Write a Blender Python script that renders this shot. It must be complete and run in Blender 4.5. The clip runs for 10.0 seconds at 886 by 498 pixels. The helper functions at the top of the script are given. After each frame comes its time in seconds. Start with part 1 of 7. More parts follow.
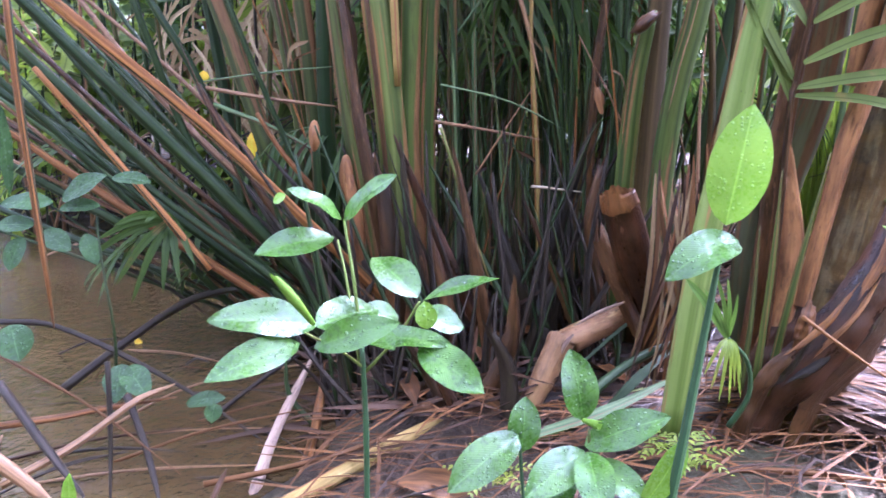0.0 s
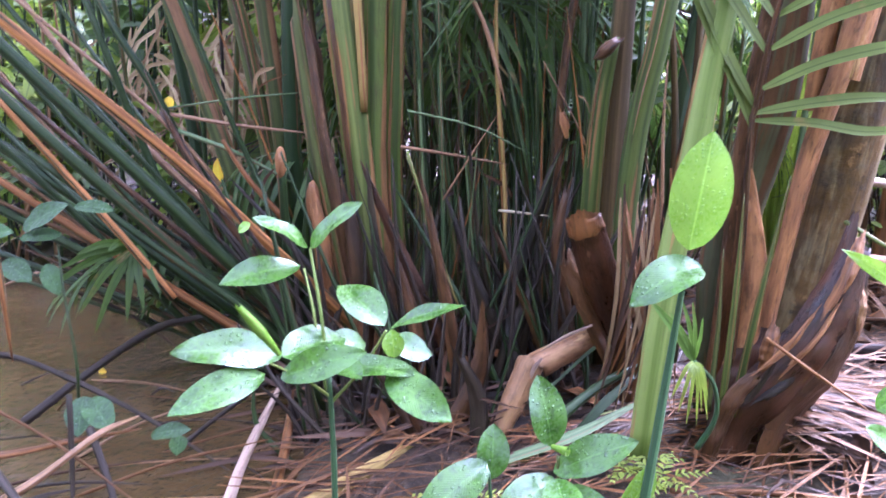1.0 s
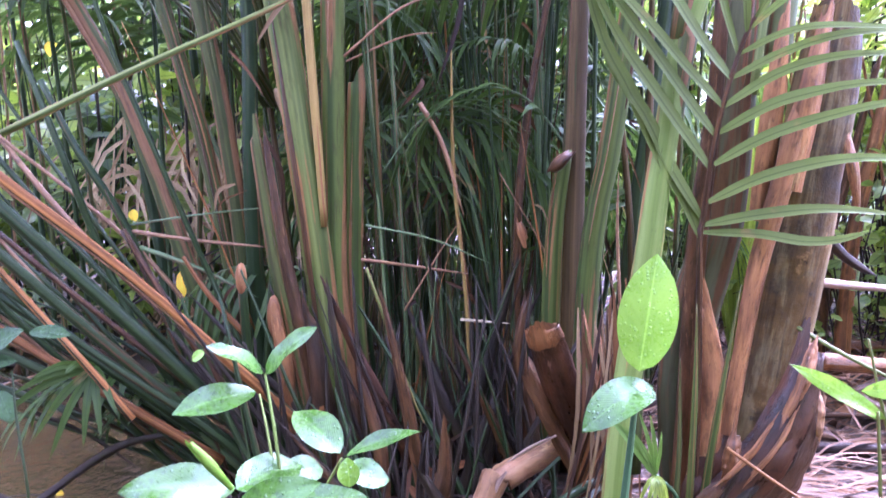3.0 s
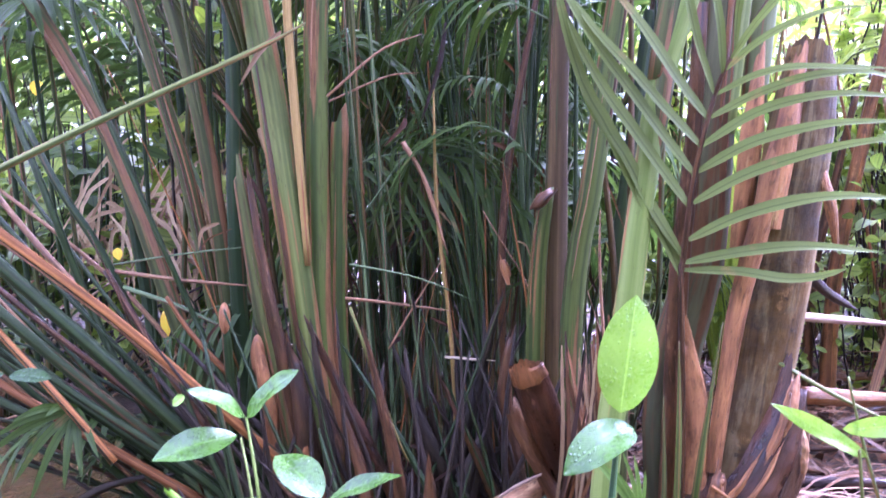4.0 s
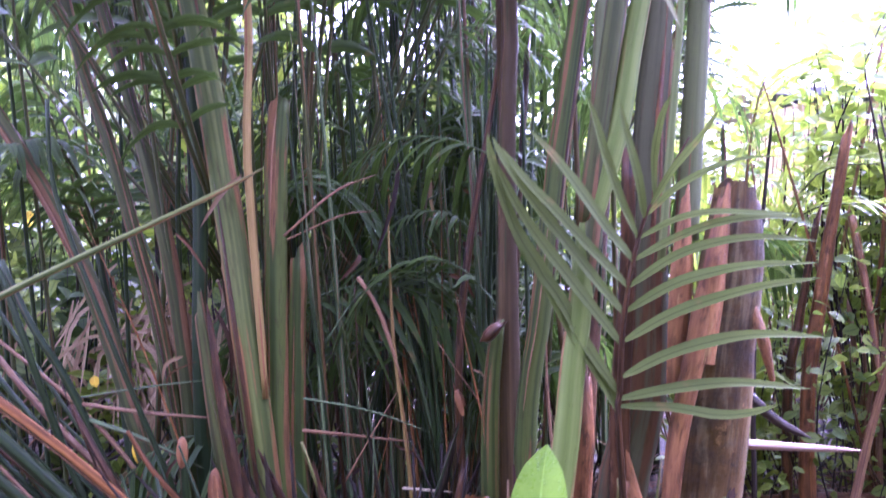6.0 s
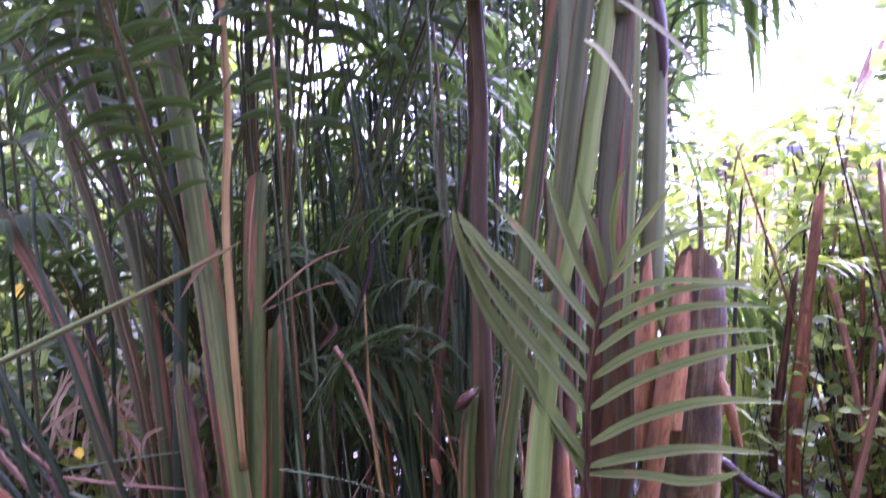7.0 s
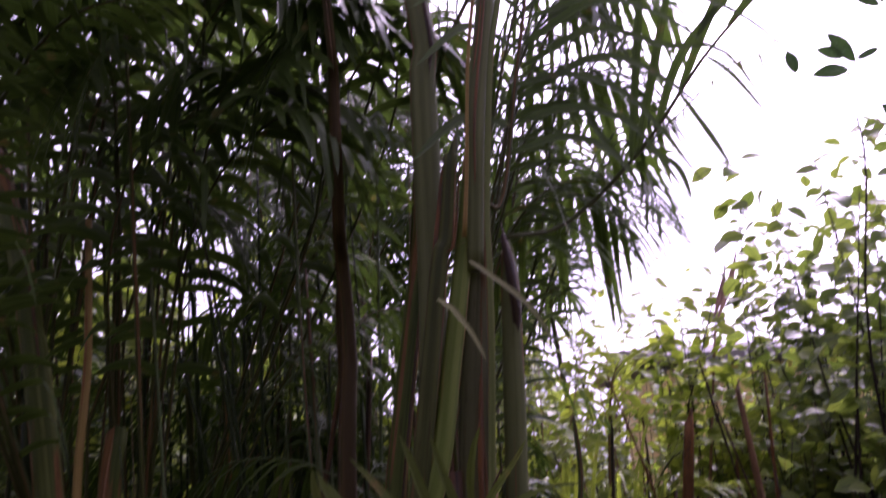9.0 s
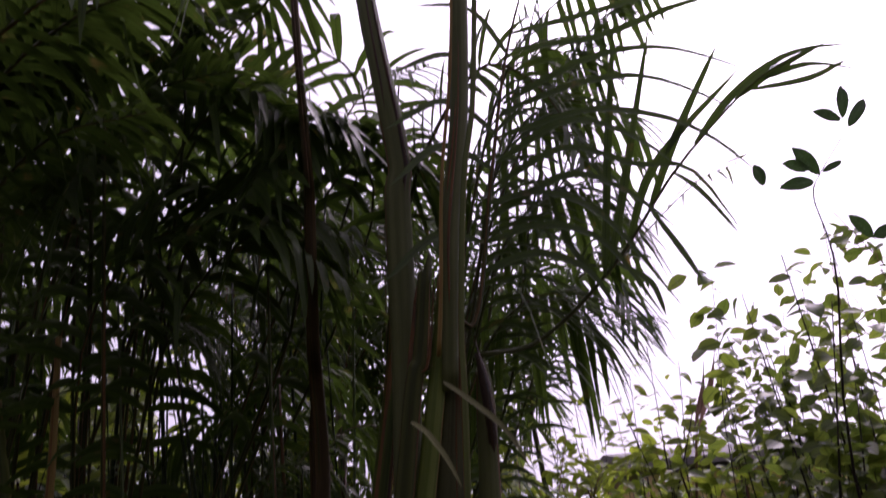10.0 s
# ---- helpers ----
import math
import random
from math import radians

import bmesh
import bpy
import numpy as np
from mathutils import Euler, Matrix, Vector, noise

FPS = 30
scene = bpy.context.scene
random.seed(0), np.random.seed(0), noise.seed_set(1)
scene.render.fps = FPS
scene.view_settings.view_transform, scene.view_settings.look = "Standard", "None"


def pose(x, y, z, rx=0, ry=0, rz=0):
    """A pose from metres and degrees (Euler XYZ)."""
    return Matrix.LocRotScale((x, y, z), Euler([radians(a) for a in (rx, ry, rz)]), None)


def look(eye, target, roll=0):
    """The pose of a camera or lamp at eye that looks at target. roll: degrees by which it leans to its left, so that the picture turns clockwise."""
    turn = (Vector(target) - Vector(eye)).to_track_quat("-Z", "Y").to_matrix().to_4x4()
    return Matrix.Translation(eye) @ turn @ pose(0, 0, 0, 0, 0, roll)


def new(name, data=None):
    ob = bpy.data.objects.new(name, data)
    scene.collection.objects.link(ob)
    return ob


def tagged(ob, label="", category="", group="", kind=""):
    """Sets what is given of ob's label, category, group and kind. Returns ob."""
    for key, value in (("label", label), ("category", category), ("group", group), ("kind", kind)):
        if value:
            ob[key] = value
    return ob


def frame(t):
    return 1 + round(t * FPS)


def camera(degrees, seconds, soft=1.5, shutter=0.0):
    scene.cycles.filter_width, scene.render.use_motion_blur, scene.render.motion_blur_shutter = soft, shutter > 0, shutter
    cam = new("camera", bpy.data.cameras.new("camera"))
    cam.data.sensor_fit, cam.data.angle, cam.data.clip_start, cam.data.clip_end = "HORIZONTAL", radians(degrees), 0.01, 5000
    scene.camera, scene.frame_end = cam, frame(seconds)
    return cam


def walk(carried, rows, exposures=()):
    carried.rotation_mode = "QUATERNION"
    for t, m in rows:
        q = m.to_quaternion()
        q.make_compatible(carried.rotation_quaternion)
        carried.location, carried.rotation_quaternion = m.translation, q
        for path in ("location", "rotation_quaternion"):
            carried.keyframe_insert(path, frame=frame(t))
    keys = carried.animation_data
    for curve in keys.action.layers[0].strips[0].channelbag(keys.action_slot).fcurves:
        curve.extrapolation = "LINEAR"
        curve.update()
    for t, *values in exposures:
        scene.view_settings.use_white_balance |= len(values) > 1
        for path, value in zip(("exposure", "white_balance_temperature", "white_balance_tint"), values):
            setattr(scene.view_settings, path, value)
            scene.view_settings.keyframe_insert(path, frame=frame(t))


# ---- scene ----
cam = camera(55.8, 10.0, shutter=0.9)
METRES, EYE, TILT, LEAN, TURN = 0.85, 1.4, -17.0, 0.0, 0.0
ROWS = [
    (0.0, 0.0, 0.0, 0.0, 0.0, 0.0, -0.0),
    (0.5, 0.0068, 0.0012, 0.0047, -1.05, 0.49, 0.37),
    (1.0, 0.0122, 0.0018, 0.0185, -1.97, 1.37, 0.66),
    (1.5, 0.0384, 0.0041, 0.0404, -2.59, 2.32, 1.22),
    (2.0, 0.0613, -0.0021, 0.0704, -2.82, 4.36, 1.12),
    (2.5, 0.0718, -0.0174, 0.102, -3.05, 5.86, 1.58),
    (4.0, 0.0994, -0.0402, 0.1453, -4.04, 9.12, 2.75),
    (4.5, 0.1362, -0.0478, 0.1902, -4.34, 9.77, 2.58),
    (5.0, 0.1725, -0.0659, 0.2063, -3.47, 11.47, 2.52),
    (5.5, 0.2665, -0.118, 0.2291, -3.02, 13.88, 2.87),
    (7.0, 0.4743, -0.2625, 0.257, -2.0, 19.9, 3.93),
    (7.5, 0.5198, -0.2823, 0.2805, -2.56, 23.19, 5.14),
    (8.0, 0.5672, -0.3369, 0.3348, -4.38, 27.69, 5.79),
    (8.5, 0.6096, -0.3719, 0.3694, -5.54, 30.6, 7.25),
    (9.0, 0.6355, -0.3896, 0.3927, -7.14, 33.0, 8.0),
    (9.5, 0.6513, -0.4156, 0.4285, -7.94, 36.67, 8.45),
    (10.0, 0.6644, -0.4395, 0.4551, -8.02, 39.49, 8.98),
]
walk(cam, [(t, pose(0, 0, EYE, TILT, LEAN, TURN) @ pose(METRES * x, METRES * y, METRES * z, 90 + pitch, roll, yaw)) for t, x, y, z, yaw, pitch, roll in ROWS],
     [(0, 4.35, 4780, 40), (4.5, 4.65, 4700, 62), (5.5, 4.3, 4700, 68), (7.0, 3.8, 4850, 78), (7.5, 3.55, 4900, 80), (8.0, 2.9, 5150, 78), (8.5, 1.95, 5500, 72), (9.0, 1.15, 5800, 62), (10.0, 0.05, 6050, 50)])

# ---- world, sun and exposure ----
SUN_TURN, SUN_HEIGHT = 45.0, 50.0
world = bpy.data.worlds.new("overcast_sky")
scene.world = world
world.use_nodes = True
wt = world.node_tree
sky = wt.nodes.new("ShaderNodeTexSky")
sky.sky_type, sky.sun_disc = "NISHITA", False
sky.sun_elevation, sky.sun_rotation = radians(SUN_HEIGHT), radians(SUN_TURN)
sky.dust_density, sky.air_density = 5.0, 1.0
pale = wt.nodes.new("ShaderNodeHueSaturation")
pale.inputs["Saturation"].default_value = 0.08
wt.links.new(sky.outputs[0], pale.inputs["Color"])
bg = wt.nodes["Background"]
wt.links.new(pale.outputs[0], bg.inputs["Color"])
bg.inputs["Strength"].default_value = 0.15
sun = new("sun", bpy.data.lights.new("sun", "SUN"))
sun.data.energy, sun.data.angle, sun.data.color = 1.5, radians(10), (1.0, 0.95, 0.86)
sun.matrix_world = look((8 * math.sin(radians(SUN_TURN)), 8 * math.cos(radians(SUN_TURN)), 8 * math.tan(radians(SUN_HEIGHT))), (0, 0, 0))


# ---- materials ----
class Nodes:
    """Short hand for a node material."""

    def __init__(self, name):
        self.mat = bpy.data.materials.new(name)
        self.mat.use_nodes = True
        self.tree = self.mat.node_tree
        self.bsdf = self.tree.nodes["Principled BSDF"]
        self.out = self.tree.nodes["Material Output"]

    def put(self, kind, **values):
        n = self.tree.nodes.new(kind)
        for key, value in values.items():
            slot = n.inputs[key.replace("_", " ")] if key.replace("_", " ") in n.inputs else None
            if slot is not None:
                if isinstance(value, bpy.types.NodeSocket):
                    self.tree.links.new(value, slot)
                else:
                    slot.default_value = (*value, 1) if slot.type == "RGBA" and len(value) == 3 else value
        return n

    def link(self, a, b):
        self.tree.links.new(a, b)

    def maths(self, op, a, b=0.0):
        n = self.tree.nodes.new("ShaderNodeMath")
        n.operation = op
        for slot, value in zip(n.inputs, (a, b)):
            if isinstance(value, bpy.types.NodeSocket):
                self.link(value, slot)
            else:
                slot.default_value = value
        return n.outputs[0]

    def mix(self, f, a, b, kind="MIX"):
        n = self.tree.nodes.new("ShaderNodeMix")
        n.data_type, n.blend_type = "RGBA", kind
        for slot, value in ((n.inputs[0], f), (n.inputs[6], a), (n.inputs[7], b)):
            if isinstance(value, bpy.types.NodeSocket):
                self.link(value, slot)
            else:
                slot.default_value = value if not isinstance(value, tuple) else (*value[:3], 1)
        return n.outputs[2]

    def ramp(self, f, *stops):
        n = self.tree.nodes.new("ShaderNodeValToRGB")
        self.link(f, n.inputs[0])
        while len(n.color_ramp.elements) < len(stops):
            n.color_ramp.elements.new(0.5)
        for e, (p, c) in zip(n.color_ramp.elements, stops):
            e.position = p
            e.color = (*c, 1) if isinstance(c, tuple) else (c, c, c, 1)
        return n.outputs[0]

    def noise(self, vector, scale, detail=4.0, rough=0.55, **more):
        return self.put("ShaderNodeTexNoise", Vector=vector, Scale=scale, Detail=detail, Roughness=rough, **more).outputs[0]

    def stretched(self, vector, sx, sy, sz, off=None):
        n = self.tree.nodes.new("ShaderNodeMapping")
        self.link(vector, n.inputs[0])
        n.inputs["Scale"].default_value = (sx, sy, sz)
        if off is not None:
            self.link(off, n.inputs["Location"])
        return n.outputs[0]

    def coords(self):
        """Mesh UV, object coordinates and a shift of its own for each object."""
        c = self.tree.nodes.new("ShaderNodeTexCoord")
        info = self.tree.nodes.new("ShaderNodeObjectInfo")
        rnd = info.outputs["Random"]
        shift = self.tree.nodes.new("ShaderNodeCombineXYZ")
        self.link(self.maths("MULTIPLY", rnd, 37.0), shift.inputs[0])
        self.link(self.maths("MULTIPLY", rnd, 91.0), shift.inputs[1])
        self.link(self.maths("MULTIPLY", rnd, 53.0), shift.inputs[2])
        return c.outputs["UV"], c.outputs["Object"], shift.outputs[0], rnd

    def bump(self, height, strength=0.3, distance=0.004):
        n = self.put("ShaderNodeBump", Height=height, Strength=strength, Distance=distance)
        self.link(n.outputs[0], self.bsdf.inputs["Normal"])
        return n.outputs[0]

    def finish(self, colour, rough, spec=0.5):
        for slot, value in (("Base Color", colour), ("Roughness", rough), ("Specular IOR Level", spec)):
            if isinstance(value, bpy.types.NodeSocket):
                self.link(value, self.bsdf.inputs[slot])
            else:
                self.bsdf.inputs[slot].default_value = (*value, 1) if isinstance(value, tuple) else value
        return self.mat

    def translucent(self, colour, share):
        t = self.put("ShaderNodeBsdfTranslucent", Color=colour)
        m = self.tree.nodes.new("ShaderNodeMixShader")
        m.inputs[0].default_value = share
        self.link(self.bsdf.outputs[0], m.inputs[1])
        self.link(t.outputs[0], m.inputs[2])
        self.link(m.outputs[0], self.out.inputs[0])


def stalk_material(name, body, pale_stripe, dry, dryness, rough=0.42, margin=0.0, stain_share=0.5):
    """Palm stalk: u runs round it, v along it in metres. Broad bands, dried margins, fine fibres, stains."""
    n = Nodes(name)
    uv, ob, shift, rnd = n.coords()
    xyz = n.put("ShaderNodeSeparateXYZ", Vector=uv)
    u, v = xyz.outputs[0], xyz.outputs[1]
    angle = n.maths("MULTIPLY", u, 6.28319)
    wrap = n.tree.nodes.new("ShaderNodeCombineXYZ")
    n.link(n.maths("COSINE", angle), wrap.inputs[0])
    n.link(n.maths("SINE", angle), wrap.inputs[1])
    n.link(v, wrap.inputs[2])
    w = wrap.outputs[0]
    wide = n.noise(n.stretched(w, 0.9, 0.9, 0.9, shift), 1.0, 3.0, 0.5)
    tint = n.noise(n.stretched(w, 1.3, 1.3, 0.5, shift), 1.0, 2.0)
    fibre = n.noise(n.stretched(w, 22.0, 22.0, 2.5, shift), 1.0, 4.0, 0.6)
    stain = n.noise(n.stretched(w, 2.2, 2.2, 6.0, shift), 1.0, 6.0, 0.7)
    speck = n.noise(n.stretched(w, 10.0, 10.0, 42.0, shift), 1.0, 3.0)
    green = n.mix(n.ramp(tint, (0.42, 0.0), (0.60, 1.0)), body, pale_stripe)
    ragged = n.maths("ADD", n.maths("ADD", n.maths("MULTIPLY", wide, 0.86), n.maths("MULTIPLY", stain, 0.10)), n.maths("MULTIPLY", fibre, 0.04))
    fac = n.ramp(ragged, (max(0.0, 0.66 - dryness * 0.5), 0.0), (max(0.04, 0.70 - dryness * 0.5), 1.0))
    if margin:
        edge = n.maths("ABSOLUTE", n.maths("SUBTRACT", n.maths("ABSOLUTE", n.maths("SUBTRACT", u, 0.5)), 0.29))
        edge = n.maths("ADD", edge, n.maths("MULTIPLY", n.maths("SUBTRACT", ragged, 0.5), 0.55))
        worn = n.ramp(n.noise(n.stretched(w, 0.5, 0.5, 1.6, shift), 1.0, 3.0), (0.47, 0.0), (0.53, 1.0))
        fac = n.maths("MAXIMUM", fac, n.maths("MULTIPLY", worn, n.ramp(edge, (margin, 1.0), (margin + 0.02, 0.0))))
    crack = n.noise(n.stretched(w, 4.2, 4.2, 0.45, shift), 1.0, 3.0, 0.6)
    dry2 = n.mix(n.ramp(stain, (0.36, 0.0), (0.62, 1.0)), tuple(c * 0.42 for c in dry), dry)
    col = n.mix(fac, green, dry2)
    col = n.mix(n.ramp(crack, (0.29, 0.8 * min(1.0, dryness * 4)), (0.33, 0.0)), col, (0.02, 0.013, 0.008))
    col = n.mix(n.ramp(stain, (0.54, 0.0), (0.70, stain_share)), col, (0.035, 0.022, 0.010))
    col = n.mix(n.ramp(speck, (0.68, 0.0), (0.74, 0.6)), col, (0.03, 0.022, 0.012))
    col = n.mix(n.ramp(fibre, (0.3, 0.22), (0.5, 0.0)), col, tuple(c * 0.4 for c in body))
    n.bump(n.maths("ADD", n.maths("MULTIPLY", fibre, 0.3), n.maths("MULTIPLY", stain, 0.8)), 0.35, 0.004)
    return n.finish(col, n.ramp(stain, (0.3, rough), (0.7, rough + 0.25)), 0.2)


def sheath_material(name, light, dark, rough=0.55, grey=0.0):
    """Dry fibrous sheath: soft streaks along v, wet blotches, torn fibres."""
    n = Nodes(name)
    uv, ob, shift, rnd = n.coords()
    zone = n.noise(n.stretched(uv, 2.6, 3.2, 1, shift), 1.0, 4.0, 0.6)
    streak = n.noise(n.stretched(uv, 6.0, 1.0, 1, shift), 1.0, 4.0, 0.55)
    fibre = n.noise(n.stretched(uv, 44.0, 3.0, 1, shift), 1.0, 4.0)
    blotch = n.noise(n.stretched(uv, 6.0, 9.0, 1, shift), 1.0, 6.0, 0.7)
    fleck = n.noise(n.stretched(uv, 22.0, 34.0, 1, shift), 1.0, 4.0, 0.6)
    lit = n.maths("ADD", n.maths("MULTIPLY", zone, 0.6), n.maths("MULTIPLY", streak, 0.4))
    col = n.mix(n.ramp(lit, (0.38, 0.0), (0.62, 1.0)), dark, light)
    col = n.mix(n.ramp(blotch, (0.50, 0.0), (0.66, 0.85)), col, tuple(c * 0.5 for c in dark))
    if grey:
        col = n.mix(n.ramp(n.maths("ADD", n.maths("MULTIPLY", n.noise(n.stretched(uv, 16.0, 4.0, 1, shift), 1.0, 6.0, 0.7), 0.75), n.maths("MULTIPLY", zone, 0.35)), (0.53, 0.0), (0.62, grey)), col, (0.24, 0.205, 0.10))
    torn = n.noise(n.stretched(uv, 5.0, 4.5, 1, shift), 1.0, 7.0, 0.75)
    col = n.mix(n.ramp(torn, (0.60, 0.0), (0.65, 0.5)), col, tuple(min(0.5, c * 1.5 + 0.06 * k) for c, k in zip(light, (1.6, 1.1, 0.6))))
    col = n.mix(n.ramp(fleck, (0.63, 0.0), (0.70, 0.7)), col, tuple(c * 0.25 for c in dark))
    col = n.mix(n.ramp(fibre, (0.34, 0.6 if grey else 0.2), (0.5, 0.0)), col, tuple(c * 0.35 for c in dark))
    n.bump(n.maths("ADD", n.maths("ADD", n.maths("MULTIPLY", fibre, 0.35), n.maths("MULTIPLY", blotch, 1.3)), n.maths("MULTIPLY", torn, 1.0)), 0.6, 0.009)
    return n.finish(col, n.ramp(blotch, (0.35, rough + 0.1), (0.6, rough * 0.6)), 0.3)


def leaf_material(name, deep, fresh, share=0.3, rough=0.22, wet=True, veins=26.0, mottled=0.55):
    """Broad leaf: u across, v along from stalk to tip, 0 to 1."""
    n = Nodes(name)
    uv, ob, shift, rnd = n.coords()
    xyz = n.put("ShaderNodeSeparateXYZ", Vector=uv)
    across = n.maths("ABSOLUTE", n.maths("SUBTRACT", xyz.outputs[0], 0.5))
    slant = n.maths("SUBTRACT", n.maths("MULTIPLY", xyz.outputs[1], 1.0), n.maths("MULTIPLY", across, 0.55))
    vein = n.maths("SINE", n.maths("MULTIPLY", slant, veins * 6.28))
    blotch = n.noise(n.stretched(ob, 14.0, 14.0, 14.0, shift), 1.0, 3.0)
    col = n.mix(n.ramp(blotch, (0.3, 0.0), (0.7, 1.0)), deep, fresh)
    col = n.mix(n.ramp(vein, (0.0, 0.0), (1.0, 0.22)), col, fresh)
    col = n.mix(n.ramp(across, (0.010, 0.5), (0.028, 0.0)), col, tuple(min(1, c * 1.5 + 0.02) for c in fresh))
    if wet:
        mottle = n.noise(n.stretched(ob, 75.0, 75.0, 75.0, shift), 1.0, 3.0, 0.6)
        col = n.mix(n.ramp(mottle, (0.54, 0.0), (0.62, mottled)), col, tuple(c * 0.55 for c in deep))
    hue = n.put("ShaderNodeHueSaturation", Color=col)
    n.link(n.maths("ADD", 0.82, n.maths("MULTIPLY", rnd, 0.36)), hue.inputs["Value"])
    col = hue.outputs[0]
    height = n.maths("ADD", n.maths("MULTIPLY", vein, 0.05), n.maths("MULTIPLY", blotch, 1.5))
    if wet:
        drop = n.tree.nodes.new("ShaderNodeTexVoronoi")
        drop.inputs["Scale"].default_value = 105.0
        n.link(ob, drop.inputs["Vector"])
        pick = n.put("ShaderNodeSeparateXYZ", Vector=drop.outputs["Color"]).outputs[0]
        patch = n.ramp(n.noise(n.stretched(ob, 22.0, 22.0, 22.0, shift), 1.0, 2.0), (0.38, 0.0), (0.5, 1.0))
        bead = n.maths("MULTIPLY", n.maths("MULTIPLY", n.ramp(drop.outputs["Distance"], (0.2, 1.0), (0.36, 0.0)), patch), n.ramp(pick, (0.45, 0.0), (0.5, 1.0)))
        height = n.maths("ADD", height, n.maths("MULTIPLY", bead, 2.0))
        # pale tint painted into the beads for the light they catch
        col = n.mix(n.maths("MULTIPLY", bead, 0.09), col, (0.42, 0.55, 0.4))
    n.bump(height, 0.5, 0.0025)
    film = n.noise(n.stretched(ob, 130.0, 130.0, 130.0, shift), 1.0, 5.0, 0.65)
    gloss = n.ramp(n.maths("ADD", n.maths("MULTIPLY", film, 0.7), n.maths("MULTIPLY", blotch, 0.3)), (0.46, rough), (0.56, rough + 0.4))
    if wet:
        gloss = n.mix(bead, gloss, (0.04, 0.04, 0.04))
    m = n.finish(col, gloss, 0.4)
    glow = n.put("ShaderNodeHueSaturation", Color=col, Value=1.8, Saturation=1.0)
    n.translucent(glow.outputs[0], share)
    return m


def leaflet_material(name, deep, fresh, share=0.3, rough=0.35, spec=0.5):
    """Narrow palm leaflets, tinted one by one."""
    n = Nodes(name)
    uv, ob, shift, rnd = n.coords()
    geo = n.tree.nodes.new("ShaderNodeNewGeometry")
    isle = geo.outputs["Random Per Island"]
    line = n.noise(n.stretched(uv, 14.0, 0.8, 1), 1.0, 2.0)
    col = n.mix(isle, deep, fresh)
    col = n.mix(n.ramp(line, (0.4, 0.0), (0.65, 0.4)), col, fresh)
    blot = n.noise(n.stretched(ob, 9.0, 9.0, 9.0, shift), 1.0, 4.0)
    col = n.mix(n.ramp(blot, (0.63, 0.0), (0.74, 0.8)), col, (0.16, 0.11, 0.035))
    across = n.maths("ABSOLUTE", n.maths("SUBTRACT", n.put("ShaderNodeSeparateXYZ", Vector=uv).outputs[0], 0.5))
    col = n.mix(n.ramp(across, (0.03, 0.45), (0.10, 0.0)), col, tuple(c * 0.45 for c in deep))
    n.bump(line, 0.3, 0.002)
    m = n.finish(col, rough, spec)
    glow = n.put("ShaderNodeHueSaturation", Color=col, Value=2.0, Saturation=1.05)
    n.translucent(glow.outputs[0], share)
    return m


def straw_material(name, light, dark, rough=0.6):
    n = Nodes(name)
    uv, ob, shift, rnd = n.coords()
    geo = n.tree.nodes.new("ShaderNodeNewGeometry")
    isle = n.maths("FRACT", n.maths("ADD", geo.outputs["Random Per Island"], rnd))
    line = n.noise(n.stretched(uv, 12.0, 1.5, 1, shift), 1.0, 3.0)
    col = n.mix(isle, dark, light)
    col = n.mix(n.ramp(line, (0.35, 0.6), (0.6, 0.0)), col, tuple(c * 0.4 for c in dark))
    n.bump(line, 0.4, 0.002)
    return n.finish(col, rough, 0.18)


def soil_material():
    n = Nodes("wet_soil")
    uv, ob, shift, rnd = n.coords()
    big = n.noise(ob, 1.6, 5.0)
    small = n.noise(ob, 38.0, 6.0, 0.65)
    grit = n.noise(ob, 140.0, 3.0)
    col = n.mix(n.ramp(small, (0.35, 0.0), (0.65, 1.0)), (0.015, 0.010, 0.006), (0.055, 0.035, 0.02))
    col = n.mix(n.ramp(big, (0.5, 0.0), (0.7, 0.6)), col, (0.05, 0.055, 0.022))
    col = n.mix(n.ramp(grit, (0.6, 0.0), (0.7, 0.6)), col, (0.14, 0.09, 0.05))
    n.bump(n.maths("ADD", small, n.maths("MULTIPLY", grit, 0.4)), 0.9, 0.02)
    return n.finish(col, n.ramp(big, (0.35, 0.6), (0.65, 0.9)), 0.25)


def water_material():
    n = Nodes("muddy_water")
    uv, ob, shift, rnd = n.coords()
    cloud = n.noise(ob, 2.2, 4.0)
    ripple = n.noise(ob, 9.0, 3.0)
    col = n.mix(n.ramp(cloud, (0.3, 0.0), (0.7, 1.0)), (0.042, 0.026, 0.009), (0.074, 0.046, 0.017))
    n.bump(n.maths("ADD", n.maths("MULTIPLY", ripple, 0.6), n.noise(ob, 26.0, 3.0)), 0.45, 0.018)
    m = n.finish(col, 0.03, 0.6)
    n.bsdf.inputs["IOR"].default_value = 1.33
    return m


def wood_material(name, a, b, rough=0.6, spec=0.45):
    n = Nodes(name)
    uv, ob, shift, rnd = n.coords()
    g = n.noise(n.stretched(uv, 16.0, 3.0, 1, shift), 1.0, 5.0)
    k = n.noise(ob, 30.0, 4.0)
    col = n.mix(n.ramp(g, (0.35, 0.0), (0.65, 1.0)), a, b)
    col = n.mix(n.ramp(k, (0.58, 0.0), (0.7, 0.6)), col, tuple(c * 0.4 for c in a))
    n.bump(n.maths("ADD", g, k), 0.6, 0.005)
    return n.finish(col, rough, spec)


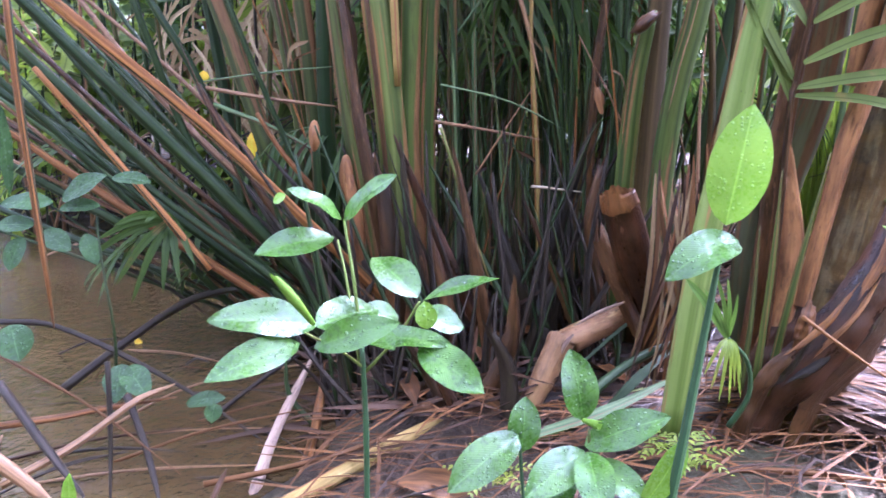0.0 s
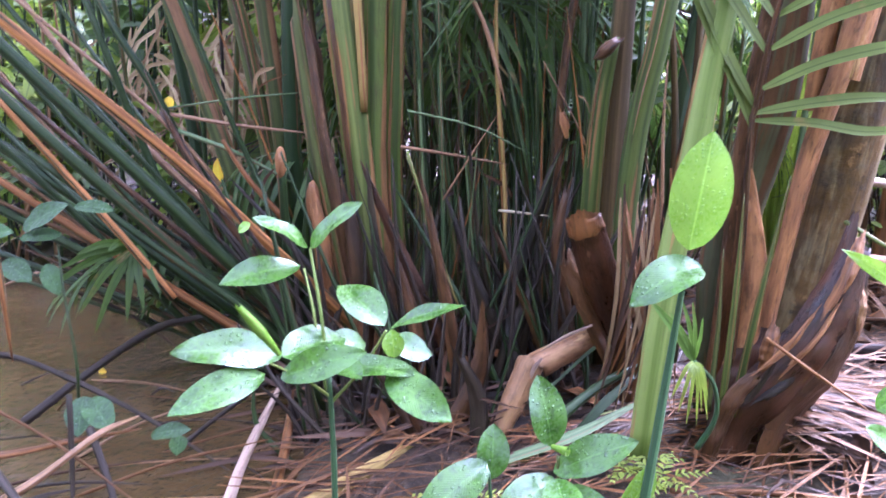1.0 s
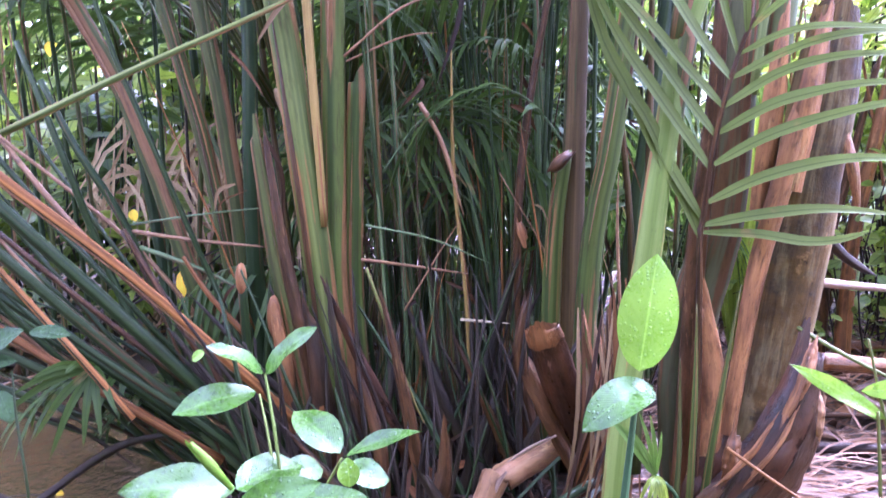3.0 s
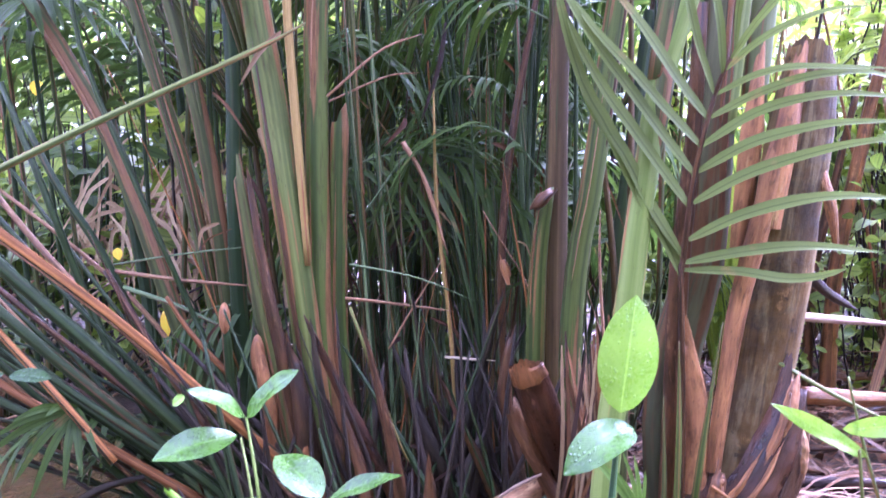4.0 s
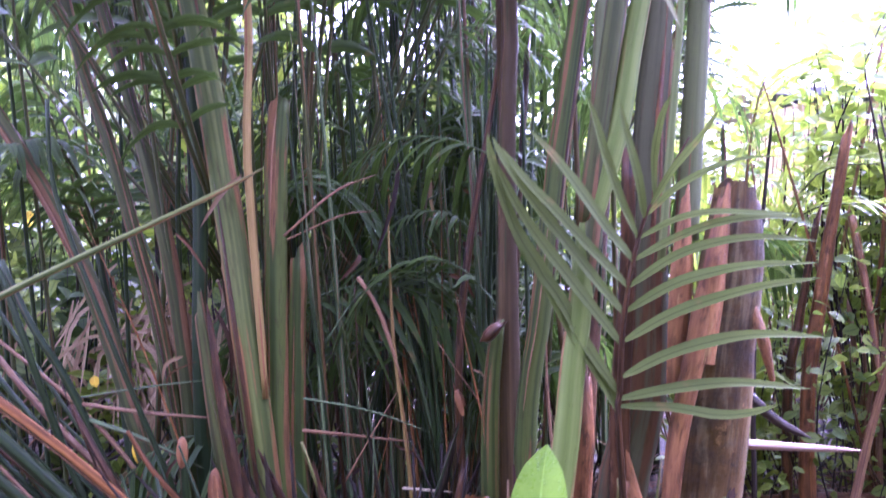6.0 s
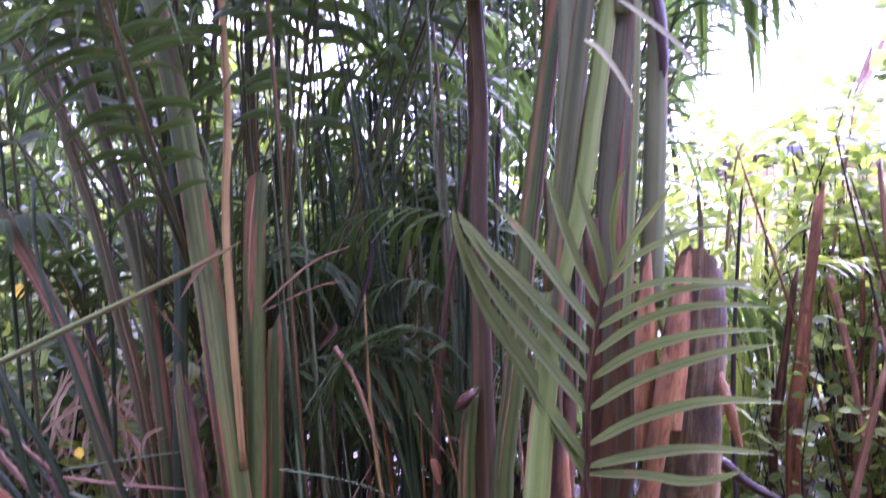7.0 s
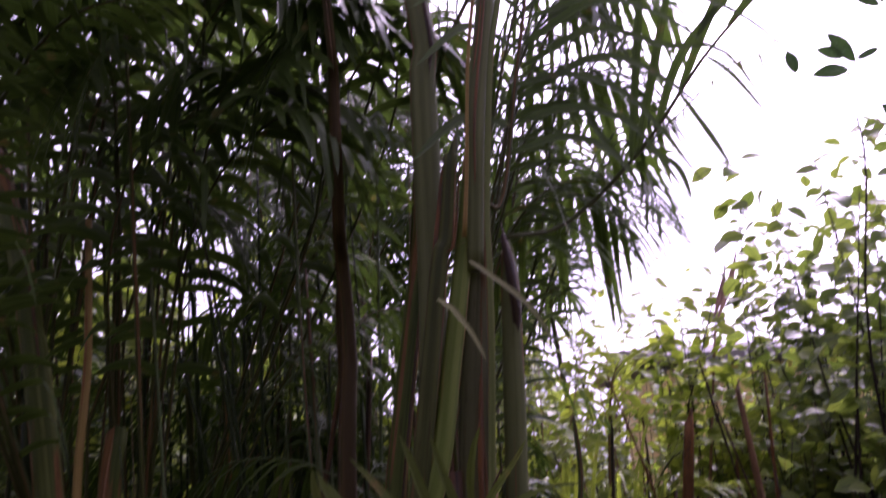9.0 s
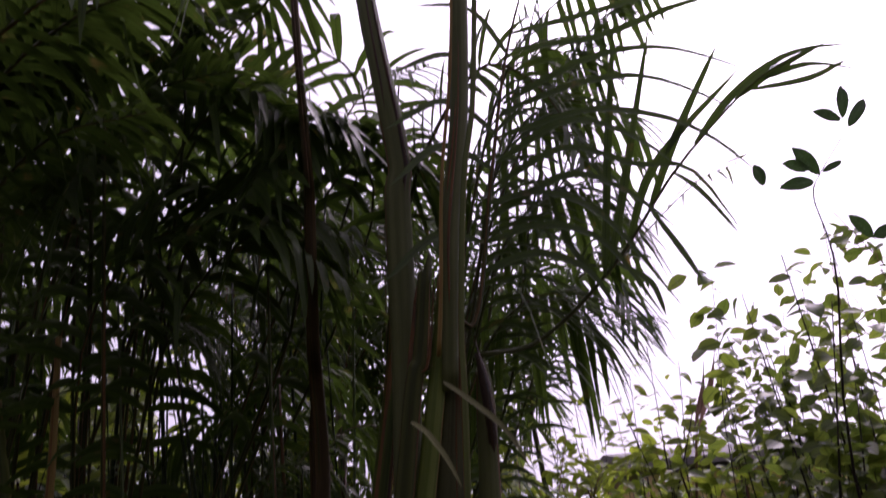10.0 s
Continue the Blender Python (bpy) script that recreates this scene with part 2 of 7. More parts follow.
def plaster_material(name, a, b):
    n = Nodes(name)
    uv, ob, shift, rnd = n.coords()
    g = n.noise(ob, 1.3, 5.0)
    k = n.noise(ob, 24.0, 4.0)
    col = n.mix(n.ramp(g, (0.35, 0.0), (0.7, 1.0)), a, b)
    n.bump(k, 0.3, 0.004)
    return n.finish(col, 0.85, 0.3)


GREEN = stalk_material("green_stalk", (0.026, 0.042, 0.006), (0.066, 0.086, 0.013), (0.20, 0.098, 0.032), 0.22, 0.5, 0.03, 0.85)
OLIVE = stalk_material("olive_stalk", (0.030, 0.038, 0.008), (0.060, 0.068, 0.014), (0.17, 0.084, 0.030), 0.2, 0.5, 0.02, 0.7)
DARK = stalk_material("dark_wet_stalk", (0.013, 0.026, 0.007), (0.027, 0.044, 0.011), (0.11, 0.05, 0.02), 0.08, 0.36)
FRESH = stalk_material("fresh_green_stalk", (0.094, 0.132, 0.020), (0.140, 0.178, 0.036), (0.28, 0.15, 0.05), 0.03, 0.45, 0.010, 0.25)
PALEG = stalk_material("pale_green_stalk", (0.046, 0.064, 0.011), (0.120, 0.138, 0.030), (0.25, 0.125, 0.040), 0.22, 0.48, 0.03, 0.6)
GREYSTALK = stalk_material("grey_brown_stalk", (0.046, 0.048, 0.020), (0.088, 0.090, 0.040), (0.13, 0.066, 0.024), 0.2, 0.55, 0.02, 0.7)
UPPER = stalk_material("pale_olive_stalk", (0.090, 0.114, 0.030), (0.134, 0.158, 0.048), (0.24, 0.125, 0.05), 0.04, 0.42, 0.012, 0.2)
SMOOTH = stalk_material("smooth_green_stalk", (0.088, 0.102, 0.036), (0.125, 0.138, 0.052), (0.18, 0.09, 0.04), 0.02, 0.45, 0.012, 0.2)
BROWN = stalk_material("dry_brown_stalk", (0.044, 0.028, 0.009), (0.090, 0.056, 0.018), (0.040, 0.046, 0.012), 0.24, 0.6, 0.0, 0.8)
RUST = stalk_material("rusty_stalk", (0.13, 0.050, 0.012), (0.34, 0.145, 0.036), (0.03, 0.030, 0.010), 0.25, 0.5, 0.0, 0.9)
OCHRE = stalk_material("ochre_stalk", (0.21, 0.14, 0.035), (0.30, 0.20, 0.06), (0.25, 0.11, 0.04), 0.16, 0.45, 0.0, 0.35)
THIN = stalk_material("thin_green_stem", (0.06, 0.095, 0.036), (0.11, 0.15, 0.06), (0.18, 0.09, 0.05), 0.2, 0.38)
STEM = stalk_material("plant_stem", (0.025, 0.055, 0.022), (0.05, 0.10, 0.035), (0.06, 0.07, 0.03), 0.1, 0.35)
SHEATH = sheath_material("brown_sheath", (0.24, 0.10, 0.026), (0.052, 0.021, 0.007))
ORANGE = sheath_material("orange_sheath", (0.38, 0.175, 0.060), (0.10, 0.040, 0.014))
# near-black sheath whose colour carries shade and shadow
SHADE_SHEATH = sheath_material("shade_dark_sheath", (0.036, 0.024, 0.011), (0.009, 0.006, 0.003), 0.6)
WETBARK = sheath_material("wet_red_bark", (0.068, 0.025, 0.008), (0.009, 0.005, 0.003), 0.45)
MAROON = sheath_material("maroon_sheath", (0.10, 0.043, 0.012), (0.022, 0.011, 0.004), 0.5)
TRUNK = sheath_material("dark_trunk_sheath", (0.11, 0.072, 0.026), (0.028, 0.018, 0.007), 0.7, 0.6)
HUSK = sheath_material("brown_trunk_husk", (0.135, 0.074, 0.015), (0.027, 0.016, 0.004), 0.95, 0.28)
PALE_BARK = sheath_material("pale_grey_bark", (0.42, 0.30, 0.21), (0.20, 0.12, 0.085), 0.6)
TAN = sheath_material("tan_sheath", (0.33, 0.18, 0.075), (0.12, 0.055, 0.022), 0.5)
LEAF = leaf_material("glossy_leaf", (0.026, 0.070, 0.006), (0.066, 0.145, 0.012), 0.18, 0.16)
LIME = leaf_material("young_lime_leaf", (0.10, 0.195, 0.012), (0.15, 0.255, 0.02), 0.22, 0.25, True, 11.0, 0.08)
LEAF_DULL = leaf_material("dull_leaf", (0.018, 0.045, 0.010), (0.038, 0.078, 0.018), 0.2, 0.55)
BUSH = leaflet_material("bush_leaves", (0.056, 0.096, 0.016), (0.155, 0.200, 0.033), 0.42, 0.45, 0.45)
BUSH_PALE = leaflet_material("pale_bush_leaves", (0.086, 0.136, 0.016), (0.235, 0.290, 0.036), 0.46, 0.45, 0.4)
FROND = leaflet_material("palm_leaflets", (0.022, 0.044, 0.008), (0.055, 0.088, 0.015), 0.32, 0.5, 0.22)
FROND_PALE = leaflet_material("pale_palm_leaflets", (0.052, 0.072, 0.016), (0.095, 0.118, 0.026), 0.24, 0.6, 0.1)
LEAF_FAN = leaflet_material("fan_leaflets", (0.05, 0.10, 0.014), (0.10, 0.17, 0.026), 0.3, 0.4, 0.4)
FROND_DEAD = straw_material("dead_leaflets", (0.30, 0.20, 0.09), (0.12, 0.07, 0.03))
STRAW = straw_material("dry_straw", (0.20, 0.086, 0.024), (0.022, 0.010, 0.004), 0.6)
STRAW_HEAP = straw_material("dry_frond_straw", (0.48, 0.35, 0.19), (0.2, 0.12, 0.05))
STRAW_DARK = straw_material("dark_straw", (0.085, 0.040, 0.017), (0.014, 0.008, 0.005), 0.5)
LITTER = straw_material("brown_litter", (0.17, 0.082, 0.03), (0.022, 0.011, 0.005), 0.6)
STRAW_GREY = straw_material("bleached_leaflets", (0.31, 0.31, 0.14), (0.17, 0.17, 0.075))
STRAW_PALE = straw_material("pale_dry_straw", (0.62, 0.53, 0.36), (0.32, 0.23, 0.12))
TWIG = wood_material("brown_twig", (0.10, 0.048, 0.02), (0.27, 0.145, 0.06))
BRANCH = wood_material("dark_branch", (0.012, 0.009, 0.006), (0.040, 0.028, 0.018), 0.6, 0.2)
SOIL = soil_material()
WATER = water_material()
WALL = plaster_material("ochre_plaster", (0.62, 0.44, 0.18), (0.72, 0.55, 0.28))
ROOF = plaster_material("grey_roof", (0.16, 0.15, 0.15), (0.26, 0.24, 0.23))
CONCRETE = plaster_material("pale_concrete", (0.6, 0.58, 0.54), (0.78, 0.76, 0.72))
YELLOW = leaf_material("yellow_leaf", (0.75, 0.50, 0.02), (0.85, 0.60, 0.04), 0.4, 0.4, False)
RED = leaf_material("red_bract", (0.11, 0.065, 0.048), (0.17, 0.105, 0.08), 0.3, 0.4, False)


# ---- mesh helpers ----
class Geo:
    """Collects vertices, faces and UVs of one mesh."""

    def __init__(self):
        self.v, self.f, self.u, self.count = [], [], [], 0

    def grid(self, p, uv, closed=False):
        p, uv = np.asarray(p, float), np.asarray(uv, float)
        r, c = p.shape[:2]
        ids = np.arange(r * c).reshape(r, c) + self.count
        q = np.stack((ids[:-1, :-1], ids[:-1, 1:], ids[1:, 1:], ids[1:, :-1]), -1).reshape(-1, 4)
        self.v.append(p.reshape(-1, 3))
        self.u.append(uv.reshape(-1, 2))
        self.f.extend(map(tuple, q.tolist()))
        self.count += r * c
        return ids

    def fan(self, ids, centre, uv=(0.5, 0)):
        self.v.append(np.asarray([centre], float))
        self.u.append(np.asarray([uv], float))
        self.f.extend((int(a), int(b), self.count) for a, b in zip(ids[:-1], ids[1:]))
        self.count += 1

    def mesh(self, name):
        me = bpy.data.meshes.new(name)
        v, u = np.concatenate(self.v), np.concatenate(self.u)
        me.from_pydata(v.tolist(), [], self.f)
        idx = np.empty(len(me.loops), np.int32)
        me.loops.foreach_get("vertex_index", idx)
        layer = me.uv_layers.new(name="UVMap")
        layer.data.foreach_set("uv", u[idx].astype(np.float32).ravel())
        me.polygons.foreach_set("use_smooth", np.ones(len(me.polygons), bool))
        me.update()
        return me


def part(name, geo, material, parent=None, label=""):
    me = geo.mesh(name) if isinstance(geo, Geo) else geo
    if not me.materials:
        me.materials.append(material)
    ob = new(name, me)
    if parent is not None:
        ob.parent = parent
        ob.matrix_parent_inverse = parent.matrix_world.inverted()
    return tagged(ob, label)


def thing(name, at, label, category, group="", kind=""):
    ob = new(name)
    ob.location = at
    ob.empty_display_size = 0.05
    ob.matrix_world = Matrix.Translation(at)
    return tagged(ob, label, category, group, kind)


def unit(v):
    v = np.asarray(v, float)
    return v / max(1e-9, np.linalg.norm(v))


def spline(pts, n):
    """n points on a smooth curve through pts, with the place of each along them."""
    p = np.asarray(pts, float)
    if len(p) == 2:
        s = np.linspace(0, 1, n)
        return p[0] + (p[1] - p[0]) * s[:, None], s
    e = np.vstack((2 * p[0] - p[1], p, 2 * p[-1] - p[-2]))
    s = np.linspace(0, len(p) - 1, n)
    out = []
    for x in s:
        i = min(int(x), len(p) - 2)
        t = x - i
        a, b, c, d = e[i:i + 4]
        out.append(0.5 * (2 * b + (c - a) * t + (2 * a - 5 * b + 4 * c - d) * t * t + (3 * b - a - 3 * c + d) * t ** 3))
    return np.array(out), s / (len(p) - 1)


def ring(seg=12, thick=0.7, groove=0.0):
    a = np.linspace(0, 2 * math.pi, seg + 1) + math.pi / 2
    x, y = np.cos(a), np.sin(a) * thick
    y = np.where(y > 0, y * (1 - groove * (1 - x * x) * 1.6), y)
    return np.stack((x, y), 1)


def shell(angle=150, thick=0.07, seg=10):
    """Profile of an open sheath that bulges to the front."""
    h = radians(angle) / 2
    a = np.linspace(-h, h, seg)
    o = np.stack((np.sin(a), np.cos(a) - math.cos(h)), 1) / max(math.sin(min(h, math.pi / 2)), 0.2)
    i = o * (1 - thick) - np.array((0, thick))
    return np.vstack((o, i[::-1], o[:1]))


def sweep(geo, pts, widths, profile, front=(0, -1, 0), n=14, torn=0.0, torn_foot=0.0, wob=0.03, seed=0, cap=True, rugged=0.0):
    """A profile carried along a curve; torn: how deep its upper end is ragged."""
    rng = np.random.default_rng(seed)
    c, s = spline(pts, n)
    w = np.interp(s, np.linspace(0, 1, len(widths)), widths) / 2
    t = np.gradient(c, axis=0)
    t /= np.linalg.norm(t, axis=1)[:, None]
    side = np.cross(t, np.asarray(front, float))
    side /= np.linalg.norm(side, axis=1)[:, None]
    nor = np.cross(side, t)
    k = len(profile)
    w = w * (1 + wob * np.sin(np.cumsum(rng.uniform(0.2, 1.4, n))))
    p = c[:, None, :] + w[:, None, None] * (side[:, None, :] * profile[None, :, :1] + nor[:, None, :] * profile[None, :, 1:])
    rough = 1 + rng.normal(0, wob * 0.5, (n, k, 1))
    rough[:, -1] = rough[:, 0]
    p = c[:, None, :] + (p - c[:, None, :]) * rough
    if rugged:
        lump = np.array([[noise.noise(Vector(q) * 14) + 0.5 * noise.noise(Vector(q) * 45) for q in line] for line in p])
        p = p + nor[:, None, :] * (lump * rugged)[:, :, None]
    run = np.concatenate(((0,), np.cumsum(np.linalg.norm(np.diff(c, axis=0), axis=1))))
    for depth, row, sign in ((torn, -1, 1), (torn_foot, 0, -1)):
        if depth:
            knots = max(4, k // 4)
            jag = np.interp(np.linspace(0, knots - 1, k), np.arange(knots), rng.uniform(-1, 0.35, knots)) * depth + rng.uniform(-0.25, 0.1, k) * depth
            x = profile[:, 0]
            jag += depth * 0.6 * np.cos(x * 2.5 + rng.uniform(-2, 2))
            jag[-1] = jag[0]
            p[row] += sign * t[row] * jag[:, None]
    u = np.linspace(0, 1, k)
    uv = np.stack(np.broadcast_arrays(u[None, :], run[:, None]), -1)
    ids = geo.grid(p, uv)
    if cap and profile[0, 0] > -0.1:
        geo.fan(ids[-1], p[-1].mean(0) - t[-1] * w[-1] * (0.6 if torn else 0.1), (0.5, run[-1]))
        geo.fan(ids[0][::-1], p[0].mean(0), (0.5, 0))
    return c


def blade(geo, base, tip, width, face, rows=9, cols=5, fold=0.18, bend=0.12, wave=0.03, shape=0.62, skew=1.0, rng=None, twist=0.0, oval=False):
    """A leaf from base to tip, turned to face; v runs from 0 to 1 along it."""
    rng = rng or np.random.default_rng(1)
    base, tip, face = np.asarray(base, float), np.asarray(tip, float), unit(face)
    axis = tip - base
    length = np.linalg.norm(axis)
    side = unit(np.cross(axis, face))
    nor = np.cross(side, unit(axis))
    s = np.linspace(0, 1, rows)
    prof = s ** (shape * 0.9) * (1 - s) ** (shape * 1.25 * skew)
    if oval:
        prof = np.sin(math.pi * s ** 0.9) ** 0.62 * np.interp(s, (0, 0.82, 0.94, 1), (1, 1, 0.8, 0.5))
    prof = prof / prof.max()
    prof[0], prof[-1] = 0.03, 0.015
    x = np.linspace(-1, 1, cols)
    ph = rng.uniform(0, 6.28, 2)
    lift = bend * length * np.sin(math.pi * s)
    wav = wave * length * np.sin(s[:, None] * rng.uniform(6, 11) + ph[0] + x[None, :] * 1.3) * np.abs(x[None, :])
    a = twist * s
    sd = side[None, :] * np.cos(a)[:, None] + nor[None, :] * np.sin(a)[:, None]
    p = base + axis * s[:, None, None] + sd[:, None, :] * (x[None, :, None] * prof[:, None, None] * width / 2) + nor * (lift[:, None, None] + (fold * np.abs(x)[None, :, None] * prof[:, None, None] * width / 2) + wav[:, :, None])
    uv = np.stack(np.broadcast_arrays((x * 0.5 + 0.5)[None, :], s[:, None]), -1)
    geo.grid(p, uv)


def leaflet(geo, base, way, length, width, face, sag=0.25, rows=6, cols=3, fold=0.35, snap=0.0):
    """A long narrow leaflet that sags under its weight; snap folds its outer part down."""
    base, way, face = np.asarray(base, float), unit(way), unit(face)
    s = np.linspace(0, 1, rows)
    c = base + way * (length * s)[:, None]
    c[:, 2] -= sag * length * s ** 2
    if snap:
        c[:, 2] -= np.maximum(0, s - 0.55) * length * snap
        c -= way[None, :] * (np.maximum(0, s - 0.55) * length * snap * 0.5)[:, None]
    side = unit(np.cross(way, face))
    nor = unit(np.cross(side, way))
    prof = np.interp(s, (0, 0.12, 0.5, 0.85, 1), (0.35, 0.85, 1.0, 0.6, 0.03)) * width / 2
    x = np.linspace(-1, 1, cols)
    p = c[:, None, :] + side * (x[None, :, None] * prof[:, None, None]) + nor * (np.abs(x)[None, :, None] * prof[:, None, None] * fold)
    geo.grid(p, np.stack(np.broadcast_arrays((x * 0.5 + 0.5)[None, :], (s * length)[:, None]), -1))


def frond(parent, pts, width, pairs, length, leaf_width, material, rachis_material, seed, first=0.12, droop=0.3, lift=0.25, forward=0.75, singles=False, face=None, rows=6, cols=3, label="", roll=0.0):
    """A pinnate frond: rachis with leaflets on both sides; returns the rachis."""
    rng = np.random.default_rng(seed)
    g = Geo()
    c, s = spline(pts, 24)
    sweep(g, pts, [width, width * 0.8, width * 0.25], ring(7, 0.8), n=18, wob=0.0, seed=seed)
    rachis = part("frond", g, rachis_material, parent, label)
    t = np.gradient(c, axis=0)
    bunch = Geo()
    for i in range(pairs):
        f = first + (1 - first) * i / (pairs - 1)
        k = f * 23
        j = min(int(k), 22)
        at = c[j] + (c[j + 1] - c[j]) * (k - j)
        fw = unit(t[j])
        up = unit(face) if face is not None else unit(np.array((0, 0, 1.0)) - fw * fw[2] + np.array((0.001, 0, 0)))
        if roll:
            up = np.array(Matrix.Rotation(roll, 3, Vector(fw)) @ Vector(up))
        out = unit(np.cross(fw, up))
        size = length * (0.55 + 0.45 * math.sin(math.pi * min(1, 0.12 + f * 0.8))) * (1 - 0.45 * max(0, f - 0.7) / 0.3)
        for sign in (-1, 1):
            if not singles and rng.random() < 0.06:
                continue
            way = out * sign + fw * (forward * (0.6 + 0.9 * f) + rng.normal(0, 0.1)) + up * (lift + rng.normal(0, 0.12))
            target = Geo() if singles else bunch
            leaflet(target, at, way, size * rng.uniform(0.85, 1.1), leaf_width * rng.uniform(0.8, 1.15), up, droop * rng.uniform(0.6, 1.5), rows, cols, snap=0.9 if rng.random() < 0.08 else 0.0)
            if singles:
                part("leaflet", target, material, rachis)
    if not singles:
        tagged(part("foliage", bunch, material, rachis), kind="stuff")
    return rachis


def ribbon(geo, pts, width, face=(0, -0.6, 0.8), n=10, cols=3, fold=0.3, ends=(0.35, 0.03), seed=0):
    """A narrow leaf along a curve."""
    c, s = spline(pts, n)
    t = np.gradient(c, axis=0)
    t /= np.linalg.norm(t, axis=1)[:, None]
    side = np.cross(t, unit(face))
    side /= np.linalg.norm(side, axis=1)[:, None]
    nor = np.cross(side, t)
    prof = np.interp(s, (0, 0.1, 0.45, 0.85, 1), (ends[0], 0.8, 1.0, 0.55, ends[1])) * width / 2
    x = np.linspace(-1, 1, cols)
    run = np.concatenate(((0,), np.cumsum(np.linalg.norm(np.diff(c, axis=0), axis=1))))
    p = c[:, None, :] + side[:, None, :] * (x[None, :, None] * prof[:, None, None]) + nor[:, None, :] * (np.abs(x)[None, :, None] * prof[:, None, None] * fold)
    geo.grid(p, np.stack(np.broadcast_arrays((x * 0.5 + 0.5)[None, :], run[:, None]), -1))


# ---- ground and water ----
def ground_height(x, y):
    inside = np.minimum(np.minimum(-0.45 - x + 0.10 * np.sin(y * 3.1) + 0.05 * np.sin(y * 9), 4.5 - y + 0.2 * np.sin(x * 2.0)), np.minimum(y - 0.7, x + 6.0))
    k = np.clip((inside + 0.12) / 0.5, 0, 1)
    k = k * k * (3 - 2 * k)
    z = 0.14 - 0.34 * k
    z = z + 0.10 * np.exp(-((x - 0.5) ** 2 + (y - 2.9) ** 2) / 0.6) * (1 - k)
    z = z + 0.03 * np.sin(x * 5.3 + y * 2.1) * np.sin(y * 4.7 - x * 1.3) * (1 - k)
    return z


def axis_steps(a, b, fine):
    near = np.arange(a, b + 1e-6, fine)
    far = np.array([1, 2, 4, 8, 16, 32, 64, 128, 300.0])
    return np.concatenate((a - far[::-1], near, b + far))


gx, gy = np.meshgrid(axis_steps(-6, 7, 0.08), axis_steps(-3, 10, 0.08))
g = Geo()
g.grid(np.stack((gx, gy, ground_height(gx, gy)), -1), np.stack((gx, gy), -1))
tagged(part("ground", g, SOIL), "dark wet swamp soil under fallen palm litter", "ground", kind="structure")
g = Geo()
wx, wy = np.meshgrid(np.linspace(-6.3, -0.05, 24), np.linspace(0.35, 4.9, 20))
g.grid(np.stack((wx, wy, np.full_like(wx, 0.10)), -1), np.stack((wx, wy), -1))
tagged(part("water", g, WATER), "shallow muddy brown swamp water reflecting the sky", "water", kind="structure")


# ---- centre palm clump ----
STALK, FLAT, ROUND = ring(16, 0.72), ring(12, 0.35, 0.3), ring(10, 0.9)


def stalk(parent, pts, widths, material, profile=STALK, torn=0.0, torn_foot=0.0, seed=0, label="", name="stalk", n=16, wob=0.025, strips=0):
    """A palm stalk; strips: ragged dry strips of old sheath that cling to its front."""
    if material in (OLIVE, GREEN, PALEG, DARK):
        widths = [w * 0.88 for w in widths]
    g = Geo()
    c = sweep(g, pts, widths, profile, n=n, torn=torn, torn_foot=torn_foot, seed=seed, wob=wob)
    ob = part(name, g, material, parent, label)
    r = np.random.default_rng(seed + 7000)
    t = np.gradient(c, axis=0)
    for k in range(strips):
        i0 = int(r.integers(0, n - 5))
        i1 = min(n - 1, i0 + int(r.integers(4, max(5, n // 2 + 2))))
        w = np.interp(np.arange(i0, i1 + 1) / (n - 1), np.linspace(0, 1, len(widths)), widths) / 2
        side = np.cross(t[i0:i1 + 1], (0, -1, 0))
        side /= np.linalg.norm(side, axis=1)[:, None]
        off = r.uniform(-0.85, 0.85)
        drift = np.linspace(0, r.normal(0, 0.25), i1 - i0 + 1)
        q = c[i0:i1 + 1] + side * (w * (off + drift))[:, None] + np.array((0, -1, 0)) * (w * 0.72 * math.sqrt(1 - min(0.9, abs(off)) ** 2) + 0.002)[:, None]
        wide = float(w.mean()) * r.uniform(0.15, 0.42)
        g = Geo()
        sweep(g, q, [wide * 0.6, wide, wide * 0.8, wide * 0.25], shell(100, 0.25, 6), n=len(q) * 2, torn=0.05, torn_foot=0.05, seed=seed + k, wob=0.12)
        part("strip", g, (SHEATH, MAROON, TAN, SHEATH)[int(r.integers(0, 4))], ob, "dry strip of old sheath")
    return ob


palm_mid = thing("palm_clump", (-0.132, 2.800, 0.104), "clump of thick green and brown palm stalks rising from the mud", "palm")
stalk(palm_mid, [(-0.110, 2.750, 0.116), (-0.159, 2.750, 0.837), (-0.207, 2.750, 1.346), (-0.252, 2.800, 1.714), (-0.340, 2.850, 2.360), (-0.459, 2.900, 2.919), (-0.634, 3.000, 3.414)], [0.111, 0.115, 0.102, 0.086], PALEG, seed=1, label="broad pale-striped green stalk", strips=2)
stalk(palm_mid, [(-0.145, 2.720, 1.115), (-0.152, 2.720, 1.339), (-0.165, 2.730, 1.654), (-0.175, 2.750, 1.968), (-0.159, 2.780, 2.303), (-0.163, 2.800, 2.543), (-0.177, 2.840, 2.885)], [0.022, 0.030, 0.028, 0.024], OCHRE, seed=2, label="yellow-brown dried stalk")
stalk(palm_mid, [(-0.080, 2.780, 0.102), (-0.118, 2.780, 0.831), (-0.111, 2.780, 1.232), (-0.093, 2.820, 1.858), (-0.073, 2.850, 2.124)], [0.109, 0.090, 0.085], GREEN, torn=0.03, seed=3, strips=2)
stalk(palm_mid, [(-0.025, 2.800, 0.092), (-0.061, 2.800, 0.827), (-0.047, 2.800, 1.228), (-0.024, 2.800, 1.601)], [0.095, 0.076, 0.064], GREEN, torn=0.05, seed=4, label="green stalk with a torn brown top", strips=2)
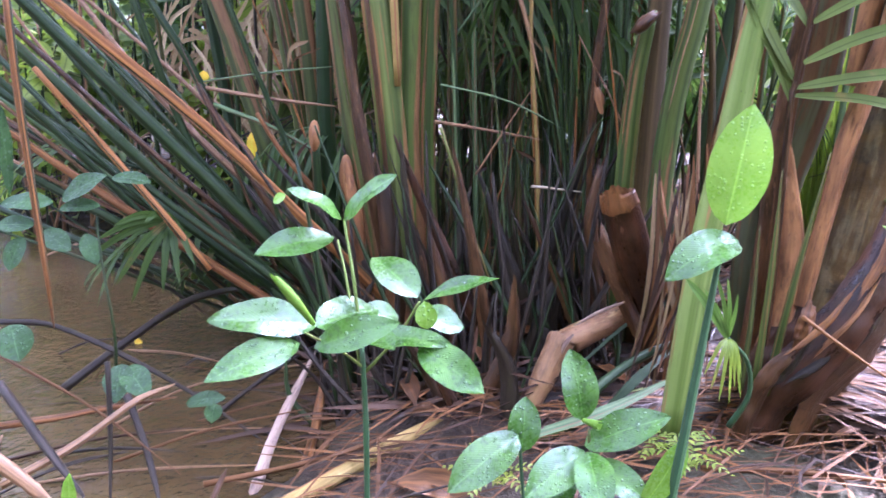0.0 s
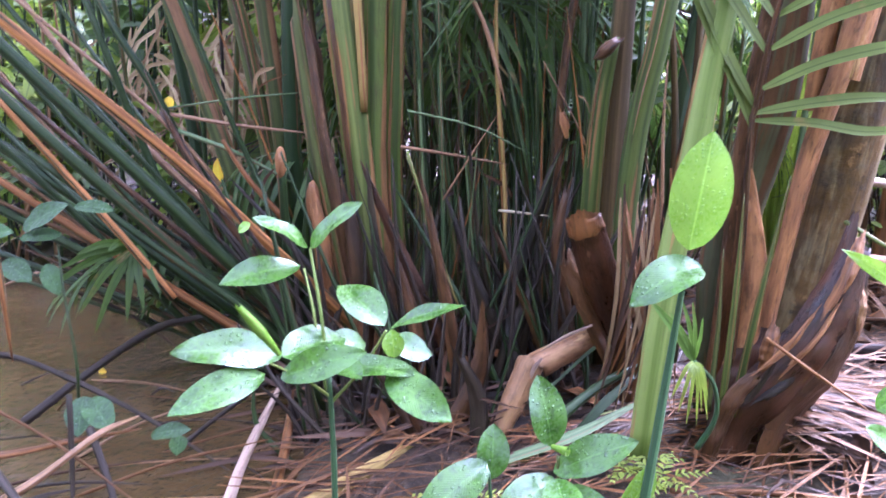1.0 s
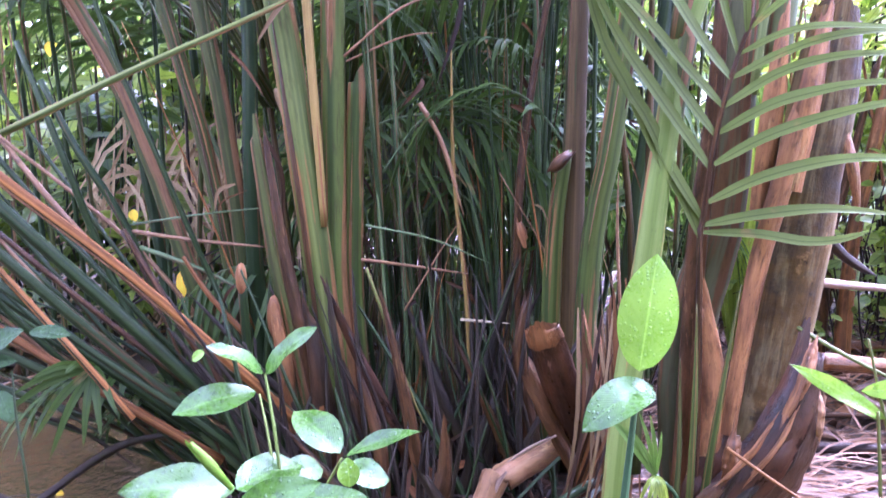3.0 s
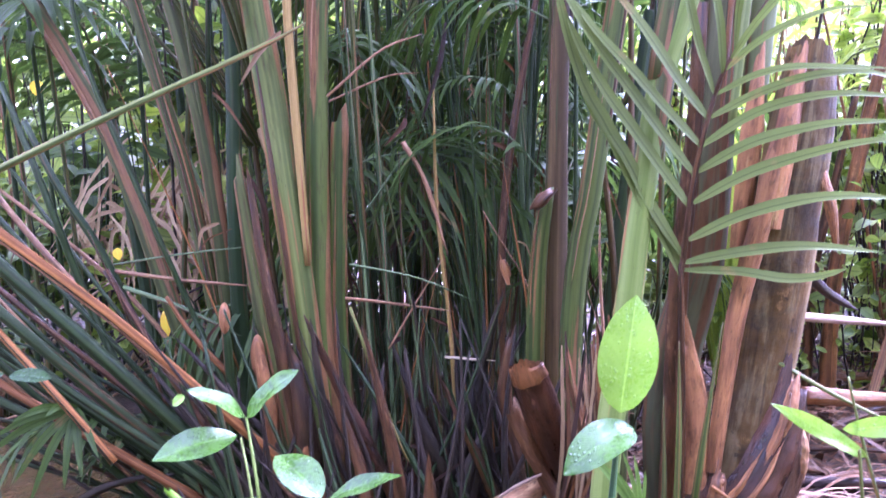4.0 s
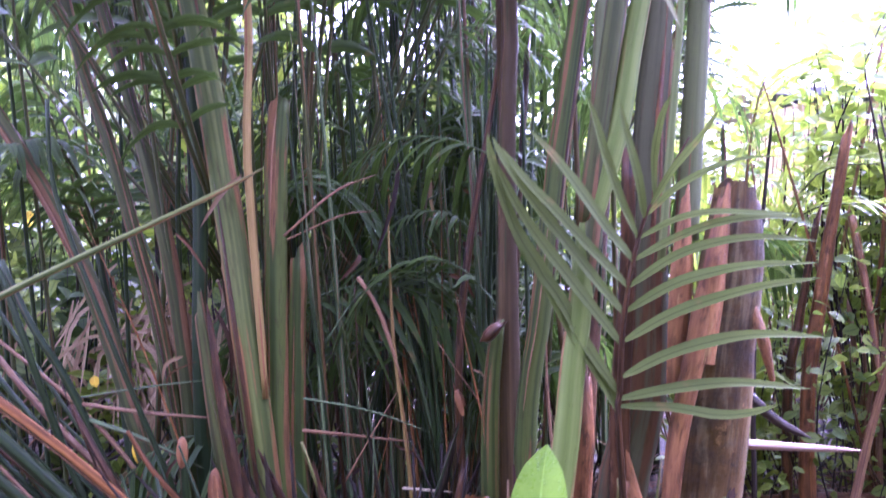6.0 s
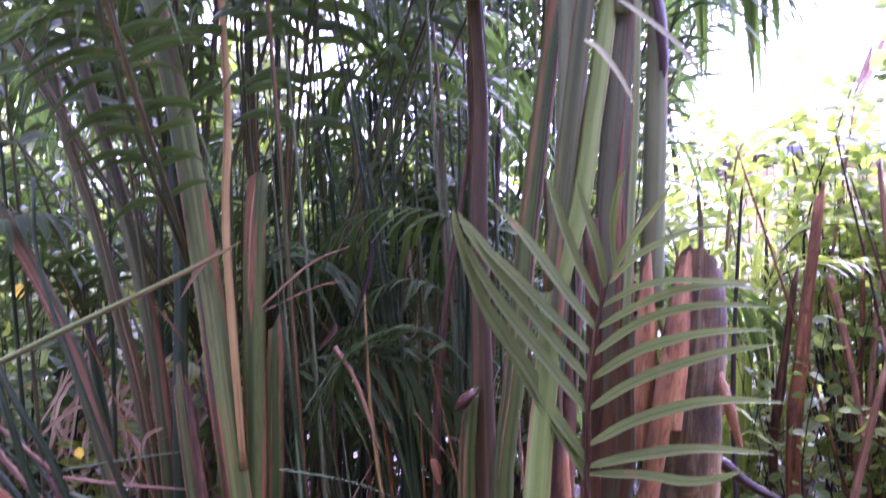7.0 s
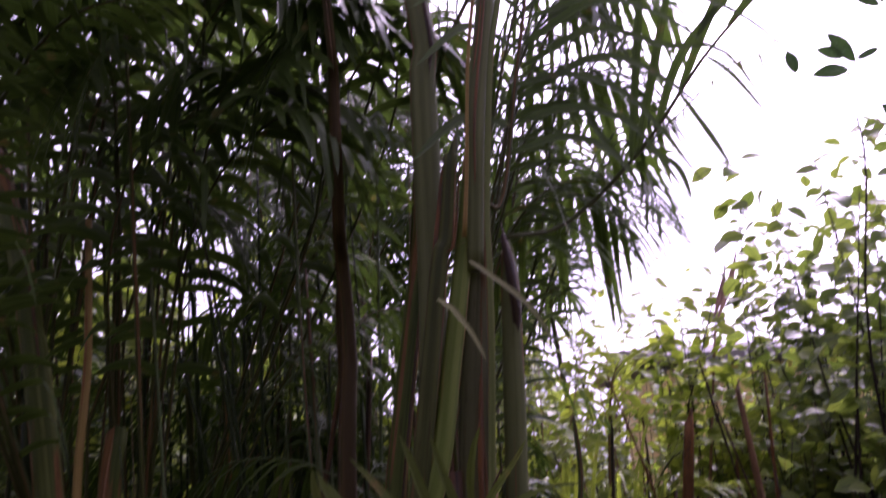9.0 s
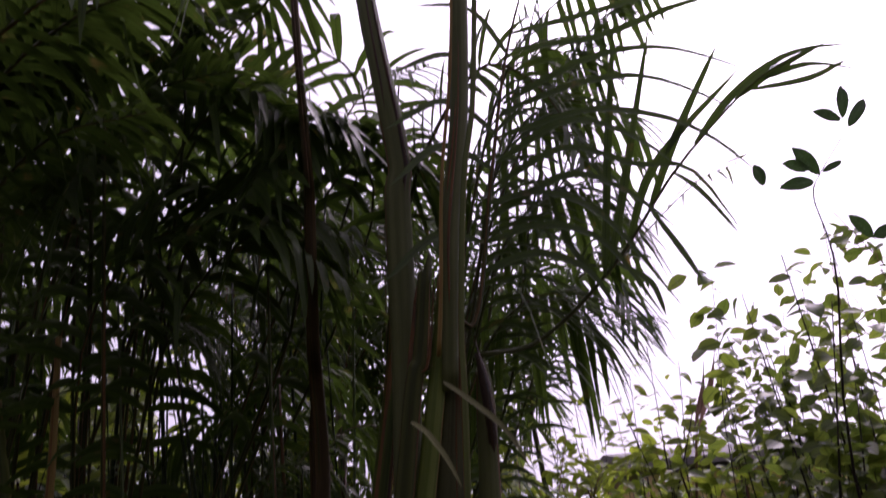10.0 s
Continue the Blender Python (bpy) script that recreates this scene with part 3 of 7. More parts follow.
stalk(palm_mid, [(-0.164, 2.680, 0.255), (-0.243, 2.700, 0.695), (-0.308, 2.720, 1.066), (-0.360, 2.750, 1.445)], [0.102, 0.084, 0.040], OLIVE, torn=0.05, seed=5, label="split stalk with a broken top", strips=2)
stalk(palm_mid, [(-0.152, 2.660, 0.347), (-0.216, 2.670, 0.702), (-0.275, 2.690, 1.052), (-0.321, 2.720, 1.419)], [0.047, 0.044, 0.018], MAROON, profile=shell(120, 0.2), torn=0.04, seed=6, name="sheath")
stalk(palm_mid, [(-0.359, 2.930, 0.100), (-0.409, 2.950, 0.839), (-0.405, 2.960, 1.364), (-0.390, 2.980, 1.763), (-0.403, 3.000, 2.163), (-0.413, 3.020, 2.464), (-0.482, 3.050, 3.112)], [0.075, 0.065, 0.055, 0.05], DARK, seed=7)
stalk(palm_mid, [(-0.392, 2.960, 0.100), (-0.442, 2.980, 0.833), (-0.492, 3.000, 1.424), (-0.546, 3.020, 1.770), (-0.620, 3.060, 2.077), (-0.706, 3.100, 2.389), (-0.928, 3.150, 3.193)], [0.081, 0.073, 0.061, 0.053], OLIVE, seed=8, strips=2)
stalk(palm_mid, [(-0.438, 2.980, 0.100), (-0.488, 3.000, 0.788), (-0.574, 3.050, 1.342), (-0.645, 3.080, 1.631), (-0.750, 3.120, 2.048), (-0.861, 3.160, 2.396), (-1.035, 3.200, 3.265)], [0.069, 0.065, 0.057, 0.049], OLIVE, seed=9, strips=2)
stalk(palm_mid, [(-0.420, 3.000, 0.100), (-0.492, 3.050, 0.943), (-0.491, 3.050, 1.565), (-0.473, 3.050, 2.012), (-0.434, 3.050, 2.452)], [0.026, 0.022, 0.018], DARK, ROUND, seed=19)
stalk(palm_mid, [(-0.477, 3.030, 0.100), (-0.527, 3.050, 0.512), (-0.648, 3.100, 0.811), (-0.817, 3.200, 1.336), (-0.982, 3.280, 1.718), (-1.264, 3.360, 2.201), (-1.646, 3.500, 2.747)], [0.090, 0.084, 0.075, 0.06], OLIVE, seed=10, label="leaning olive stalk with a pale wet edge", strips=2)
for base, tip, w, m, sd in (((-0.143, 2.620, 0.197), (-0.204, 2.660, 0.874), 0.073, MAROON, 11), ((-0.178, 2.600, 0.289), (-0.173, 2.650, 0.746), 0.044, SHEATH, 12), ((-0.273, 2.640, 0.436), (-0.315, 2.680, 0.880), 0.055, SHEATH, 13), ((-0.066, 2.620, 0.197), (-0.101, 2.660, 0.667), 0.073, MAROON, 14), ((-0.122, 2.580, 0.216), (-0.091, 2.600, 0.549), 0.055, MAROON, 18)):
    g = Geo()
    sweep(g, [base, (np.array(base) * 0.5 + np.array(tip) * 0.5 + (0.01, -0.015, 0)).tolist(), tip], [w, w * 1.1, w * 0.5], shell(150, 0.12), n=10, torn=0.05, seed=sd)
    part("sheath", g, m, palm_mid, "dried brown sheath peeling off")
# cut ends of old stalks
for foot, top, w, sd in (((-0.413, 2.750, 0.396), (-0.411, 2.670, 0.964), 0.029, 15), ((-0.380, 2.750, 0.479), (-0.311, 2.720, 1.030), 0.022, 16), ((-0.280, 2.700, 0.373), (-0.316, 2.700, 0.829), 0.040, 17)):
    g = Geo()
    sweep(g, [foot, top], [w * 1.3, w], ROUND, n=8, seed=sd)
    s_ob = part("stalk", g, DARK, palm_mid, "thin stalk cut off at a slant")
    g = Geo()
    a = np.linspace(0, 2 * math.pi, 13)
    rim = np.array(top) + np.stack((np.cos(a) * w * 0.55, np.full(13, -w * 0.75), np.sin(a) * w * 1.7), 1)
    inner = np.array(top) + np.stack((np.cos(a) * w * 0.6, np.full(13, w * 0.1), np.sin(a) * w * 1.75), 1)
    ids = g.grid(np.stack((inner, rim)), np.zeros((2, 13, 2)))
    g.fan(ids[1], rim.mean(0) + np.array((0, -0.002, 0)))
    part("cut_end", g, ORANGE, s_ob, "pale cut end")

# ---- right-hand clump: two striped stalks, broken sheath, cut stump ----
palm_side = thing("palm_clump", (0.669, 2.650, 0.268), "palm stalks striped green and brown with a torn knob", "palm")
stalk(palm_side, [(0.585, 2.660, 0.264), (0.585, 2.660, 0.667), (0.601, 2.660, 1.091), (0.633, 2.660, 1.339)], [0.083, 0.072, 0.054], GREEN, torn=0.03, seed=21, strips=2)
stalk(palm_side, [(0.662, 2.700, 0.247), (0.660, 2.700, 0.848), (0.671, 2.700, 1.313), (0.684, 2.720, 1.695), (0.701, 2.750, 2.020), (0.732, 2.800, 2.343), (0.723, 2.750, 2.696), (0.713, 2.600, 2.741), (0.724, 2.550, 3.266), (0.722, 2.500, 3.375), (0.702, 2.500, 4.149), (0.708, 2.500, 4.918)], [0.095, 0.070, 0.055, 0.038, 0.030], BROWN, seed=22, n=26, label="dried reddish-brown stalk", strips=2)
stalk(palm_side, [(0.681, 2.620, 0.281), (0.690, 2.620, 0.678), (0.716, 2.620, 1.078), (0.773, 2.620, 1.381), (0.856, 2.650, 1.899), (1.009, 2.700, 2.668), (1.052, 2.800, 2.954)], [0.092, 0.085, 0.080, 0.068], GREEN, seed=23, strips=2)
stalk(palm_side, [(0.810, 2.800, 0.204), (0.866, 2.800, 0.729), (0.944, 2.850, 1.272), (1.050, 2.900, 1.929)], [0.076, 0.068, 0.057], DARK, seed=24)
stalk(palm_side, [(0.849, 2.850, 0.137), (0.931, 2.850, 0.817), (0.987, 2.900, 1.196), (1.122, 3.000, 2.059)], [0.113, 0.095, 0.057], MAROON, profile=shell(160, 0.1), torn=0.06, seed=25, name="sheath")
g = Geo()
sweep(g, [(0.576, 2.620, 1.282), (0.604, 2.600, 1.316), (0.644, 2.600, 1.349)], [0.02, 0.045, 0.02], shell(200, 0.15), n=8, torn=0.02, torn_foot=0.02, seed=26)
part("sheath", g, MAROON, palm_side, "torn curled brown knob")
for pts, w, m, sd in (([(0.529, 2.600, 0.371), (0.475, 2.600, 0.683), (0.507, 2.600, 0.922)], 0.05, MAROON, 27), ([(0.885, 2.700, 0.616), (0.917, 2.720, 0.938), (0.940, 2.750, 1.171)], 0.084, SHEATH, 28), ([(0.509, 2.700, 1.050), (0.487, 2.700, 1.122)], 0.033, ORANGE, 29)):
    g = Geo()
    sweep(g, pts, [w * 0.8, w, w * 0.4], shell(170, 0.12), n=10, torn=0.05, torn_foot=0.03, seed=sd)
    part("sheath", g, m, palm_side, "dried brown sheath")
for i in range(9):
    r = np.random.default_rng(2600 + i)
    x, y = 0.46 + 0.055 * i + r.normal(0, 0.02), r.uniform(2.74, 2.95)
    h, w = r.uniform(1.5, 2.7), r.uniform(0.016, 0.034)
    stalk(palm_side, [(x, y, 0.15), (x + r.normal(0.02, 0.02), y, 0.15 + h * 0.5), (x + r.normal(0.07, 0.05), y + 0.03, 0.15 + h)], [w, w * 0.9, w * 0.6], (BROWN, MAROON, DARK, BROWN)[i % 4], ROUND, torn=0.05, seed=2620 + i, label="thin dry stalk between the green ones")
stump = thing("palm_stump", (0.634, 2.450, 0.250), "hollow wet brown palm sheath stump with a ragged pale top", "stump")
g = Geo()
sweep(g, [(0.723, 2.520, 0.145), (0.662, 2.480, 0.365), (0.579, 2.420, 0.631), (0.510, 2.370, 0.834)], [0.100, 0.112, 0.118, 0.108], shell(120, 0.12, 16), front=(-0.25, -0.95, 0), n=24, torn=0.025, seed=31, wob=0.015, rugged=0.006)
part("sheath", g, WETBARK, stump)
g = Geo()
sweep(g, [(0.522, 2.374, 0.796), (0.511, 2.366, 0.825), (0.499, 2.358, 0.864)], [0.110, 0.112, 0.100], shell(118, 0.14, 20), front=(-0.25, -0.95, 0), n=8, torn=0.03, torn_foot=0.012, seed=33, wob=0.02, rugged=0.004)
part("torn_edge", g, SHEATH, stump, "paler torn edge of the sheath")
g = Geo()
sweep(g, [(0.623, 2.430, 0.367), (0.536, 2.430, 0.555), (0.466, 2.430, 0.710)], [0.05, 0.07, 0.055], shell(100, 0.12, 10), front=(0.5, -0.8, 0), n=12, torn=0.03, seed=36, wob=0.04, rugged=0.006)
part("sheath", g, MAROON, stump, "dark inner side of the sheath")
log = thing("fallen_sheath", (0.379, 2.400, 0.250), "broken brown palm sheath bent over the mud", "log")
for pts, wides, tears, sd in (([(0.626, 2.500, 0.435), (0.498, 2.440, 0.406), (0.372, 2.380, 0.368)], [0.07, 0.082, 0.085], (0.03, 0.02), 32), ([(0.365, 2.360, 0.399), (0.327, 2.330, 0.328), (0.291, 2.300, 0.259), (0.255, 2.270, 0.190)], [0.085, 0.08, 0.07, 0.05], (0.03, 0.02), 38)):
    g = Geo()
    sweep(g, pts, wides, shell(170, 0.14, 14), front=(0, -0.8, 0.6), n=18, torn=tears[0], torn_foot=tears[1], seed=sd, wob=0.03)
    part("sheath", g, TAN, log)
for pts, sd in (([(0.389, 2.310, 0.429), (0.365, 2.310, 0.393), (0.349, 2.310, 0.337)], 39), ([(0.551, 2.380, 0.504), (0.475, 2.380, 0.471), (0.399, 2.380, 0.424)], 40)):
    g = Geo()
    sweep(g, pts, [0.006, 0.016, 0.005], shell(110, 0.2, 6), n=8, torn=0.01, seed=sd, wob=0.1)
    part("strip", g, PALE_BARK, log, "pale split fibre")

# ---- big palm on the right ----
palm_big = thing("palm_tree", (0.995, 2.362, 0.220), "stout palm with a dark sheathed trunk and a fresh green stalk", "palm")
stalk(palm_big, [(0.621, 2.040, 0.245), (0.651, 2.070, 0.516), (0.693, 2.120, 0.783), (0.751, 2.160, 1.089), (0.774, 2.180, 1.238), (0.807, 2.200, 1.418), (0.845, 2.220, 1.629), (0.928, 2.225, 1.872), (0.962, 2.230, 2.002), (0.990, 2.235, 2.136), (1.017, 2.240, 2.255), (1.045, 2.240, 2.391), (1.072, 2.250, 2.516), (1.106, 2.250, 2.692), (1.135, 2.270, 2.844)], [0.068, 0.076, 0.074, 0.068, 0.062, 0.060, 0.060, 0.056, 0.05], FRESH, seed=41, n=44, wob=0.008, label="fresh bright green stalk")
stalk(palm_big, [(0.723, 2.170, 0.473), (0.749, 2.200, 1.026), (0.856, 2.210, 1.636), (0.844, 2.220, 1.682), (0.931, 2.220, 2.167), (0.992, 2.220, 2.497), (1.018, 2.220, 2.565), (1.063, 2.220, 2.867)], [0.057, 0.065, 0.065, 0.052], OLIVE, seed=61, torn=0.06, n=28, label="olive stalk with a dried margin", strips=2)
stalk(palm_big, [(0.862, 2.260, 1.747), (0.897, 2.260, 1.960), (0.939, 2.265, 2.179), (0.975, 2.270, 2.386), (1.017, 2.280, 2.600), (1.059, 2.290, 2.820)], [0.030, 0.050, 0.052, 0.046], SHEATH, seed=64, torn=0.05, n=16, profile=shell(110, 0.15), name="sheath", label="dried pinkish-brown margin peeling off")
stalk(palm_big, [(1.141, 2.180, 1.253), (1.183, 2.180, 1.503), (1.227, 2.190, 1.733)], [0.068, 0.074, 0.033], ORANGE, seed=65, torn=0.05, n=12, profile=shell(120, 0.15), name="sheath", label="torn orange sheath")
stalk(palm_big, [(1.347, 2.200, 1.189), (1.315, 2.180, 1.305), (1.295, 2.200, 1.416)], [0.015, 0.039, 0.021], ORANGE, seed=66, torn=0.02, n=10, profile=shell(120, 0.15), name="sheath", label="hanging orange flap")
stalk(palm_big, [(1.285, 2.250, 1.428), (1.321, 2.260, 1.590), (1.345, 2.270, 1.688)], [0.089, 0.083, 0.030], SHEATH, seed=67, torn=0.06, n=12, profile=shell(140, 0.12), name="sheath")

stalk(palm_big, [(0.957, 2.350, 0.207), (0.924, 2.330, 0.758), (1.010, 2.320, 1.155), (1.038, 2.300, 1.635), (1.055, 2.290, 1.937), (1.079, 2.280, 2.174), (1.113, 2.270, 2.432), (1.143, 2.270, 2.663), (1.160, 2.270, 2.807)], [0.165, 0.155, 0.125, 0.100, 0.078, 0.060, 0.045], GREYSTALK, seed=42, n=30, profile=ring(16, 0.6, 0.2), wob=0.012, label="grey-brown ridged trunk stalk", strips=3)
stalk(palm_big, [(1.101, 2.230, 2.454), (1.127, 2.210, 2.725), (1.150, 2.190, 2.970), (1.235, 2.190, 3.423), (1.291, 2.180, 3.907), (1.395, 2.180, 4.784)], [0.050, 0.062, 0.066, 0.060], SMOOTH, seed=62, n=20, label="pale grey-green upper stalk", strips=2)
stalk(palm_big, [(1.066, 2.180, 2.550), (1.095, 2.170, 2.768), (1.139, 2.160, 3.158), (1.224, 2.160, 3.639), (1.316, 2.160, 4.446)], [0.014, 0.012, 0.010], OCHRE, seed=63, n=16, profile=FLAT, label="dried orange margin of the stalk")
stalk(palm_big, [(1.037, 2.200, 1.509), (1.074, 2.200, 1.827), (1.110, 2.195, 2.154), (1.136, 2.190, 2.457), (1.151, 2.185, 2.662), (1.214, 2.160, 3.157), (1.290, 2.150, 3.514), (1.408, 2.150, 4.443)], [0.024, 0.022, 0.020, 0.020], UPPER, seed=43, n=24, profile=FLAT, label="pale rib along the trunk stalk")
stalk(palm_big, [(1.158, 2.330, 1.592), (1.177, 2.320, 1.829), (1.194, 2.310, 2.034), (1.210, 2.300, 2.241), (1.224, 2.290, 2.451), (1.222, 2.280, 2.537)], [0.075, 0.072, 0.070, 0.062, 0.04], SMOOTH, seed=44, torn=0.06, n=22, wob=0.012)
stalk(palm_big, [(1.218, 2.250, 2.263), (1.218, 2.240, 2.365), (1.213, 2.240, 2.488), (1.202, 2.250, 2.598)], [0.026, 0.036, 0.033, 0.014], MAROON, seed=68, torn=0.06, torn_foot=0.05, n=14, profile=shell(150, 0.12), name="sheath", label="dark torn sheath round the broken top", wob=0.05)

stalk(palm_big, [(0.949, 2.400, 1.930), (0.991, 2.400, 2.468), (1.021, 2.380, 3.173), (1.038, 2.370, 3.346), (0.978, 2.350, 3.928), (0.911, 2.350, 4.770)], [0.097, 0.091, 0.073], SMOOTH, seed=45, n=20, strips=2)
stalk(palm_big, [(1.072, 2.220, 1.169), (1.084, 2.210, 1.327), (1.099, 2.200, 1.526), (1.117, 2.200, 1.735)], [0.045, 0.062, 0.065, 0.021], ORANGE, seed=46, torn=0.03, profile=shell(110, 0.15), name="sheath", label="orange-brown peeling sheath with a pointed top")
stalk(palm_big, [(1.066, 2.300, 0.156), (1.154, 2.300, 0.716), (1.210, 2.280, 1.155), (1.261, 2.270, 1.506), (1.286, 2.260, 1.738)], [0.264, 0.210, 0.199, 0.179, 0.130], HUSK, seed=47, torn=0.05, n=20, profile=shell(190, 0.1, 16), name="sheath", label="wide dark sheath wrapping the trunk")
stalk(palm_big, [(0.998, 2.180, 0.569), (1.026, 2.180, 0.797), (1.062, 2.175, 1.052), (1.122, 2.170, 1.299), (1.165, 2.180, 1.450), (1.237, 2.200, 1.644)], [0.045, 0.053, 0.062, 0.077, 0.036], ORANGE, seed=48, torn=0.03, n=20, profile=shell(100, 0.2), name="sheath", label="bright orange edge of the sheath")
stalk(palm_big, [(0.913, 2.200, 0.283), (0.949, 2.200, 0.529), (0.962, 2.210, 0.742), (0.927, 2.220, 0.977)], [0.104, 0.089, 0.071, 0.030], ORANGE, seed=49, torn=0.05, profile=shell(140, 0.12), name="sheath", label="torn brown sheath")
for sd, (pts, w, m, tn, front) in enumerate((
    ([(0.925, 2.140, 0.299), (1.007, 2.100, 0.445), (1.094, 2.090, 0.588), (1.167, 2.120, 0.712), (1.216, 2.160, 0.835)], 84, WETBARK, 0.09, (-0.5, -1, 0.5)),
    ([(1.043, 2.120, 0.306), (1.136, 2.120, 0.440), (1.210, 2.140, 0.564), (1.256, 2.180, 0.698)], 80, MAROON, 0.08, (0.6, -1, 0.2)),
    ([(0.907, 2.160, 0.376), (0.948, 2.180, 0.487), (0.991, 2.220, 0.589), (0.995, 2.240, 0.683)], 60, WETBARK, 0.07, (-0.2, -1, 0.1)),
    ([(1.152, 2.090, 0.715), (1.176, 2.100, 0.774), (1.207, 2.130, 0.841)], 26, ORANGE, 0.05, (0, -1, 0.3)),
    ([(0.961, 2.090, 0.501), (0.971, 2.080, 0.559), (0.983, 2.100, 0.603)], 30, SHEATH, 0.06, (0, -1, 0.3)),
    ([(0.850, 2.080, 0.317), (0.890, 2.070, 0.421), (0.941, 2.060, 0.482)], 34, MAROON, 0.06, (0, -1, 0.4)),
    ([(1.231, 2.120, 0.572), (1.234, 2.120, 0.638), (1.237, 2.150, 0.700)], 16, TAN, 0.03, (0.2, -1, 0.3)),
)):
    g = Geo()
    pts = [(pts[0][0] - 0.04, pts[0][1], 0.12)] + pts if sd in (0, 1, 2, 5) else pts
    sweep(g, pts, [w * 0.8 * 2.2 / 1481, w * 1.1 * 2.2 / 1481, w * 2.2 / 1481, w * 0.6 * 2.2 / 1481], shell(75, 0.10, 18), n=30, torn=tn, torn_foot=0.05, seed=150 + sd, wob=0.04, front=front, rugged=0.011)
    part("sheath", g, m, palm_big, "torn wet reddish-brown sheath at the foot")
# strips that put edge highlights and shadow into the foot sheath by colour
for sd, (pts, w, m) in enumerate((
    ([(0.922, 2.050, 0.479), (1.003, 2.040, 0.570), (1.075, 2.050, 0.668)], 12, SHEATH),
    ([(1.015, 2.070, 0.484), (1.088, 2.060, 0.584), (1.150, 2.080, 0.687)], 10, ORANGE),
    ([(0.952, 2.070, 0.394), (1.040, 2.070, 0.467), (1.113, 2.080, 0.575)], 16, SHADE_SHEATH),
    ([(1.097, 2.060, 0.648), (1.145, 2.080, 0.734), (1.185, 2.110, 0.826)], 16, SHEATH),
    ([(1.068, 2.090, 0.423), (1.139, 2.090, 0.521), (1.198, 2.120, 0.638)], 14, SHADE_SHEATH),
    ([(0.883, 2.090, 0.361), (0.934, 2.070, 0.420), (0.985, 2.060, 0.522)], 14, SHADE_SHEATH),
)):
    g = Geo()
    sweep(g, pts, [w * 1.0 / 1000, w * 1.7 / 1000, w * 1.3 / 1000, w * 0.5 / 1000], shell(110, 0.2, 7), n=14, torn=0.05, torn_foot=0.04, seed=170 + sd, wob=0.12, front=(-0.3, -1, 0.4), rugged=0.008)
    part("strip", g, m, palm_big, "ragged strip on the sheath, coloured for its edge highlight or shadow")
stalk(palm_big, [(0.904, 2.260, 0.252), (0.910, 2.260, 0.575), (0.929, 2.280, 1.089), (0.965, 2.280, 1.482), (0.983, 2.280, 1.865)], [0.089, 0.059, 0.039], MAROON, seed=51, profile=FLAT)
for pts, w, m, sd in (([(0.861, 2.100, 0.351), (0.869, 2.100, 0.697), (0.874, 2.120, 0.966)], 0.026, GREEN, 52), ([(0.903, 2.120, 0.323), (0.938, 2.120, 0.626), (1.006, 2.150, 1.005)], 0.031, GREEN, 53), ([(0.822, 2.100, 0.351), (0.830, 2.100, 0.569), (0.833, 2.120, 0.816)], 0.023, OLIVE, 54)):
    stalk(palm_big, pts, [w, w * 0.8, w * 0.12], m, FLAT, seed=sd)

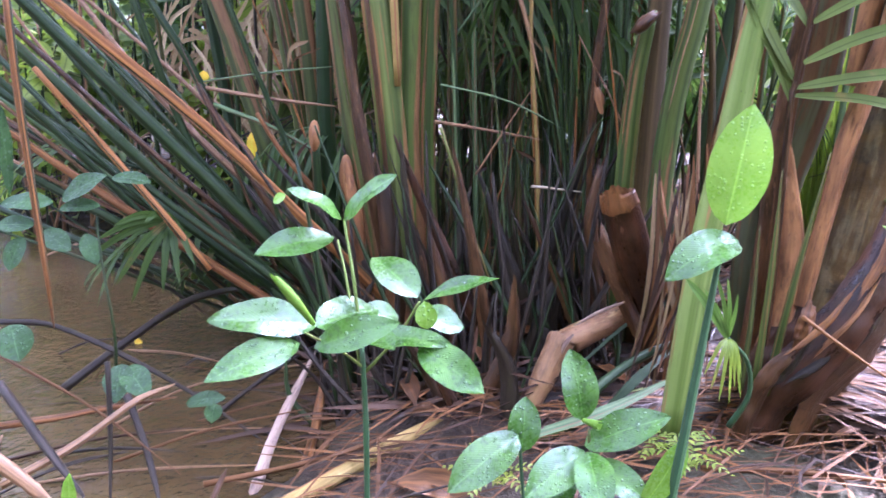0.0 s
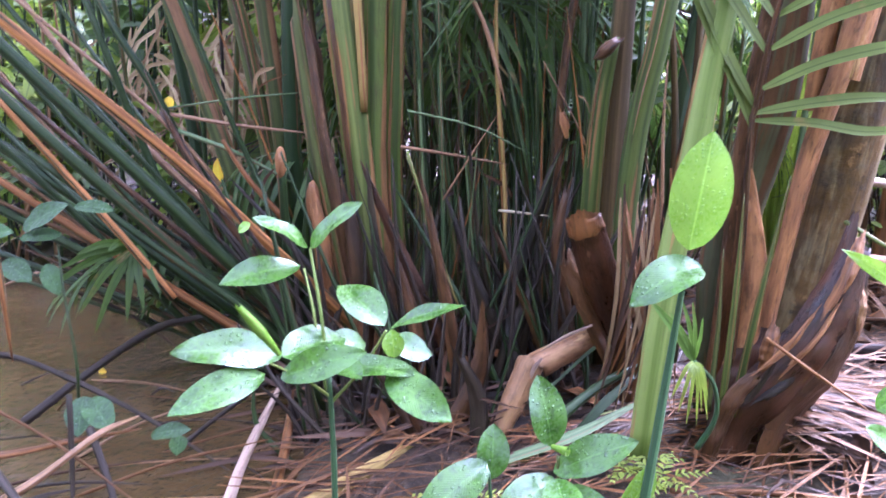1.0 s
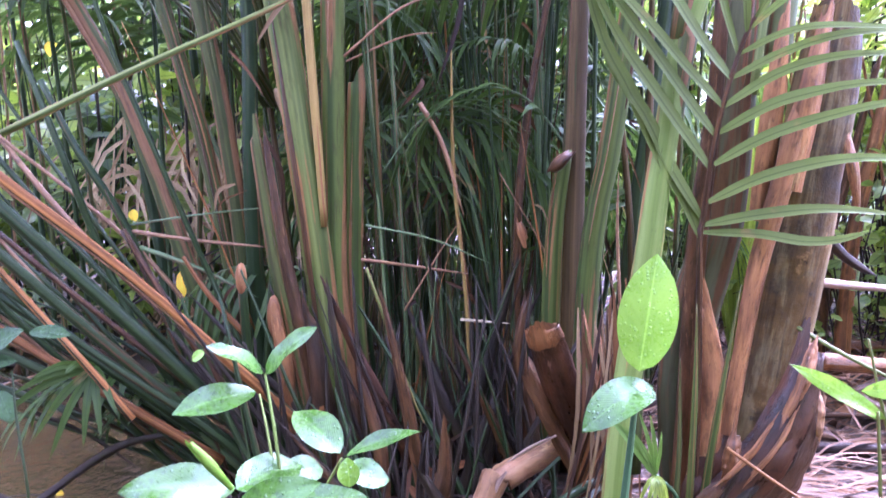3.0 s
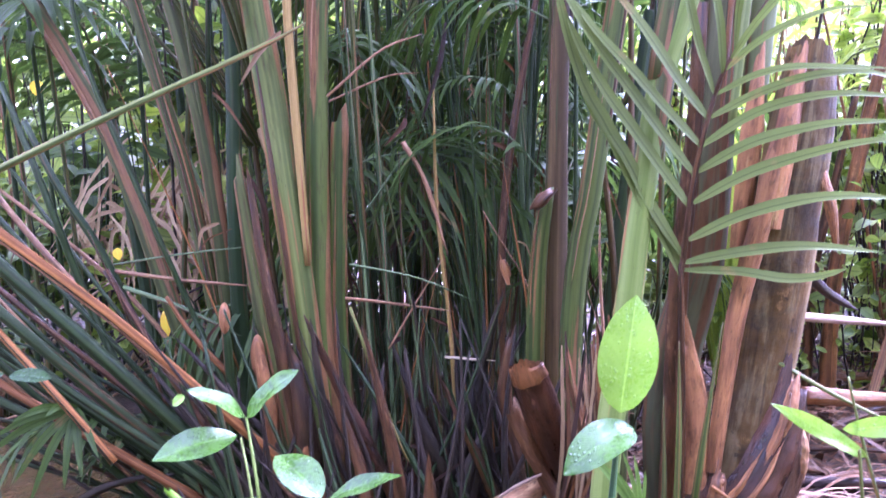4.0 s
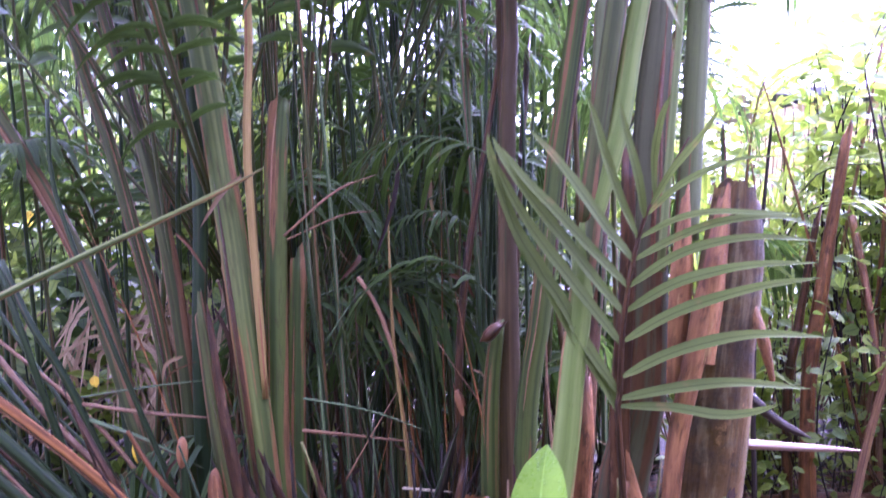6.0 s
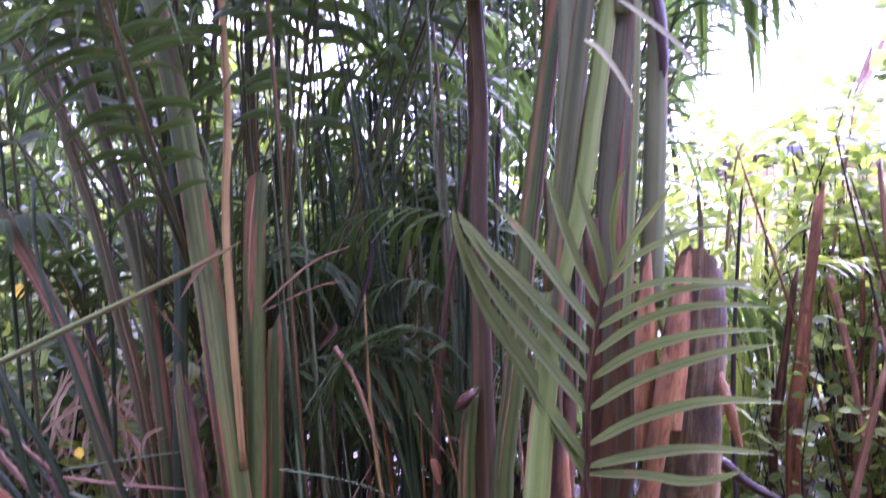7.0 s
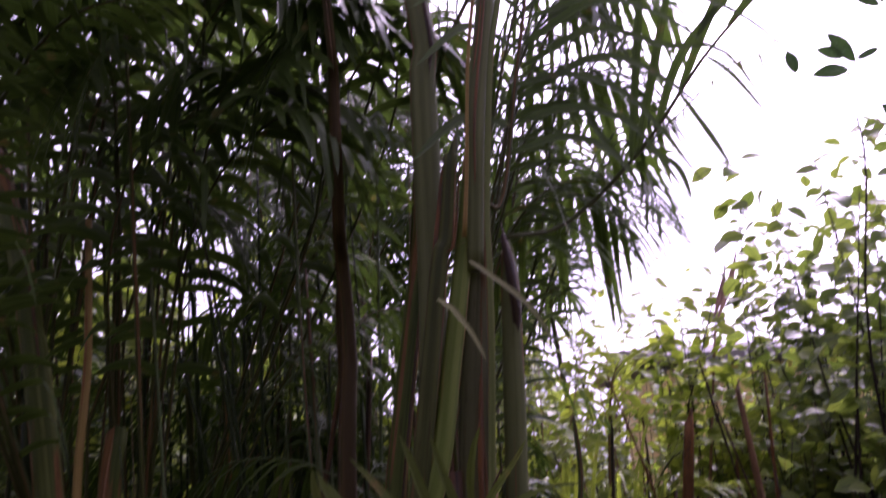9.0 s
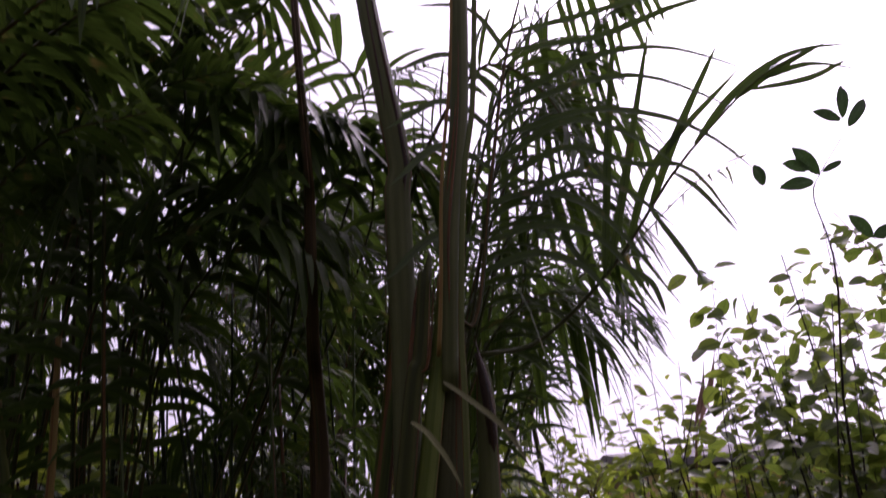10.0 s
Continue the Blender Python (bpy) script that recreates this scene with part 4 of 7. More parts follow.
# frond in front of the trunk, leaflet by leaflet
g = Geo()
sweep(g, [(0.902, 2.160, 0.321), (0.912, 2.190, 0.750), (0.895, 2.170, 1.114), (0.902, 2.170, 1.184), (0.905, 2.130, 1.355), (0.920, 2.100, 1.495), (0.949, 2.085, 1.619), (0.968, 2.070, 1.678), (1.018, 2.050, 1.772), (1.067, 2.020, 1.862)], [0.020, 0.018, 0.016, 0.013, 0.010, 0.005], ring(8, 0.8), n=30, seed=60, wob=0)
near_frond = part("frond", g, MAROON, palm_big, "young frond with a reddish rib")
for pts, w in (
    ([(0.902, 2.170, 1.148), (1.033, 2.120, 1.146), (1.138, 2.080, 1.130), (1.214, 2.050, 1.138), (1.286, 2.030, 1.161)], 23),
    ([(0.904, 2.170, 1.168), (1.047, 2.120, 1.199), (1.192, 2.070, 1.215), (1.357, 2.000, 1.203)], 25),
    ([(0.908, 2.150, 1.232), (1.021, 2.100, 1.295), (1.148, 2.050, 1.335), (1.254, 2.000, 1.349), (1.378, 1.950, 1.341)], 26),
    ([(0.911, 2.130, 1.332), (1.011, 2.080, 1.397), (1.110, 2.040, 1.438), (1.238, 1.980, 1.476), (1.358, 1.930, 1.493)], 25),
    ([(0.918, 2.120, 1.414), (1.019, 2.070, 1.478), (1.103, 2.030, 1.508), (1.207, 1.980, 1.529), (1.349, 1.920, 1.531)], 25),
    ([(0.920, 2.100, 1.481), (1.028, 2.060, 1.554), (1.125, 2.020, 1.588), (1.227, 1.970, 1.599), (1.347, 1.920, 1.585)], 22),
    ([(0.937, 2.090, 1.552), (1.037, 2.050, 1.606), (1.142, 2.000, 1.642), (1.256, 1.950, 1.649), (1.332, 1.900, 1.619)], 20),
    ([(0.949, 2.085, 1.609), (1.031, 2.040, 1.652), (1.112, 2.000, 1.667), (1.214, 1.950, 1.660), (1.296, 1.900, 1.653)], 17),
    ([(0.965, 2.070, 1.668), (1.025, 2.030, 1.729), (1.095, 2.000, 1.770), (1.172, 1.960, 1.796), (1.255, 1.900, 1.796)], 15),
    ([(0.975, 2.060, 1.695), (1.019, 2.020, 1.778), (1.083, 1.980, 1.860), (1.121, 1.950, 1.922)], 14),
    ([(0.983, 2.060, 1.714), (0.973, 2.020, 1.816), (0.984, 1.990, 1.904), (1.006, 1.970, 1.965)], 16),
    ([(0.895, 2.170, 1.134), (0.852, 2.175, 1.231), (0.775, 2.180, 1.366), (0.699, 2.185, 1.528), (0.630, 2.190, 1.654), (0.579, 2.195, 1.829), (0.569, 2.200, 1.912)], 34),
    ([(0.899, 2.170, 1.184), (0.817, 2.176, 1.315), (0.737, 2.182, 1.468), (0.658, 2.188, 1.580), (0.604, 2.194, 1.735), (0.574, 2.200, 1.829)], 30),
    ([(0.903, 2.140, 1.321), (0.827, 2.152, 1.427), (0.757, 2.164, 1.527), (0.685, 2.176, 1.631), (0.625, 2.188, 1.741), (0.586, 2.200, 1.841)], 30),
    ([(0.909, 2.120, 1.404), (0.836, 2.136, 1.501), (0.753, 2.152, 1.619), (0.672, 2.168, 1.732), (0.607, 2.184, 1.838), (0.581, 2.200, 1.903)], 28),
    ([(0.916, 2.100, 1.479), (0.834, 2.125, 1.573), (0.742, 2.150, 1.686), (0.659, 2.175, 1.785), (0.606, 2.200, 1.872)], 26),
    ([(0.930, 2.090, 1.548), (0.872, 2.117, 1.632), (0.794, 2.145, 1.761), (0.740, 2.173, 1.845), (0.673, 2.200, 1.928)], 26),
    ([(0.942, 2.085, 1.609), (0.886, 2.040, 1.711), (0.842, 2.000, 1.815), (0.816, 1.970, 1.889), (0.789, 1.940, 1.960)], 26),
    ([(0.957, 2.070, 1.661), (0.931, 2.030, 1.764), (0.895, 1.990, 1.866), (0.871, 1.960, 1.951)], 24),
):
    g = Geo()
    ribbon(g, pts, w * 2.1 / 1481, (0.1, -0.75, 0.6), n=16)
    part("leaflet", g, FROND_PALE, near_frond)
for pts in ([(1.052, 2.090, 2.450), (1.101, 2.070, 2.402), (1.183, 2.050, 2.319), (1.229, 2.040, 2.249), (1.255, 2.030, 2.180)], [(0.944, 2.070, 2.336), (0.985, 2.060, 2.300), (1.031, 2.050, 2.223), (1.062, 2.040, 2.143)]):
    g = Geo()
    ribbon(g, pts, 0.019, (0, -0.9, 0.4), n=14)
    part("leaflet", g, STRAW_GREY, palm_big, "bleached grey dead leaflet")

# ---- palm leaning over the water ----
palm_lean = thing("palm_clump", (-0.297, 2.800, 0.115), "palm with many dark wet stalks leaning over the water", "palm")
stalk(palm_lean, [(-0.087, 2.700, 0.268), (-0.251, 2.620, 0.493), (-0.437, 2.560, 0.713), (-0.716, 2.500, 1.022), (-1.101, 2.450, 1.382), (-1.408, 2.400, 1.697)], [0.046, 0.038, 0.034, 0.036, 0.032], RUST, seed=71, label="dead orange-brown stalk", strips=2)
for sd, (pts, w, m) in enumerate((
    ([(-0.192, 2.780, 0.124), (-0.503, 2.680, 0.523), (-0.797, 2.620, 0.882), (-1.200, 2.550, 1.350), (-1.459, 2.500, 1.666)], 34, DARK),
    ([(-0.215, 2.800, 0.092), (-0.559, 2.750, 0.428), (-0.902, 2.700, 0.791), (-1.359, 2.650, 1.289), (-1.616, 2.600, 1.586)], 30, DARK),
    ([(-0.261, 2.850, 0.069), (-0.629, 2.800, 0.420), (-1.052, 2.800, 0.768), (-1.630, 2.800, 1.221)], 30, DARK),
    ([(-0.287, 2.900, 0.046), (-0.695, 2.900, 0.341), (-1.165, 2.950, 0.587), (-1.795, 3.000, 0.931)], 28, DARK),
    ([(-0.318, 3.000, 0.023), (-0.776, 3.000, 0.418), (-1.259, 3.050, 0.818), (-1.770, 3.100, 1.162)], 26, DARK),
    ([(-0.396, 2.950, 0.140), (-0.701, 2.950, 0.734), (-0.859, 2.950, 1.135), (-0.991, 2.950, 1.379), (-1.104, 3.000, 1.606)], 22, DARK),
    ([(-0.347, 2.900, 0.161), (-0.472, 2.850, 0.717), (-0.582, 2.850, 1.031), (-0.693, 2.850, 1.344), (-0.866, 2.900, 1.839), (-0.877, 2.900, 2.162)], 14, DARK),
    ([(-0.499, 3.050, 0.097), (-0.817, 3.050, 0.603), (-0.971, 3.100, 0.936), (-1.102, 3.100, 1.378), (-1.253, 3.200, 1.751)], 22, DARK),
    ([(-0.751, 2.550, 0.550), (-0.879, 2.550, 0.734), (-1.068, 2.600, 0.949), (-1.247, 2.600, 1.183)], 16, RUST),
    ([(-0.516, 2.700, 0.331), (-0.865, 2.700, 0.577), (-1.237, 2.750, 0.818), (-1.584, 2.800, 1.056)], 20, RUST),
    ([(-0.417, 2.800, 0.204), (-0.759, 2.800, 0.546), (-1.055, 2.850, 0.717), (-1.521, 2.900, 1.063)], 18, THIN),
    ([(-0.439, 2.750, 0.479), (-0.547, 2.750, 0.642), (-0.683, 2.750, 0.895), (-0.810, 2.800, 1.112)], 18, MAROON),
    ([(-0.420, 3.100, -0.023), (-0.928, 3.200, 0.232), (-1.474, 3.300, 0.418), (-2.075, 3.400, 0.633)], 24, DARK),
    ([(-0.396, 3.100, 0.002), (-0.865, 3.150, 0.298), (-1.493, 3.200, 0.812), (-1.884, 3.200, 1.070)], 22, OLIVE),
    ([(-0.287, 2.700, 0.139), (-0.435, 2.680, 0.339), (-0.577, 2.660, 0.490), (-0.888, 2.640, 0.748), (-1.166, 2.600, 1.011)], 22, DARK),
    ([(-0.418, 2.700, 0.772), (-0.527, 2.720, 0.900), (-0.609, 2.750, 1.025)], 12, RUST),
)):
    stalk(palm_lean, pts, [w * 0.95 * 2.75 / 1474, w * 0.8 * 2.75 / 1474, w * 0.62 * 2.75 / 1474], m, ROUND, seed=80 + sd)
for i in range(34):
    r = np.random.default_rng(130 + i)
    foot = np.array((-0.355, 2.950, 0.093)) + (r.normal(0, 0.12), r.normal(0.05, 0.12), 0)
    slope = r.uniform(0.35, 1.5)
    reach = r.uniform(0.9, 1.9)
    tip = foot + (-reach, r.normal(0.1, 0.25), reach * slope)
    bow = (foot + tip) / 2 + (r.normal(0, 0.06), 0, r.normal(0.02, 0.06))
    w = r.uniform(0.012, 0.034)
    stalk(palm_lean, [foot, bow, tip], [w, w * 0.8, w * 0.5], (DARK, DARK, DARK, TWIG, MAROON)[i % 5], ROUND, seed=140 + i, torn=0.02)
# dead fronds hanging to the water
for sd, pts in enumerate(([(-0.745, 2.900, 0.516), (-0.966, 2.850, 0.614), (-1.202, 2.800, 0.484)], [(-0.557, 2.950, 0.368), (-0.769, 3.000, 0.507), (-0.970, 3.000, 0.396)], [(-1.136, 3.100, 0.766), (-1.401, 3.100, 0.852), (-1.678, 3.100, 0.701)])):
    frond(palm_lean, pts, 0.012, 12, 0.24, 0.03, FROND, DARK, 300 + sd, droop=0.6, singles=True)

# dark fan leaf over the water
hub = np.array((-0.876, 2.62, 0.706))
for tip in [(-1.080, 2.500, 0.665), (-1.124, 2.500, 0.597), (-1.036, 2.500, 0.516), (-0.995, 2.500, 0.449), (-0.890, 2.500, 0.487), (-0.834, 2.500, 0.516), (-0.780, 2.500, 0.582), (-1.022, 2.500, 0.711), (-0.925, 2.500, 0.720)]:
    g = Geo()
    ribbon(g, [hub, (hub + np.array(tip)) / 2 + (0, -0.01, 0.025), tip], 0.026, (0.3, -1, 0.15), n=9)
    part("leaflet", g, FROND, palm_lean, "dark fan leaflet over the water")

# ---- slender palms between the clumps ----
rng = np.random.default_rng(7)


def in_gap(*places):
    """True where the thicket stays open between the clumps, high up."""
    return any(-0.39 < p[0] - 0.06 * (p[1] - 3.3) < 0.04 and 2.45 < p[2] - 0.27 * (p[1] - 3.3) < 3.21 for p in places)


def slender_palm(foot, lean, height, width, fronds, seed, material, leaf_material_, leaf_len, crown_from=0.3, singles=False, group="slender palms in the thicket"):
    r = np.random.default_rng(seed)
    ob = thing("slender_palm", foot, "slender dark palm stem with narrow drooping leaflets", "palm", group)
    foot, lean = np.array(foot), np.array(lean)
    pts = [foot, foot + lean * 0.45 + (0, 0, height * 0.5), foot + lean + (0, 0, height)]
    stalk(ob, pts, [width, width * 0.8, width * 0.5], material, ROUND, seed=seed, name="stem", n=12, wob=0.02)
    c, s = spline(pts, 30)
    for i in range(fronds):
        f = crown_from + (1 - crown_from) * (i + r.random()) / fronds
        at = c[min(29, int(f * 29))]
        a = r.uniform(0, 6.28)
        out = np.array((math.cos(a), abs(math.sin(a)) * 0.8 - 0.15, 0))
        size = leaf_len * r.uniform(2.2, 3.4)
        up = r.uniform(0.2, 0.75)
        if in_gap(at, at + out * size * 0.35 + (0, 0, size * up * 0.55), at + out * size * 0.8 + (0, 0, size * up * 0.5), at + out * size):
            continue
        frond(ob, [at, at + out * size * 0.35 + (0, 0, size * up * 0.55), at + out * size * 0.75 + (0, 0, size * up * 0.55), at + out * size * 1.05 + (0, 0, size * (up * 0.3 - 0.15))], 0.008, int(r.integers(9, 14)), leaf_len, leaf_len * 0.115, leaf_material_, THIN, seed * 31 + i, first=0.2, droop=r.uniform(0.2, 1.1), lift=r.uniform(-0.4, 0.5), forward=r.uniform(0.4, 1.8), rows=5, singles=singles, roll=r.normal(0, 0.9))
    return ob


for i in range(32):
    x = rng.uniform(0.02, 0.75) if i < 16 else rng.uniform(-0.1, 1.5)
    y = rng.uniform(2.9, 3.7) if i < 16 else rng.uniform(3.3, 4.6)
    slender_palm((x, y, 0.2), (rng.normal(0, 0.3), rng.normal(0, 0.15), 0), rng.uniform(1.5, 3.6), rng.uniform(0.014, 0.032), int(rng.integers(5, 9)), 400 + i, (DARK, THIN, DARK, OLIVE)[i % 4], FROND, rng.uniform(0.16, 0.26), singles=i < 12)

for i in range(8):
    r = np.random.default_rng(460 + i)
    slender_palm((-1.6 + i * 0.16 + r.normal(0, 0.05), r.uniform(3.4, 4.3), 0.1), (r.normal(-0.1, 0.15), r.normal(0, 0.1), 0), r.uniform(3.1, 3.9), r.uniform(0.02, 0.035), 7, 470 + i, (DARK, OLIVE)[i % 2], FROND, r.uniform(0.26, 0.36), crown_from=0.79)

# thin canes and dry stems, standing
for i in range(44):
    x, y = rng.uniform(-0.02, 0.72), rng.uniform(2.7, 3.5)
    h = rng.uniform(0.7, 2.2)
    top = (x + rng.normal(0, 0.26), y + rng.normal(0, 0.1), 0.15 + h)
    g = Geo()
    w = rng.uniform(0.006, 0.020)
    mid = ((x + top[0]) / 2 + rng.normal(0, 0.02), (y + top[1]) / 2, 0.15 + h * 0.5)
    sweep(g, [(x, y, 0.15), mid, top], [w, w * 0.85, w * 0.2], ROUND, n=9, torn=0.01, seed=500 + i)
    m = (THIN, DARK, OLIVE, RUST, THIN, MAROON)[i % 6]
    tagged(part("cane", g, m), ("dry brown cane standing in the thicket" if m in (RUST, MAROON) else "thin green cane standing in the thicket"), "cane", "canes in the thicket")


for i in range(70):
    x, y = rng.uniform(-0.35, 1.25), rng.uniform(3.2, 4.5)
    h = rng.uniform(0.8, 2.6)
    top = (x + rng.normal(0, 0.3), y + rng.normal(0, 0.1), 0.12 + h)
    g = Geo()
    w = rng.uniform(0.008, 0.03)
    mid = ((x + top[0]) / 2 + rng.normal(0, 0.03), (y + top[1]) / 2, 0.12 + h * 0.5)
    sweep(g, [(x, y, 0.12), mid, top], [w, w * 0.85, w * 0.2], ring(8, 0.9), n=7, torn=0.01, seed=5500 + i)
    m = (DARK, DARK, THIN, OLIVE, BROWN)[i % 5]
    tagged(part("cane", g, m), ("dry brown cane standing in the thicket" if m is BROWN else "dark green cane standing in the thicket"), "cane", "canes in the thicket")


for i in range(60):
    r = np.random.default_rng(5700 + i)
    x, y = r.uniform(-0.35, 1.1), r.uniform(2.85, 4.0)
    h = r.uniform(2.0, 4.2)
    top = (x + r.normal(0, 0.22), y + r.normal(0, 0.12), 0.12 + h)
    w = r.uniform(0.010, 0.026)
    g = Geo()
    sweep(g, [(x, y, 0.12), ((x + top[0]) / 2 + r.normal(0, 0.04), (y + top[1]) / 2, 0.12 + h * 0.5), top], [w, w * 0.85, w * 0.4], ring(8, 0.9), n=10, torn=0.01, seed=5800 + i)
    tagged(part("cane", g, (OLIVE, DARK, THIN, DARK, DARK, BROWN)[i % 6]), "tall slender cane standing in the thicket", "cane", "canes in the thicket")


# low tangle added along the front of the thicket, dark in place of shade
for i in range(150):
    r = np.random.default_rng(5900 + i)
    x = r.uniform(-0.36, 0.62)
    y = r.uniform(2.22 if x < 0.25 else 2.5, 2.75) + 0.10 * max(0, -x)
    h = r.uniform(0.18, 0.85) * (0.6 if y < 2.4 else 1.0)
    lean = r.normal(-0.25 if x < 0.1 else 0.0, 0.28)
    w = r.uniform(0.008, 0.026)
    z = float(ground_height(np.array(x), np.array(y))) - 0.02
    p = [(x, y, z), (x + lean * h * 0.5 + r.normal(0, 0.015), y + 0.02, z + h * 0.5), (x + lean * h, y + r.normal(0.04, 0.05), z + h)]
    g = Geo()
    if i % 5 == 2:
        sweep(g, p, [w * 2.2, w * 2.4, w * 0.7], shell(110, 0.14, 7), n=9, torn=0.05, seed=6000 + i, wob=0.08)
        tagged(part("dead_sheath", g, (SHADE_SHEATH, WETBARK, SHADE_SHEATH, MAROON)[i % 4]), "added sheath at the thicket foot, dark in place of shade", "sheath", "dead sheaths in the thicket")
    else:
        sweep(g, p, [w, w * 0.9, w * 0.4], ring(8, 0.9), n=8, torn=0.02, seed=6000 + i, wob=0.06)
        tagged(part("cane", g, (DARK, BRANCH, DARK, BRANCH, SHADE_SHEATH)[i % 5]), "added short cane in the thicket, dark in place of shade", "cane", "canes in the thicket")


# leaning stems and dry leaflets caught in the thicket
for i in range(34):
    r = np.random.default_rng(8100 + i)
    x, y, z = r.uniform(-0.5, 1.1), r.uniform(2.75, 3.6), r.uniform(0.2, 0.9)
    a, L = r.normal(math.pi / 2, 0.75), r.uniform(0.4, 1.2)
    w = r.uniform(0.004, 0.012)
    g = Geo()
    sweep(g, [(x, y, 0.15 if i % 2 else z), (x + math.cos(a) * L * 0.5, y + r.normal(0, 0.04), z + math.sin(a) * L * 0.5), (x + math.cos(a) * L, y + r.normal(0, 0.08), z + math.sin(a) * L)], [w, w * 0.9, w * 0.3], ring(6, 1.0), n=8, seed=8150 + i, wob=0.08)
    tagged(part("cane", g, (TWIG, MAROON, THIN, RUST, DARK)[i % 5]), "thin stem leaning across the thicket", "cane", "leaning stems in the thicket")
for i in range(60):
    r = np.random.default_rng(8300 + i)
    p = np.array((r.uniform(-0.5, 1.15), r.uniform(2.7, 3.4), r.uniform(0.5, 1.9)))
    a, L = r.uniform(0, 6.28), r.uniform(0.08, 0.28)
    d = np.array((math.cos(a) * 0.6, -0.1, -0.8 + math.sin(a) * 0.5)) * L
    g = Geo()
    ribbon(g, [p, p + d * 0.5 + (r.normal(0, 0.02), 0, 0.02), p + d], r.uniform(0.006, 0.02), (r.normal(0, 0.4), -1, 0.3), n=8, fold=0.6)
    tagged(part("dry_leaflet", g, (STRAW, FROND_DEAD, STRAW_DARK)[i % 3]), "dry curled leaflet caught among the canes", "leaf", "dry leaflets among the canes")


# ---- single twigs and rods ----
def twig(pts, width, material, label, seed, name="twig", category="twig", n=10):
    g = Geo()
    sweep(g, pts, [width, width, width * 0.9, width * 0.3], ROUND, n=n, torn=width * 0.6, seed=seed, wob=0.06)
    return tagged(part(name, g, material), label, category)


twig([(-0.830, 2.950, 1.086), (-0.590, 2.900, 1.053), (-0.343, 2.850, 1.031)], 0.014, TWIG, "reddish dry twig caught between the stalks", 600)
twig([(-0.029, 2.720, 1.002), (0.141, 2.740, 0.971), (0.330, 2.760, 0.934)], 0.011, TWIG, "reddish dry twig lying across the canes", 601)
twig([(-0.847, 3.000, 1.101), (-0.585, 2.900, 1.143), (-0.366, 2.850, 1.166)], 0.008, THIN, "thin green twig caught between the stalks", 602)
twig([(-0.803, 2.950, 1.028), (-0.596, 2.900, 0.956), (-0.404, 2.900, 0.847)], 0.016, THIN, "green twig bent across the stalks", 603)
twig([(0.296, 2.750, 0.780), (0.463, 2.720, 0.767)], 0.009, STRAW_PALE, "broken pale twig caught in canes", 604)
twig([(-0.007, 2.500, 1.017), (0.054, 2.500, 0.818), (0.135, 2.500, 0.563), (0.179, 2.600, 0.451)], 0.010, PALEG, "yellow-green cane bent over in the thicket", 605)
twig([(0.108, 2.720, 0.825), (0.195, 2.720, 0.965), (0.297, 2.720, 1.123)], 0.007, TWIG, "dry reed leaning on the canes", 606)
twig([(0.339, 2.800, 0.204), (0.323, 2.800, 0.827), (0.286, 2.800, 1.274), (0.285, 2.800, 1.705)], 0.016, OCHRE, "yellow-brown dry cane in the thicket", 607)
twig([(-0.007, 2.600, 1.132), (0.202, 2.600, 1.081), (0.395, 2.700, 0.978)], 0.007, THIN, "thin green twig across the canes", 608)
twig([(-0.946, 2.300, 1.445), (-0.620, 2.400, 1.608), (-0.267, 2.600, 1.788), (-0.113, 2.700, 1.880)], 0.020, PALEG, "long green stalk leaning across the clump", 609)
twig([(-0.798, 1.600, 1.447), (-0.804, 1.600, 1.235), (-0.803, 1.600, 1.016), (-0.800, 1.600, 0.864), (-0.811, 1.620, 0.740)], 0.015, RUST, "brown hanging vine stem beside the water", 610, "vine", "vine")
twig([(-0.059, 2.700, 1.653), (0.112, 2.700, 1.791), (0.249, 2.750, 1.847)], 0.009, TWIG, "dry twig hanging in the thicket", 611)
twig([(-0.056, 2.750, 1.640), (0.128, 2.750, 1.714), (0.237, 2.750, 1.725)], 0.007, TWIG, "dry twig hanging in the thicket", 612)
twig([(0.176, 2.750, 1.505), (0.246, 2.750, 1.374), (0.315, 2.750, 1.128)], 0.016, TWIG, "dead reddish stem in the thicket", 613)
twig([(0.794, 2.500, 0.600), (0.764, 2.500, 1.060), (0.763, 2.500, 1.288)], 0.010, TWIG, "dry reed standing beside the palm", 614)
for i in range(44):
    r = np.random.default_rng(6200 + i)
    b = np.array((0.699, 2.42, 0.877)) + (r.normal(0, 0.045), r.uniform(-0.10, 0.02), r.uniform(-0.22, 0.12))
    a = np.array((0.649, 2.30, 0.24)) + (r.uniform(-0.15, 0.13), r.uniform(-0.16, 0.02), r.uniform(0, 0.12))
    g = Geo()
    ribbon(g, [b, (a + b) / 2 + (r.normal(0.01, 0.015), -0.02, 0), a], r.uniform(0.007, 0.018), (r.normal(0, 0.3), -1, 0.2), n=10)
    tagged(part("dry_leaflet", g, (STRAW, STRAW, FROND_DEAD)[i % 3]), "dry reddish palm leaflet hanging by the stump", "leaf", "dry hanging leaflets")

# ---- fallen stalks and branches ----
twig([(-0.401, 1.808, 0.170), (-0.278, 1.962, 0.170), (-0.072, 2.170, 0.180), (0.151, 2.354, 0.220)], 0.050, OCHRE, "fallen yellow-green palm stalk on the mud", 620, "fallen_stalk", "stalk", 16)
twig([(-0.617, 1.883, 0.190), (-0.343, 2.000, 0.190), (-0.136, 2.143, 0.190)], 0.016, STRAW, "pale dry stick lying on the mud", 621)
